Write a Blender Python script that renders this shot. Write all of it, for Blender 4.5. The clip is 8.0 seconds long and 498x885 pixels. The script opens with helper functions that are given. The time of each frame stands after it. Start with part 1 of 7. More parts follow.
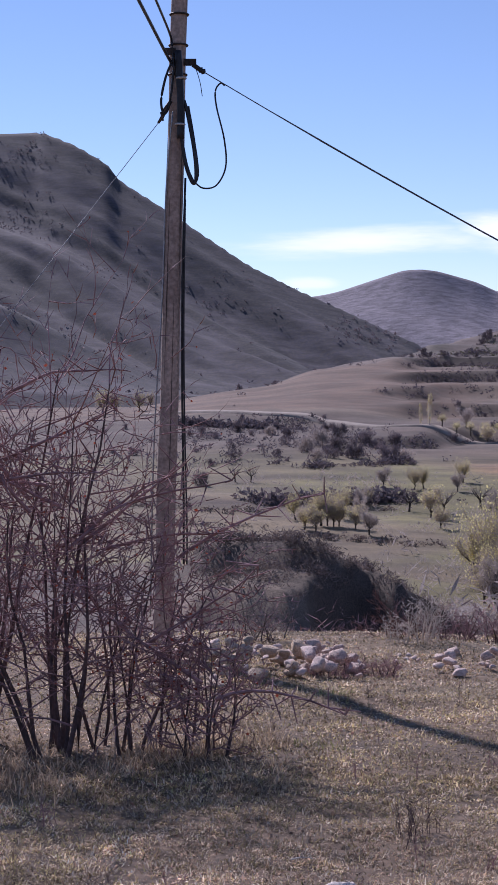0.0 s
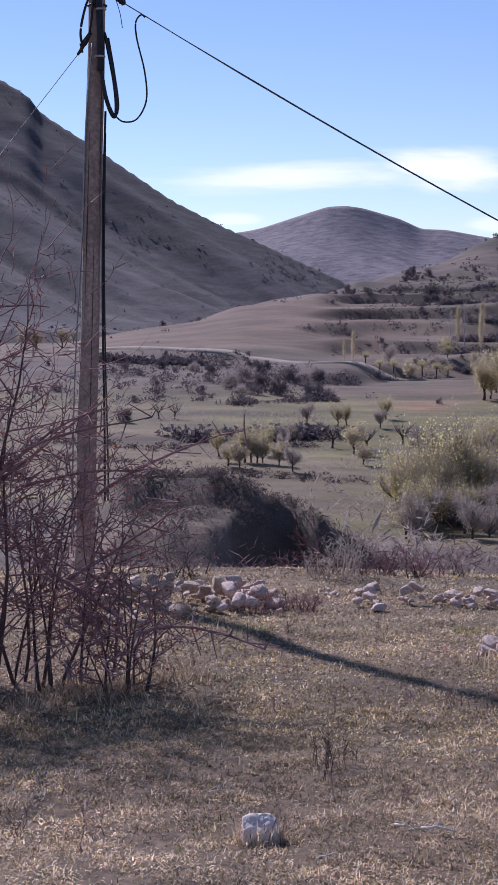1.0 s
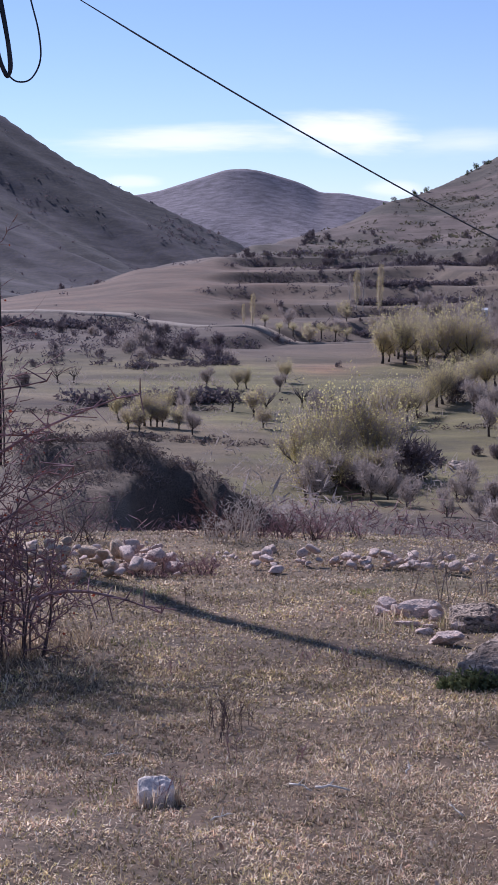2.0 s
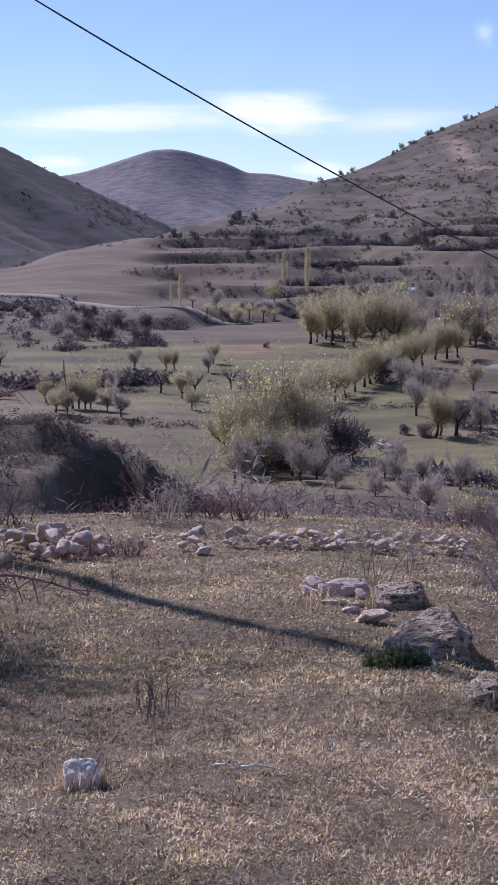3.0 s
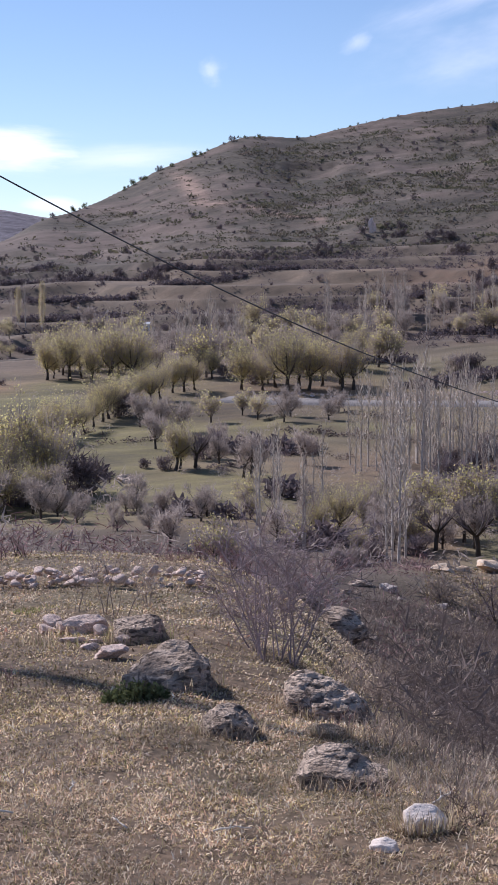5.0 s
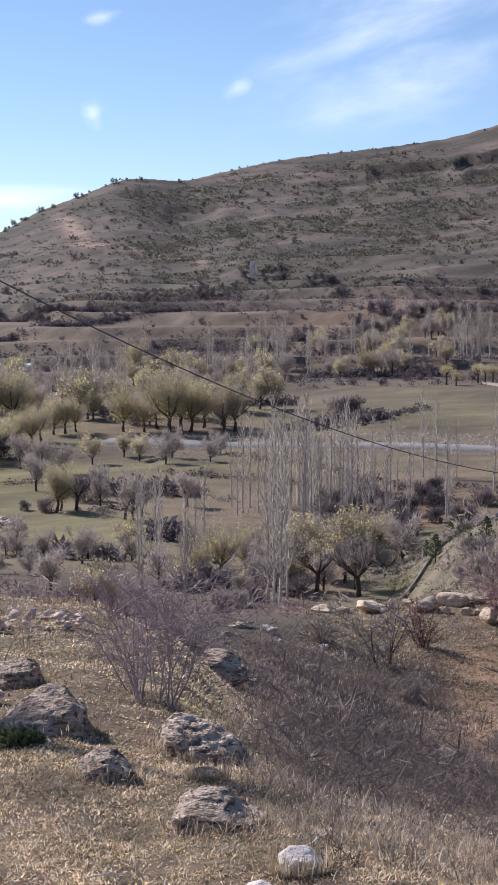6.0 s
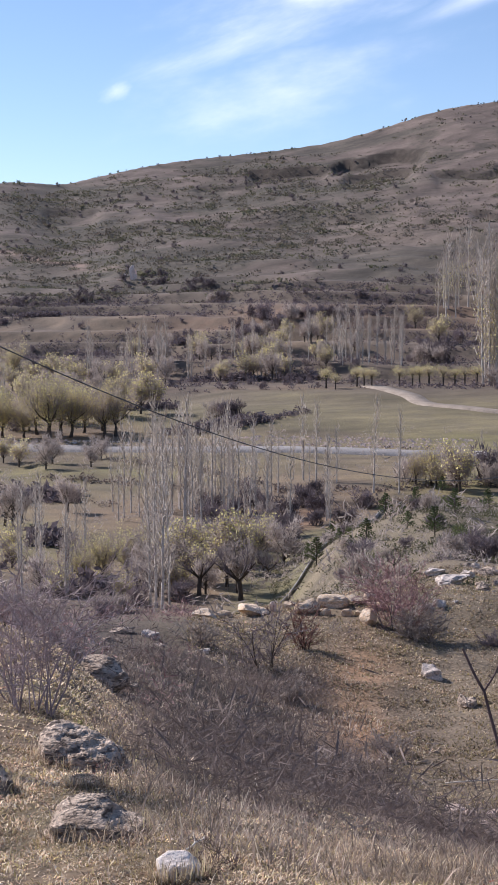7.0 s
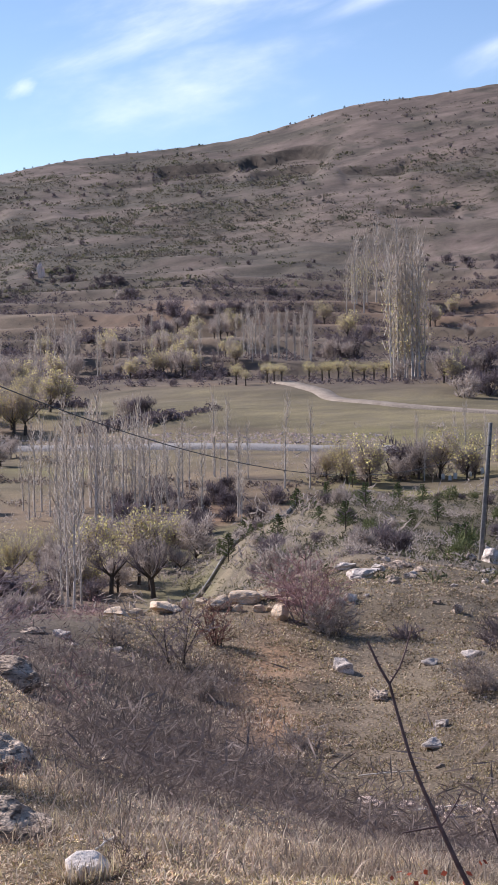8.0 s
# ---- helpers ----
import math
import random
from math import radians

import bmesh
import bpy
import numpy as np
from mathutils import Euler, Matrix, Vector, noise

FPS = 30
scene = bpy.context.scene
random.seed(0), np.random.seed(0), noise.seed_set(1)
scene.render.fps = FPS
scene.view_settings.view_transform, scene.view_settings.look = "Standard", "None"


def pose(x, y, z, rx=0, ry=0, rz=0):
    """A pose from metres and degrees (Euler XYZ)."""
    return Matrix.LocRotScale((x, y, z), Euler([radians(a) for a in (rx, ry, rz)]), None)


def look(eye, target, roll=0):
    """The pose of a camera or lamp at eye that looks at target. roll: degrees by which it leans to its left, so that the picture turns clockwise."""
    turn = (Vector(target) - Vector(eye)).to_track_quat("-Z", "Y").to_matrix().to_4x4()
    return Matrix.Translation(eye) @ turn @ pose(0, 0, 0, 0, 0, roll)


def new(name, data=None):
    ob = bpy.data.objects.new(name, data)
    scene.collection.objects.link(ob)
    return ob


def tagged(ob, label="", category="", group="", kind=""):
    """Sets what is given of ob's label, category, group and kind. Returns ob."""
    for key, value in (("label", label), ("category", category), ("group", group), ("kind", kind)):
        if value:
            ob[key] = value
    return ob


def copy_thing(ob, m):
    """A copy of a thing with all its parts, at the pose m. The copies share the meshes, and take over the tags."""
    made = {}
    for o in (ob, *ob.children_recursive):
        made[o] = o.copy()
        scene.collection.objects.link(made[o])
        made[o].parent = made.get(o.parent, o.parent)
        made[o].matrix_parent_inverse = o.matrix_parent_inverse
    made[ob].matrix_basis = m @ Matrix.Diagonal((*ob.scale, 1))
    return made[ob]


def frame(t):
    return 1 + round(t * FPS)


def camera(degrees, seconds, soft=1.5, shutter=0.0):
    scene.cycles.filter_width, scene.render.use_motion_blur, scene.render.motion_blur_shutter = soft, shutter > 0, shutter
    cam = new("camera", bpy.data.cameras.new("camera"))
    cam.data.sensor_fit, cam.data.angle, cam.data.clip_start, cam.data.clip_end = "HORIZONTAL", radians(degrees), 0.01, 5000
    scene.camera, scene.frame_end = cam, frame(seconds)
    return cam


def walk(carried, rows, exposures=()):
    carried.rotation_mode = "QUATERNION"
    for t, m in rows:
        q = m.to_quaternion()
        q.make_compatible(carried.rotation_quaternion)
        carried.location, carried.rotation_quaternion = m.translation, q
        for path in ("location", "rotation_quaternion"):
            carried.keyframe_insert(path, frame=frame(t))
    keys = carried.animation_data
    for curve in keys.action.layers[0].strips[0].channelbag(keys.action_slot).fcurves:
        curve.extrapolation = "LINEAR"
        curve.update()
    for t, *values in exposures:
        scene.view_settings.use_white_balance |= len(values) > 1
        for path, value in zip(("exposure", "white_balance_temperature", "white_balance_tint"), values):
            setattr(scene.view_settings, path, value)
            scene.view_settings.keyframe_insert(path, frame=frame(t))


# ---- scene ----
cam = camera(18.55, 8.0)
# seconds, eye x, y, z, bearing, tilt, lean
ROWS = [
    (0.0, 0.000, -0.000, 1.650, -0.033, -3.151, 0.020),
    (0.5, 0.012, -0.000, 1.650, 1.468, -4.053, 0.053),
    (1.0, 0.025, -0.001, 1.650, 2.837, -5.523, 0.242),
    (1.5, 0.037, -0.002, 1.650, 4.639, -6.172, 0.472),
    (1.7, 0.042, -0.002, 1.650, 5.490, -6.428, 0.481),
    (2.8, 0.070, -0.005, 1.650, 8.822, -7.629, 0.220),
    (3.0, 0.075, -0.006, 1.650, 9.302, -7.569, 0.179),
    (3.5, 0.087, -0.009, 1.650, 11.247, -7.007, -0.426),
    (4.0, 0.099, -0.013, 1.650, 14.610, -6.685, -0.255),
    (4.5, 0.111, -0.017, 1.650, 17.284, -6.147, -0.382),
    (4.7, 0.116, -0.018, 1.650, 18.053, -6.302, -0.485),
    (5.8, 0.142, -0.028, 1.650, 22.544, -5.488, -0.059),
    (6.0, 0.147, -0.031, 1.650, 23.571, -4.750, -0.120),
    (6.5, 0.158, -0.036, 1.650, 25.432, -4.457, -0.414),
    (7.0, 0.170, -0.042, 1.650, 28.049, -4.606, -0.245),
    (7.5, 0.181, -0.048, 1.650, 29.615, -4.951, -0.381),
    (8.0, 0.193, -0.054, 1.650, 31.399, -4.757, -0.704),
]


def aim(x, y, z, bearing, tilt, lean):
    b, t = radians(bearing), radians(tilt)
    return look((x, y, z), (x + math.sin(b) * math.cos(t), y + math.cos(b) * math.cos(t), z + math.sin(t)), lean)


walk(cam, [(row[0], aim(*row[1:])) for row in ROWS], [(0.0, -0.06, 5550, 28), (3.0, -0.08, 5450, 26), (4.5, 0.0, 5700, 23), (6.0, 0.26, 5900, 16), (8.0, 0.42, 6000, 18)])

# ---- sky and sun ----
SUN_BEARING, SUN_HEIGHT = -25.0, 36.0
scene.view_settings.exposure = 0.0
world = bpy.data.worlds.new("world")
scene.world = world
world.use_nodes = True
wn, wl = world.node_tree.nodes, world.node_tree.links
sky = wn.new("ShaderNodeTexSky")
sky.sky_type = "NISHITA"
sky.sun_disc = False
sky.sun_elevation, sky.sun_rotation = radians(SUN_HEIGHT), radians(SUN_BEARING)
sky.altitude, sky.air_density, sky.dust_density, sky.ozone_density = 1500, 1.0, 0.0, 1.3
back = wn["Background"]
back.inputs["Strength"].default_value = 0.1
CLOUD = (11.5, 11.6, 11.8, 1)
coord = wn.new("ShaderNodeTexCoord")
split = wn.new("ShaderNodeSeparateXYZ")
wl.new(coord.outputs["Generated"], split.inputs[0])


def math_node(op, a, b=None, c=None):
    n = wn.new("ShaderNodeMath")
    n.operation = op
    for k, v in enumerate((a, b, c)):
        if v is None:
            continue
        if isinstance(v, (int, float)):
            n.inputs[k].default_value = v
        else:
            wl.new(v, n.inputs[k])
    return n.outputs[0]


bearing_out = math_node("MULTIPLY", math_node("ARCTAN2", split.outputs[0], split.outputs[1]), 57.29578)
height_out = math_node("MULTIPLY", math_node("ARCSINE", split.outputs[2]), 57.29578)
flat = wn.new("ShaderNodeCombineXYZ")
wl.new(bearing_out, flat.inputs[0])
wl.new(height_out, flat.inputs[1])


def wisp(bearing, height, wide, tall, turn, scale, stretch, amount, seed, spread=0.85):
    """A thin cloud: an oval patch of sky broken up by drawn-out noise."""
    place = wn.new("ShaderNodeMapping")
    place.vector_type = "TEXTURE"
    place.inputs["Location"].default_value = (bearing, height, 0)
    place.inputs["Rotation"].default_value = (0, 0, radians(turn))
    place.inputs["Scale"].default_value = (wide, tall, 1)
    wl.new(flat.outputs[0], place.inputs["Vector"])
    length = wn.new("ShaderNodeVectorMath")
    length.operation = "LENGTH"
    wl.new(place.outputs[0], length.inputs[0])
    streak = wn.new("ShaderNodeMapping")
    streak.inputs["Location"].default_value = (seed, seed * 1.7, 0)
    streak.inputs["Scale"].default_value = (wide * scale / stretch, tall * scale, 1)
    wl.new(place.outputs[0], streak.inputs["Vector"])
    tex = wn.new("ShaderNodeTexNoise")
    tex.inputs["Scale"].default_value = 1.0
    tex.inputs["Detail"].default_value = 5
    tex.inputs["Roughness"].default_value = 0.55
    wl.new(streak.outputs[0], tex.inputs["Vector"])
    rim = math_node("SUBTRACT", 1.0, length.outputs["Value"])
    body = math_node("ADD", rim, math_node("MULTIPLY", math_node("SUBTRACT", tex.outputs[0], 0.5), 1.6))
    soft = wn.new("ShaderNodeMapRange")
    soft.interpolation_type = "SMOOTHERSTEP"
    soft.inputs["From Min"].default_value = 0.0
    soft.inputs["From Max"].default_value = spread
    soft.inputs["To Max"].default_value = amount
    wl.new(body, soft.inputs["Value"])
    return soft.outputs[0]


# bearing, height, half width, half height, turn, noise scale, stretch, cover
clouds = [
    wisp(4.5, 4.3, 7.0, 0.75, 1, 1.0, 8, 0.85, 1.0),
    wisp(10.5, 4.5, 4.2, 1.0, -3, 0.9, 5, 1.0, 4.0),
    wisp(14.5, 4.3, 4.5, 0.8, 2, 0.9, 6, 0.6, 5.0, 1.4),
    wisp(17.9, 7.35, 0.6, 0.6, 0, 1.2, 1, 0.42, 7.0, 1.3),
    wisp(18.2, 10.8, 0.9, 0.4, 15, 1.2, 2, 0.4, 8.0, 1.3),
    wisp(23.2, 8.4, 0.8, 0.5, 25, 1.2, 2, 0.35, 10.0, 1.3),
    wisp(27.8, 10.2, 6.5, 1.5, 21, 0.9, 4, 0.62, 9.0, 1.9),
    wisp(30.5, 12.0, 7.5, 2.4, 16, 0.7, 3, 0.8, 12.0, 1.7),
    wisp(29.0, 8.4, 7.5, 2.4, 10, 0.7, 2.5, 0.55, 13.0, 1.9),
    wisp(36.5, 11.6, 4.0, 0.7, 20, 0.6, 4, 0.5, 15.0, 1.6),
    wisp(40.8, 9.6, 2.4, 0.9, 24, 0.6, 3, 0.5, 16.0, 1.6),
    wisp(12.0, 2.6, 1.4, 0.4, -4, 1.0, 4, 0.6, 19.0),
    wisp(2.3, 2.8, 1.6, 0.35, 0, 1.0, 4, 0.6, 18.0),
]
cover = clouds[0]
for c in clouds[1:]:
    cover = math_node("MAXIMUM", cover, c)
mixer = wn.new("ShaderNodeMix")
mixer.data_type = "RGBA"
mixer.inputs[7].default_value = CLOUD
wl.new(cover, mixer.inputs[0])
wl.new(sky.outputs[0], mixer.inputs[6])
wl.new(mixer.outputs[2], back.inputs["Color"])

sun = new("sun", bpy.data.lights.new("sun", "SUN"))
sun.data.energy, sun.data.angle, sun.data.color = 4.5, radians(1.2), (1.0, 0.94, 0.85)
b, e = radians(SUN_BEARING), radians(SUN_HEIGHT)
sun.matrix_world = look((0, 0, 60), (-math.sin(b) * math.cos(e), -math.cos(b) * math.cos(e), 60 - math.sin(e)))

# ---- materials ----
def mat(name, colour, second=None, scale=6.0, fine=40.0, roughness=0.9, bump=0.3, vary=0.12, attribute=None, translucent=0.0, metallic=0.0, depth=0.05, spots=None, spot_scale=3.0, spot_at=0.58, broad=0.0, contrast=(0.66, 1.3)):
    """A weathered surface: two colours in soft patches, fine grain, relief, a shade of its own for each thing."""
    m = bpy.data.materials.new(name)
    m.use_nodes = True
    nt = m.node_tree
    bsdf = nt.nodes["Principled BSDF"]
    bsdf.inputs["Roughness"].default_value = roughness
    bsdf.inputs["Metallic"].default_value = metallic
    if "Specular IOR Level" in bsdf.inputs:
        bsdf.inputs["Specular IOR Level"].default_value = 0.25
    tc = nt.nodes.new("ShaderNodeTexCoord")
    n1 = nt.nodes.new("ShaderNodeTexNoise")
    n1.inputs["Scale"].default_value, n1.inputs["Detail"].default_value = scale, 5
    n2 = nt.nodes.new("ShaderNodeTexNoise")
    n2.inputs["Scale"].default_value, n2.inputs["Detail"].default_value = fine, 6
    for n in (n1, n2):
        nt.links.new(tc.outputs["Object"], n.inputs["Vector"])

    def mix(kind, fac, a, b):
        n = nt.nodes.new("ShaderNodeMix")
        n.data_type, n.blend_type = "RGBA", kind
        for k, v in ((0, fac), (6, a), (7, b)):
            if isinstance(v, (int, float, tuple)):
                n.inputs[k].default_value = v
            else:
                nt.links.new(v, n.inputs[k])
        return n.outputs[2]

    def spread(value, lo, hi, to_lo, to_hi):
        n = nt.nodes.new("ShaderNodeMapRange")
        for k, v in (("From Min", lo), ("From Max", hi), ("To Min", to_lo), ("To Max", to_hi)):
            n.inputs[k].default_value = v
        nt.links.new(value, n.inputs["Value"])
        return n.outputs[0]

    second = second or tuple(c * 0.7 for c in colour)
    if attribute:
        at = nt.nodes.new("ShaderNodeAttribute")
        at.attribute_name = attribute
        base = at.outputs["Color"]
        base = mix("MIX", spread(n1.outputs[0], 0.42, 0.7, 0, 0.5), base, (*second, 1))
    else:
        base = mix("MIX", spread(n1.outputs[0], 0.38, 0.64, 0, 1), (*colour, 1), (*second, 1))
    if spots:
        n3 = nt.nodes.new("ShaderNodeTexNoise")
        n3.inputs["Scale"].default_value, n3.inputs["Detail"].default_value = spot_scale, 8
        nt.links.new(tc.outputs["Object"], n3.inputs["Vector"])
        base = mix("MIX", spread(n3.outputs[0], spot_at, spot_at + 0.06, 0, 0.85), base, (*spots, 1))
    grain = spread(n2.outputs[0], 0.3, 0.7, *contrast)
    info = nt.nodes.new("ShaderNodeObjectInfo")
    own = spread(info.outputs["Random"], 0, 1, 1 - vary, 1 + vary)
    comb = nt.nodes.new("ShaderNodeMath")
    comb.operation = "MULTIPLY"
    nt.links.new(grain, comb.inputs[0])
    nt.links.new(own, comb.inputs[1])
    if broad:
        # patches of growth and bare soil, drawn out along the slopes
        drawn = nt.nodes.new("ShaderNodeMapping")
        drawn.inputs["Rotation"].default_value = (0, 0, radians(24))
        drawn.inputs["Scale"].default_value = (0.4, 1.0, 1.0)
        nt.links.new(tc.outputs["Object"], drawn.inputs["Vector"])
        n4 = nt.nodes.new("ShaderNodeTexNoise")
        n4.inputs["Scale"].default_value, n4.inputs["Detail"].default_value, n4.inputs["Roughness"].default_value = broad, 11, 0.68
        nt.links.new(drawn.outputs[0], n4.inputs["Vector"])
        more = nt.nodes.new("ShaderNodeMath")
        more.operation = "MULTIPLY"
        nt.links.new(comb.outputs[0], more.inputs[0])
        nt.links.new(spread(n4.outputs[0], 0.36, 0.64, 0.62, 1.34), more.inputs[1])
        comb = more
    grey = nt.nodes.new("ShaderNodeCombineColor")
    for k in range(3):
        nt.links.new(comb.outputs[0], grey.inputs[k])
    base = mix("MULTIPLY", 1.0, base, grey.outputs[0])
    nt.links.new(base, bsdf.inputs["Base Color"])
    if bump:
        bn = nt.nodes.new("ShaderNodeBump")
        bn.inputs["Strength"].default_value, bn.inputs["Distance"].default_value = bump, depth
        nt.links.new(n2.outputs[0], bn.inputs["Height"])
        nt.links.new(bn.outputs[0], bsdf.inputs["Normal"])
    if translucent:
        tr = nt.nodes.new("ShaderNodeBsdfTranslucent")
        nt.links.new(base, tr.inputs["Color"])
        ms = nt.nodes.new("ShaderNodeMixShader")
        ms.inputs[0].default_value = translucent
        nt.links.new(bsdf.outputs[0], ms.inputs[1])
        nt.links.new(tr.outputs[0], ms.inputs[2])
        nt.links.new(ms.outputs[0], nt.nodes["Material Output"].inputs[0])
    return m


GROUND = mat("dry_hill_ground", (1, 1, 1), (0.15, 0.12, 0.085), scale=0.35, fine=19.0, attribute="tint", bump=0.22, depth=0.04, broad=0.09, contrast=(0.45, 1.5), vary=0)
GRASS = mat("dry_grass", (0.40, 0.31, 0.18), (0.40, 0.31, 0.21), scale=0.9, fine=14, bump=0, translucent=0.4, attribute="tint")
STONE = mat("limestone", (0.90, 0.70, 0.58), (0.72, 0.52, 0.42), scale=4, fine=22, bump=0.6, depth=0.04, vary=0.16, spots=(0.28, 0.25, 0.23), spot_scale=9, spot_at=0.62)
STONE_RUST = mat("ochre_limestone", (0.76, 0.59, 0.43), (0.64, 0.45, 0.29), scale=4, fine=20, bump=0.7, depth=0.05, vary=0.15, spots=(0.55, 0.5, 0.45), spot_scale=6)
BOULDER = mat("lichen_boulder", (0.82, 0.63, 0.48), (0.36, 0.265, 0.195), scale=3.4, fine=26, bump=0.9, depth=0.05, vary=0.1, spots=(0.12, 0.09, 0.072), spot_scale=9, spot_at=0.53)
POLE_WOOD = mat("weathered_pole_wood", (0.50, 0.38, 0.30), (0.36, 0.27, 0.215), scale=2.5, fine=30, bump=0.5, depth=0.01)
CABLE = mat("black_cable", (0.03, 0.031, 0.034), (0.045, 0.045, 0.048), roughness=0.35, bump=0)
LINE_CABLE = mat("weathered_line_cable", (0.11, 0.115, 0.12), (0.08, 0.083, 0.088), roughness=0.5, bump=0)
WIRE = mat("galvanised_wire", (0.45, 0.45, 0.45), (0.3, 0.3, 0.3), roughness=0.45, metallic=0.7, bump=0)
STEEL = mat("rusty_steel", (0.10, 0.075, 0.06), (0.06, 0.05, 0.045), roughness=0.6, metallic=0.5, bump=0.3)
TIE = mat("white_tape", (0.6, 0.58, 0.55), roughness=0.6, bump=0)
BARK = mat("dark_bark", (0.10, 0.078, 0.062), (0.06, 0.048, 0.04), scale=3, fine=18, bump=0.4)
TWIG_RED = mat("red_brown_twigs", (0.46, 0.275, 0.255), (0.26, 0.155, 0.145), scale=3, fine=14, bump=0.2)
TWIG_GREY = mat("grey_purple_twigs", (0.52, 0.44, 0.38), (0.39, 0.325, 0.29), scale=2, fine=9, bump=0, vary=0.18, translucent=0.45)
TWIG_PALE = mat("pale_poplar_twigs", (0.70, 0.62, 0.54), (0.56, 0.49, 0.42), scale=0.5, fine=4, bump=0, vary=0.12, translucent=0.5)
TWIG_DARK = mat("dark_thicket_twigs", (0.25, 0.20, 0.20), (0.16, 0.125, 0.128), scale=1, fine=6, bump=0, vary=0.25, translucent=0.25)
TWIG_RUST = mat("russet_twigs", (0.24, 0.12, 0.09), (0.17, 0.09, 0.075), scale=2, fine=9, bump=0, vary=0.15)
POPLAR_BARK = mat("pale_poplar_bark", (0.62, 0.55, 0.48), (0.46, 0.40, 0.35), scale=0.8, fine=6, bump=0.2, vary=0.15)
LEAF_OLIVE = mat("olive_willow_leaves", (0.78, 0.69, 0.31), (0.64, 0.54, 0.27), scale=0.5, fine=3, bump=0, translucent=0.55, vary=0.2)
LEAF_YELLOW = mat("yellow_poplar_leaves", (0.64, 0.54, 0.23), (0.56, 0.46, 0.22), scale=0.5, fine=3, bump=0, translucent=0.55, vary=0.15)
LEAF_GREEN = mat("dull_green_leaves", (0.19, 0.185, 0.095), (0.14, 0.125, 0.08), scale=0.6, fine=4, bump=0, translucent=0.15, vary=0.2)
LEAF_RED = mat("red_leaves", (0.45, 0.10, 0.05), (0.32, 0.08, 0.05), scale=8, fine=30, bump=0, translucent=0.25)
NEEDLES = mat("pine_needles", (0.15, 0.18, 0.075), (0.10, 0.125, 0.055), scale=2, fine=10, bump=0, vary=0.2, translucent=0.25)
ASPHALT = mat("worn_asphalt", (0.36, 0.325, 0.30), (0.29, 0.26, 0.24), scale=0.4, fine=6, bump=0.2)
TRACK = mat("gravel_track", (0.36, 0.29, 0.225), (0.27, 0.215, 0.165), scale=0.5, fine=5, bump=0.5)
PLASTER = mat("white_plaster", (0.78, 0.77, 0.74), (0.66, 0.65, 0.62), scale=1.5, fine=10, bump=0.1)
METAL_ROOF = mat("pale_sheet_roof", (0.74, 0.74, 0.74), roughness=0.5, metallic=0.3, bump=0)
FENCE_WOOD = mat("grey_fence_wood", (0.26, 0.24, 0.22), (0.18, 0.165, 0.15), bump=0.3)
SCRUB = mat("juniper_scrub", (0.175, 0.165, 0.10), (0.185, 0.15, 0.125), scale=0.08, fine=0.8, bump=0, vary=0, translucent=0.3)
JUNIPER = mat("juniper_leaves", (0.21, 0.225, 0.095), (0.14, 0.15, 0.065), scale=6, fine=30, bump=0, translucent=0.2)
CONCRETE = mat("weathered_concrete", (0.40, 0.37, 0.34), (0.29, 0.27, 0.25), scale=1, fine=9, bump=0.3)
STICK = mat("bleached_wood", (0.78, 0.70, 0.60), (0.6, 0.52, 0.43), scale=9, fine=60, bump=0.2)
BRUSH = mat("dead_brush", (0.28, 0.215, 0.185), (0.155, 0.12, 0.105), scale=0.6, fine=5, bump=0, vary=0, translucent=0.2)
# ---- the lie of the land ----
EYE = 1.65


def fade(t):
    return t * t * (3 - 2 * t)


def ramp(x, a, b):
    return fade(np.clip((x - a) / (b - a), 0, 1))


def hashed(i, j, seed):
    n = (i.astype(np.int64) * 374761393 + j.astype(np.int64) * 668265263 + seed * 974634777) & 0xFFFFFFFF
    n = ((n ^ (n >> 13)) * 1274126177) & 0xFFFFFFFF
    return ((n ^ (n >> 16)) & 0xFFFF) / 65535.0


def lumps(x, y, seed=0):
    """Smooth value noise, -1 to 1."""
    i, j = np.floor(x), np.floor(y)
    u, v = fade(x - i), fade(y - j)
    a, b = hashed(i, j, seed), hashed(i + 1, j, seed)
    c, d = hashed(i, j + 1, seed), hashed(i + 1, j + 1, seed)
    return 2 * (a + (b - a) * u + (c - a) * v + (a - b - c + d) * u * v) - 1


def rough(x, y, size, octaves=4, seed=0):
    total, amp = 0, 1.0
    for k in range(octaves):
        total = total + amp * lumps(x / size + 17.3 * k, y / size - 9.1 * k, seed + k)
        size, amp = size * 0.49, amp * 0.5
    return total / 1.9


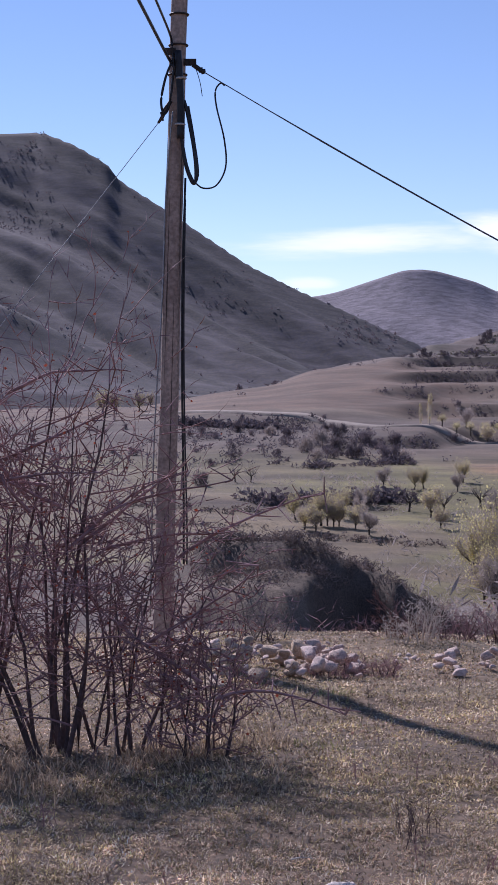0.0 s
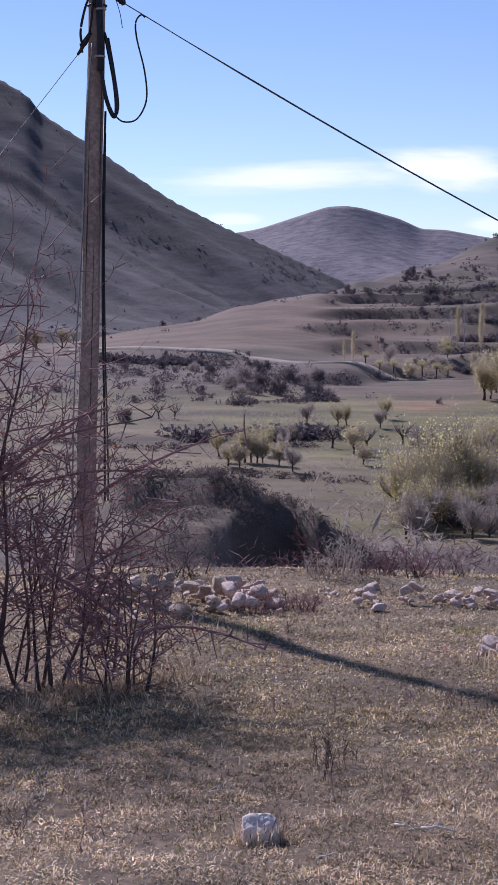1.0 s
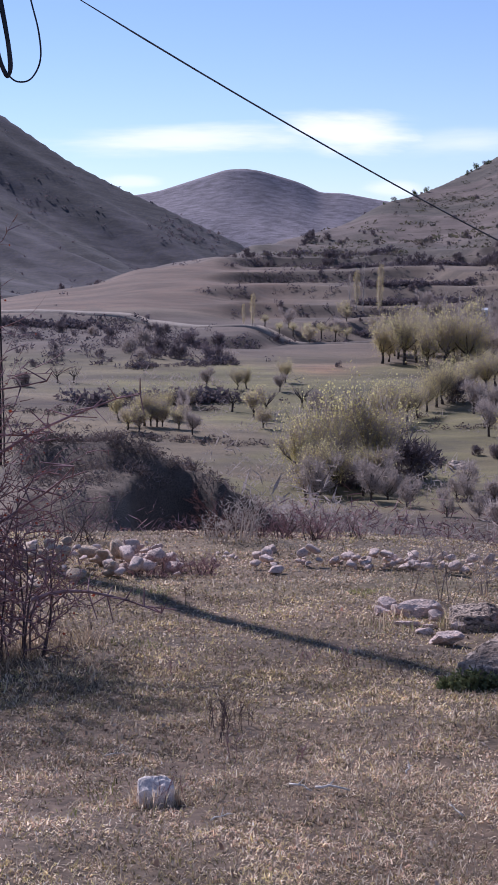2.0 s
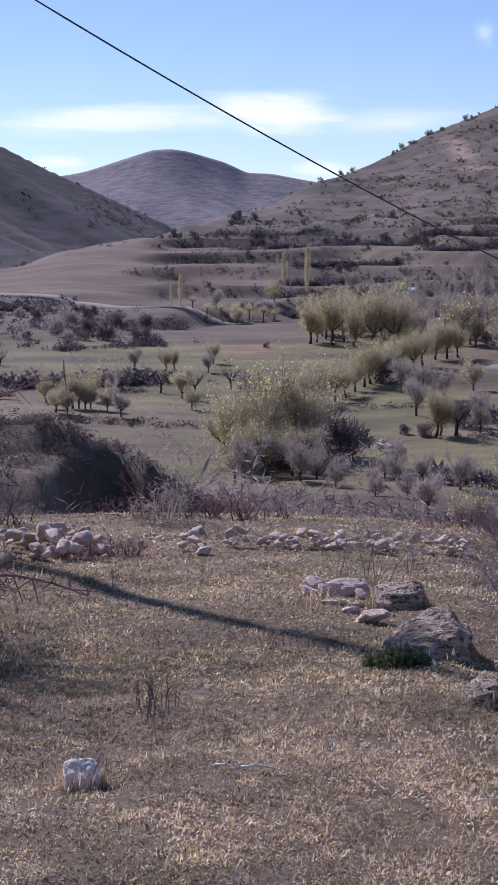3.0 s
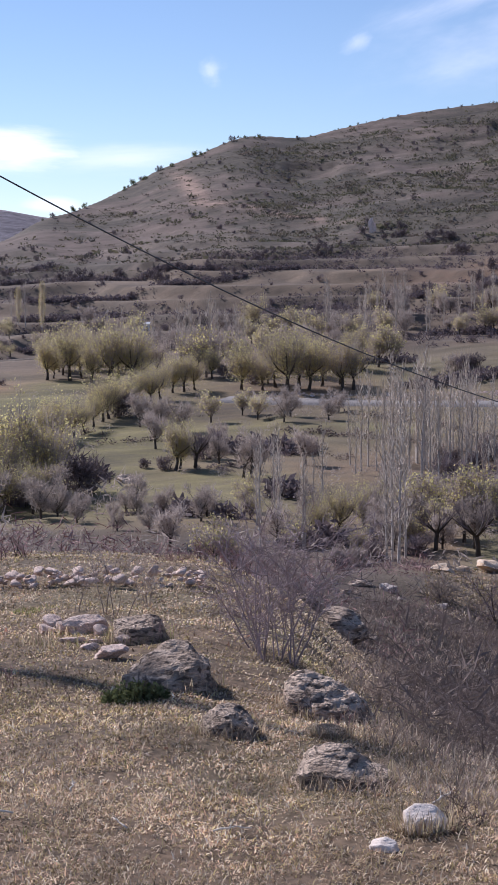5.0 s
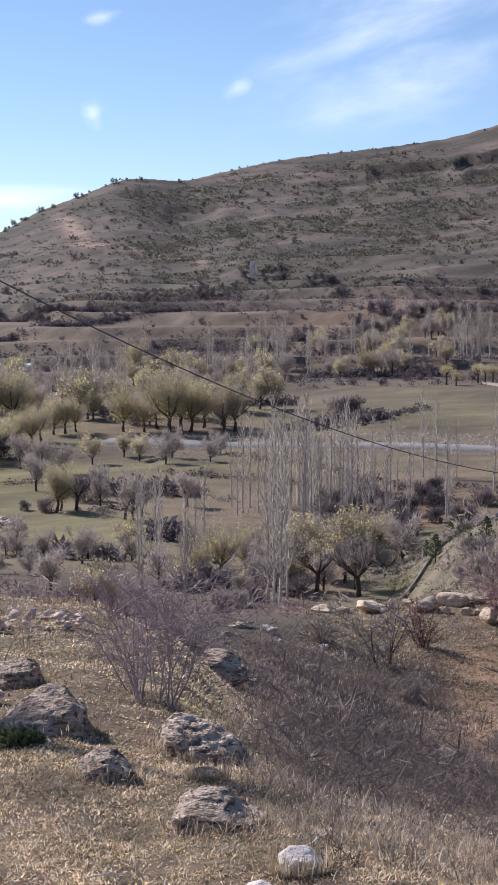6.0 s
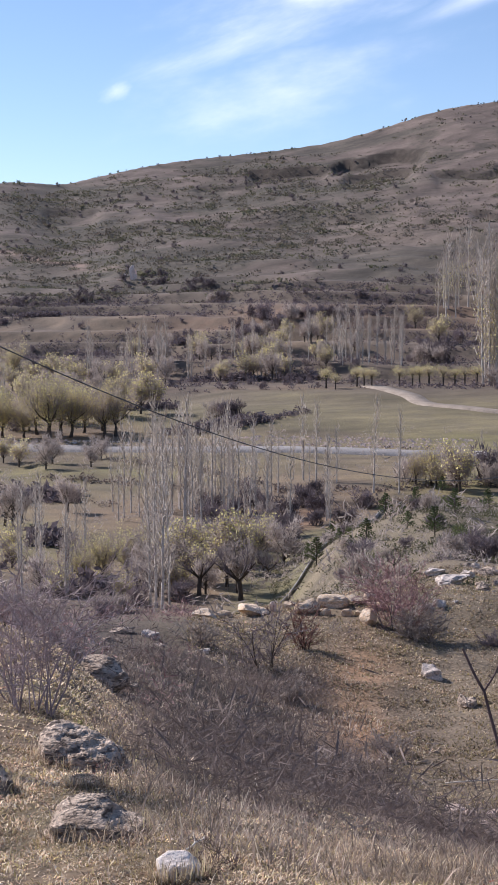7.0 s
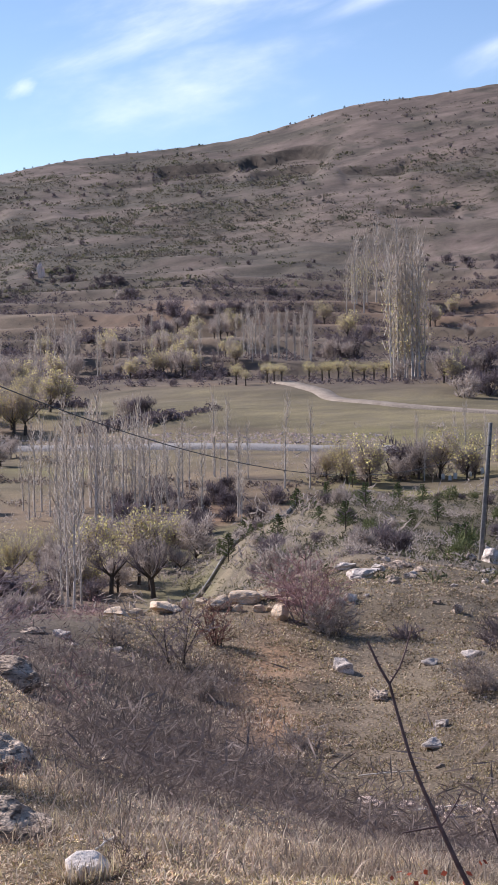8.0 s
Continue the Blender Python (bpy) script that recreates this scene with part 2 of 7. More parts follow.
# Cross-sections of the valley by bearing: distance from the standpoint, height below or above the eye.
SECTIONS = {
    -12: [(0, -1.65), (6, -2.15), (10, -2.5), (15.5, -2.88), (17.5, -3.1), (20, -4), (30, -7.5), (60, -11), (120, -15), (230, -16), (300, -14.4), (380, -14), (430, -14.5), (600, -25)],
    -4: [(0, -1.65), (6, -2.15), (10, -2.5), (15.5, -2.88), (17.5, -3.1), (20, -4), (30, -6.8), (50, -8.8), (60, -10), (120, -16), (230, -16.3), (300, -12.5), (380, -12.6), (430, -13.2), (600, -25)],
    0: [(0, -1.65), (6, -2.15), (15.5, -2.88), (17.5, -3.1), (20, -4), (30, -6.8), (45, -8.0), (58, -7.3), (64, -8), (85, -13.5), (105, -16.5), (175, -16.8), (215, -16.5), (250, -14.4), (300, -12), (350, -9.4), (410, -7.4), (440, -8), (600, -16)],
    3: [(0, -1.65), (6, -2.15), (15.5, -2.88), (17.5, -3.1), (20, -4), (30, -7), (45, -8.2), (58, -6.8), (64, -8), (85, -14), (105, -17), (175, -16.8), (215, -16.5), (250, -14.4), (300, -11.9), (350, -8.2), (410, -2.9), (440, -2.3), (600, -14)],
    5.5: [(0, -1.65), (6, -2.15), (15.5, -2.88), (17.5, -3.1), (20, -4), (30, -7), (45, -8.6), (57, -7.9), (63, -9), (85, -14.5), (105, -17), (170, -17), (215, -16.5), (270, -14.4), (340, -9.5), (420, -0.7), (450, 1.0)],
    8: [(0, -1.65), (6, -2.15), (15.5, -2.88), (17.5, -3.1), (20, -4), (30, -7.3), (45, -9.2), (56, -9.1), (62, -10), (85, -15), (105, -17.1), (165, -17.3), (215, -16.5), (290, -14.5), (380, -6.5), (450, 0)],
    13: [(0, -1.65), (6, -2.15), (15.5, -2.88), (17.5, -3.1), (20, -4), (40, -9.5), (80, -16), (105, -17), (165, -17), (210, -16.5), (290, -14.5), (380, -7), (450, 1)],
    18: [(0, -1.65), (6, -2.15), (12, -2.62), (15.5, -2.95), (17.5, -3.2), (20, -4.1), (40, -10), (80, -16.2), (95, -16.7), (155, -16.8), (207, -16.6), (213, -15.6), (300, -12.6), (350, -7.3), (450, 6)],
    20.5: [(0, -1.65), (6, -2.15), (10, -2.55), (15, -3.1), (18, -3.7), (22, -4.4), (28, -5.35), (33, -7), (40, -10), (75, -16), (95, -16.8), (155, -16.8), (206, -16.6), (212, -15.5), (300, -12.3), (350, -6.8), (440, 5.2)],
    24: [(0, -1.65), (6, -2.1), (9, -2.6), (12, -3.3), (18, -4.5), (26, -5.5), (31, -5.7), (36, -7.6), (70, -15.5), (100, -17), (155, -16.8), (205, -16.5), (211, -15.4), (300, -12), (350, -6), (430, 4.5)],
    30: [(0, -1.65), (6, -2.1), (7, -2.35), (20, -6.1), (26, -6.4), (33, -5.85), (38, -7.6), (70, -15), (105, -17.3), (135, -16.9), (198, -16.5), (204, -15.4), (225, -14.5), (270, -12.5), (310, -8.7), (350, -3), (410, 5)],
    33: [(0, -1.65), (5.5, -2.1), (7, -2.45), (15, -4.9), (20, -6.3), (26, -6.6), (33, -6.1), (40, -7.4), (60, -9.8), (85, -12), (105, -15), (130, -16.7), (198, -16.5), (204, -15.5), (265, -12.8), (310, -8.7), (350, -3.5), (415, 5)],
    36: [(0, -1.65), (5.5, -2.1), (7, -2.5), (15, -5.2), (20, -6.5), (27, -6.85), (35, -6.6), (42, -7), (60, -9), (85, -10.8), (95, -12), (130, -16.5), (198, -16.6), (204, -15.7), (265, -13), (310, -8.7), (350, -4), (420, 5)],
    43: [(0, -1.65), (5.5, -2.1), (7, -2.6), (15, -5.4), (20, -6.4), (27, -6.6), (40, -7.3), (75, -12), (105, -12.2), (115, -13), (150, -16.5), (210, -16.8), (265, -13.4), (350, -4.6), (420, 8)],
    75: [(0, -1.65), (10, -3), (30, -6), (80, -9), (150, -14), (300, -6), (420, 10)],
    180: [(0, -1.65), (20, -0.5), (100, 3), (300, 8), (420, 20)],
    285: [(0, -1.65), (10, -2), (30, -5), (80, -8), (200, -14), (420, -8)],
}
# Crests: bearing, angle above the eye's level.
RIGHT_CREST = [(-60, -3), (-1, -3), (3, -2), (5, -0.5), (6.3, 0.43), (7.5, 0.64), (9.2, 1.05), (10.1, 1.25), (10.9, 1.75), (11.6, 2.15), (12.4, 2.3), (13.3, 2.6), (14.6, 3.2), (15.9, 3.92), (17.35, 4.44), (18.8, 5.03), (19.55, 5.09),
               (21.2, 4.98), (22.8, 5.36), (24.4, 5.7), (26.0, 5.92), (28.55, 6.17), (31, 6.47), (32.7, 6.9), (34.8, 7.52), (35.7, 7.72), (38.2, 7.96), (40.7, 8.28), (46, 8.8), (75, 9), (180, 6), (285, 4), (340, 0), (365, -0.5)]
LEFT_CREST = [(-75, 5), (-30, 7), (-12, 8.1), (-9.2, 8.21), (-7.7, 8.29), (-6.55, 7.88), (-5.3, 7.19), (-4.89, 6.62), (-3, 5.45), (-0.06, 3.5), (1.85, 2.54), (3.1, 2.0), (6.27, 0.54), (8, -1), (14, -3)]
FAR_CREST = [(-40, 2.03), (1, 2.13), (2.7, 2.36), (3.3, 2.49), (4.4, 2.85), (5.7, 3.27), (6.4, 3.31), (7, 3.23), (8.4, 2.83), (9.2, 2.46), (10.1, 2.43), (11.45, 2.18), (12.5, 2.03), (20, 1.83), (40, 1.53)]
SPUR_CREST = [(-40, 3), (-12, 2.6), (-9.2, 2.06), (-7.15, 1.1), (-4.2, -0.4), (-2, -1.5), (4, -3)]


# slip scars on the hill: bearings, distance, bow, drop
SCARPS = [(28.0, 31.2, 736, 5, 3.8), (31.0, 34.7, 740, 8, 4.6), (31.5, 34.3, 700, 5, 3.4), (20.4, 22.6, 660, 6, 1.8), (34.8, 37.6, 690, -18, 2.0), (36.2, 39.5, 600, -10, 1.8), (26.0, 28.6, 700, 4, 1.4)]


def crest(table, az, soft=0.35):
    """Reads a table of bearings with its corners rounded off."""
    a, b = [p[0] for p in table], [p[1] for p in table]
    return sum(w * np.interp(az + d * soft, a, b) for d, w in ((-1, 0.25), (-0.5, 0.25), (0.5, 0.25), (1, 0.25)))


def profile(points, r):
    a, b = [p[0] for p in points], [p[1] for p in points]
    return sum(np.interp(r * (1 + d), a, b) for d in (-0.05, -0.017, 0.017, 0.05)) / 4


def gully_edge(az):
    """Distance at which the brush of the gully gives way to the clearing."""
    return np.interp(az, [20, 24, 29, 30.7, 33.7, 35.5, 38, 43], [20, 25, 29, 28, 23.5, 19, 17, 16])


def land(x, y):
    """Height of the ground at x, y (arrays)."""
    x, y = np.asarray(x, float), np.asarray(y, float)
    r = np.hypot(x, y)
    az = np.degrees(np.arctan2(x, y))
    wrapped = np.where(az < -12, az + 360, az)
    keys = sorted(SECTIONS, key=lambda k: k if k >= -12 else k + 360)
    bearings = keys + [348]
    wob = az + ramp(r, 20, 60) * 0.9 * lumps(x / 26, y / 26, 5)
    wrapped = np.where(wob < -12, wob + 360, wob)
    base = np.zeros_like(r)
    foot = np.zeros_like(r)
    foot_z = np.zeros_like(r)
    rr = r * (1 + 0.02 * ramp(r, 30, 90) * lumps(x / 30, y / 30, 9))
    for k in range(len(keys)):
        lo, hi = bearings[k], bearings[k + 1]
        here = (wrapped >= lo) & (wrapped <= hi)
        if not here.any():
            continue
        u = fade(np.clip((wrapped - lo) / (hi - lo), 0, 1)) * 0.5 + 0.5 * np.clip((wrapped - lo) / (hi - lo), 0, 1)
        pa = SECTIONS[bearings[k]]
        pb = SECTIONS[-12] if bearings[k + 1] == 348 else SECTIONS[bearings[k + 1]]
        za = profile(pa, rr[here])
        zb = profile(pb, rr[here])
        u = u[here]
        base[here] = za + (zb - za) * u
        foot[here] = pa[-1][0] + (pb[-1][0] - pa[-1][0]) * u
        foot_z[here] = pa[-1][1] + (pb[-1][1] - pa[-1][1]) * u
    # the hillside across the valley, from its foot to its crest
    plus = np.where(az < -60, az + 360, az)
    top = np.interp(plus, [0, 7, 11.6, 15, 19, 25, 41, 75, 365], [460, 500, 600, 680, 720, 780, 850, 850, 800])
    top = np.maximum(top, foot + 40)
    top_z = top * np.tan(np.radians(crest(RIGHT_CREST, plus)))
    s = np.clip((r - foot) / (top - foot), 0, 1)
    hill = foot_z + (top_z - foot_z) * (0.35 * s + 0.65 * s ** 1.5)
    over = np.clip(r - top, 0, None)
    hill = np.where(r > top, top_z - 0.16 * over - 0.0, hill)
    z = np.where(r > foot, hill, base)
    z = np.maximum(z, -30 - 0.02 * np.clip(r - 600, 0, None) * 0)
    # terraces on the middle slopes
    band = ramp(r, 235, 290) * (1 - ramp(r, 430, 560)) * ramp(az, -14, -8) * (1 - 1.0 * (1 - ramp(az, 4, 6.5)) * ramp(r, 290, 320))
    h = z + 4.2 * rough(x, y, 85, 4, 21)
    step = 3.4
    n = np.floor(h / step)
    q = h / step - n
    z = z + band * 0.95 * ((n + ramp(q, 0.66, 1.0)) * step - h + 0.6)
    # low banks between the meadows
    flat = ramp(r, 92, 112) * (1 - ramp(r, 178, 192)) * ramp(az, -14, -8)
    h = 1.7 * rough(x, y, 44, 2, 25) + 0.25 * rough(x, y, 12, 2, 27)
    n = np.floor(h / 0.6)
    q = h / 0.6 - n
    z = z + flat * ((n + ramp(q, 0.8, 1.0)) * 0.6 * 0.8)
    # hummocks and gullies
    near = 1 - ramp(r, 25, 60)
    edge = ramp(r, 16, 30)
    z = z + near * (0.03 * rough(x, y, 0.42, 2, 33) + 0.04 * rough(x, y, 1.1, 3, 31) + 0.05 * rough(x, y, 4, 2, 41))
    z = z + edge * (1 - ramp(r, 70, 110)) * 0.6 * rough(x, y, 7, 4, 51)
    z = z + ramp(r, 70, 110) * (1 - ramp(r, 230, 300)) * 0.35 * rough(x, y, 22, 4, 61)
    z = z + ramp(r, 430, 520) * np.clip((top - r) / 120, 0.08, 1) * 3.2 * (0.4 - 2.0 * np.abs(rough(x + 0.3 * r, y, 80, 4, 71)))
    # the mound below the wall: a steep face towards the bench, ledges on one side
    rc = 56 + 0.8 * lumps(az * 0.9, 0 * az, 63)
    zc = rc * np.tan(np.radians(np.interp(az, [-3, 1.2, 2.3, 3.7, 5.2, 6.9, 8.0, 9.5], [-6.9, -6.72, -6.8, -7.5, -8.15, -9.1, -9.95, -11.2])))
    cliff = np.maximum(zc - 1.25 * (rc - r), zc - 6.5)
    ledge = zc - 0.75 * ramp(rc - r, 0, 1.1) - 0.07 * np.clip(rc - r, 0, 30) - 0.8 * ramp(rc - r, 5.6, 6.6)
    bared = ramp(az + 0.6 * lumps(r / 3, 0 * r, 64), 2.0, 3.4)
    face = np.where(r > rc, zc - 0.3 * (r - rc), ledge + (cliff - ledge) * bared) + 0.3 * rough(x, y, 2.6, 3, 65)
    here = ramp(az, -3, -1.5) * (1 - ramp(az, 8.8, 10.2)) * ramp(r, 41, 47) * (1 - ramp(r, 80, 90))
    z = z + (face - z) * here
    # hummocks of the gully side
    bank_side = ramp(az, 23, 26) * ramp(r, 6.5, 8.5) * (1 - ramp(r - gully_edge(az), -2, 0.5))
    z = z + bank_side * (0.16 * rough(x + 0.4 * y, y * 0.5, 1.5, 3, 66) + 0.05 * rough(x, y, 0.5, 2, 67))
    # slip scars: steep dark faces across the upper hill
    for az0, az1, r0, bow, drop_h in SCARPS:
        mid, half = (az0 + az1) / 2, (az1 - az0) / 2
        u = (az - mid) / half
        rc = r0 + bow * (1 - u * u) + 5 * lumps(az * 2.3, 0 * az + r0, 77)
        edge_h = drop_h * ramp(1 - np.abs(u), 0, 0.25) * (r > 420)
        z = z - edge_h * (1 - ramp(r, rc - 1, rc + 4)) * (1 - ramp(rc - r, 6, 45))
    # mountains beyond
    for table, foot_r, top_r, low, amp, size, seed in ((SPUR_CREST, 890, 1060, -22, 7, 110, 81), (LEFT_CREST, 1090, 1800, -30, 36, 95, 91), (FAR_CREST, 2600, 3300, -30, 44, 300, 101)):
        if table is LEFT_CREST:
            top_r = np.interp(az, [-12, -8, 0, 6, 14], [1800, 1800, 1560, 1440, 1400])
        tz = top_r * np.tan(np.radians(crest(table, az, 0.12)))
        s = np.clip((r - foot_r) / (top_r - foot_r), 0, 1.0)
        broad_z = top_r * np.tan(np.radians(crest(table, az, 3.0)))
        tz_low = broad_z + (tz - broad_z) * np.clip((s - 0.35) / 0.65, 0, 1)
        body = low + (tz_low - low) * (0.8 * s + 0.2 * s * s)
        body = body - (1 - s) * s * 4 * amp * (0.5 + 0.75 * rough((np.radians(az) * top_r + 0.9 * r) * 0.85, (r - 0.7 * np.radians(az) * top_r) * 0.16, size * 0.8, 4, seed)) * ramp(tz, -60, 60)
        body = np.where(r > top_r, tz - 0.3 * (r - top_r), body)
        z = np.where(r > foot_r, np.maximum(z, body), z)
    return z + EYE

# ---- building helpers ----
def mesh_of(name, verts, faces, material, smooth=True):
    me = bpy.data.meshes.new(name)
    me.from_pydata(verts, [], faces)
    me.materials.append(material)
    if smooth:
        me.polygons.foreach_set("use_smooth", [True] * len(me.polygons))
    me.update()
    return me


def child(name, me, parent, label=""):
    ob = new(name, me)
    ob.parent = parent
    if label:
        ob["label"] = label
    return ob


def height(x, y):
    return float(land(np.array([x]), np.array([y]))[0])


def spot(bearing, distance):
    b = radians(bearing)
    return distance * math.sin(b), distance * math.cos(b)


class Shape:
    """Collects vertices and faces for one mesh."""

    def __init__(self):
        self.v, self.f = [], []

    def tube(self, pts, radii, sides=5, cap=False):
        n0 = len(self.v)
        for k, p in enumerate(pts):
            p = Vector(p)
            a = Vector(pts[max(k - 1, 0)])
            b = Vector(pts[min(k + 1, len(pts) - 1)])
            d = (b - a)
            d = d.normalized() if d.length > 1e-9 else Vector((0, 0, 1))
            u = d.orthogonal().normalized() if abs(d.z) > 0.99 else d.cross(Vector((0, 0, 1))).normalized()
            w = d.cross(u)
            for s in range(sides):
                t = 2 * math.pi * s / sides
                self.v.append(p + (u * math.cos(t) + w * math.sin(t)) * radii[k])
        for k in range(len(pts) - 1):
            for s in range(sides):
                i, j = n0 + k * sides + s, n0 + k * sides + (s + 1) % sides
                self.f.append((i, j, j + sides, i + sides))
        if cap:
            self.f.append(tuple(n0 + s for s in range(sides))[::-1])
            self.f.append(tuple(n0 + (len(pts) - 1) * sides + s for s in range(sides)))

    def strip(self, pts, radii, rng):
        """A fine twig: a narrow tapering blade."""
        pts, radii = (pts[0], pts[len(pts) // 2], pts[-1]), (radii[0], radii[len(pts) // 2], radii[-1])
        axis = (pts[2] - pts[0]).normalized()
        side = axis.orthogonal().normalized()
        side.rotate(Matrix.Rotation(rng.uniform(0, 3.14), 3, axis))
        n = len(self.v)
        for p, r in zip(pts, radii):
            self.v += [p + side * r, p - side * r]
        self.f += [(n, n + 1, n + 3, n + 2), (n + 2, n + 3, n + 5, n + 4)]

    def leaf(self, p, d, size, rng):
        d = Vector(d).normalized()
        u = d.orthogonal().normalized()
        u.rotate(Matrix.Rotation(rng.uniform(0, 6.28), 3, d))
        n = len(self.v)
        p = Vector(p)
        w = u * size * 0.42
        self.v += [p, p + d * size * 0.5 + w, p + d * size, p + d * size * 0.5 - w]
        self.f.append((n, n + 1, n + 2, n + 3))

    def box(self, lo, hi):
        n = len(self.v)
        x0, y0, z0 = lo
        x1, y1, z1 = hi
        self.v += [Vector(p) for p in ((x0, y0, z0), (x1, y0, z0), (x1, y1, z0), (x0, y1, z0), (x0, y0, z1), (x1, y0, z1), (x1, y1, z1), (x0, y1, z1))]
        self.f += [tuple(n + i for i in q) for q in ((3, 2, 1, 0), (4, 5, 6, 7), (0, 1, 5, 4), (1, 2, 6, 5), (2, 3, 7, 6), (3, 0, 4, 7))]

    def mesh(self, name, material, smooth=True):
        return mesh_of(name, self.v, self.f, material, smooth)


def grow(shape, tips, rng, p, d, length, radius, depth, spec, sides=4, fine=0.002):
    """One limb with its side limbs. spec: list per depth of (children, length ratio, spread degrees, lift, wiggle)."""
    kids, ratio, spread_deg, lift, wig, first = spec[depth]
    steps = 4 if depth < len(spec) - 1 else 2
    pts, radii = [Vector(p)], [radius]
    d = Vector(d).normalized()
    for k in range(steps):
        d = (d + Vector((rng.gauss(0, wig), rng.gauss(0, wig), rng.gauss(0, wig) + lift))).normalized()
        pts.append(pts[-1] + d * length / steps)
        radii.append(max(radius * (1 - 0.8 * (k + 1) / steps), radius * 0.15))
    if depth == len(spec) - 1 and depth > 0:
        shape.strip(pts, radii, rng)
    else:
        shape.tube(pts, radii, sides)
    if depth == len(spec) - 1:
        tips.append((pts[-1], d))
        tips.append((pts[-2], d))
        return
    for c in range(kids):
        u = first + (1 - first) * (c + rng.random()) / kids
        k = min(int(u * steps), steps - 1)
        q = pts[k].lerp(pts[k + 1], u * steps - k)
        axis = (pts[k + 1] - pts[k]).normalized()
        side = axis.orthogonal().normalized()
        side.rotate(Matrix.Rotation(rng.uniform(0, 6.283), 3, axis))
        a = radians(spread_deg * rng.uniform(0.6, 1.3))
        nd = axis * math.cos(a) + side * math.sin(a)
        r = radii[k] + (radii[k + 1] - radii[k]) * (u * steps - k)
        grow(shape, tips, rng, q, nd, length * ratio * rng.uniform(0.65, 1.2) * (1.15 - 0.5 * u), max(r * 0.55, fine), depth + 1, spec, max(sides - 1, 3), fine)
    grow(shape, tips, rng, pts[-1], d, length * ratio * 0.7, max(radii[-1], fine), depth + 1, spec, 3, fine)


def stand(ob, x, y, turn=0.0, scale=1.0, sink=0.05, tilt=(0, 0)):
    ob.matrix_basis = pose(x, y, height(x, y) - sink, tilt[0], tilt[1], turn) @ Matrix.Scale(scale, 4)
    return ob


def place(ob, x, y, turn=0.0, scale=1.0, sink=0.05, tilt=(0, 0)):
    """A copy of a finished thing on the ground."""
    made = copy_thing(ob, pose(0, 0, 0))
    return stand(made, x, y, turn, scale, sink, tilt)


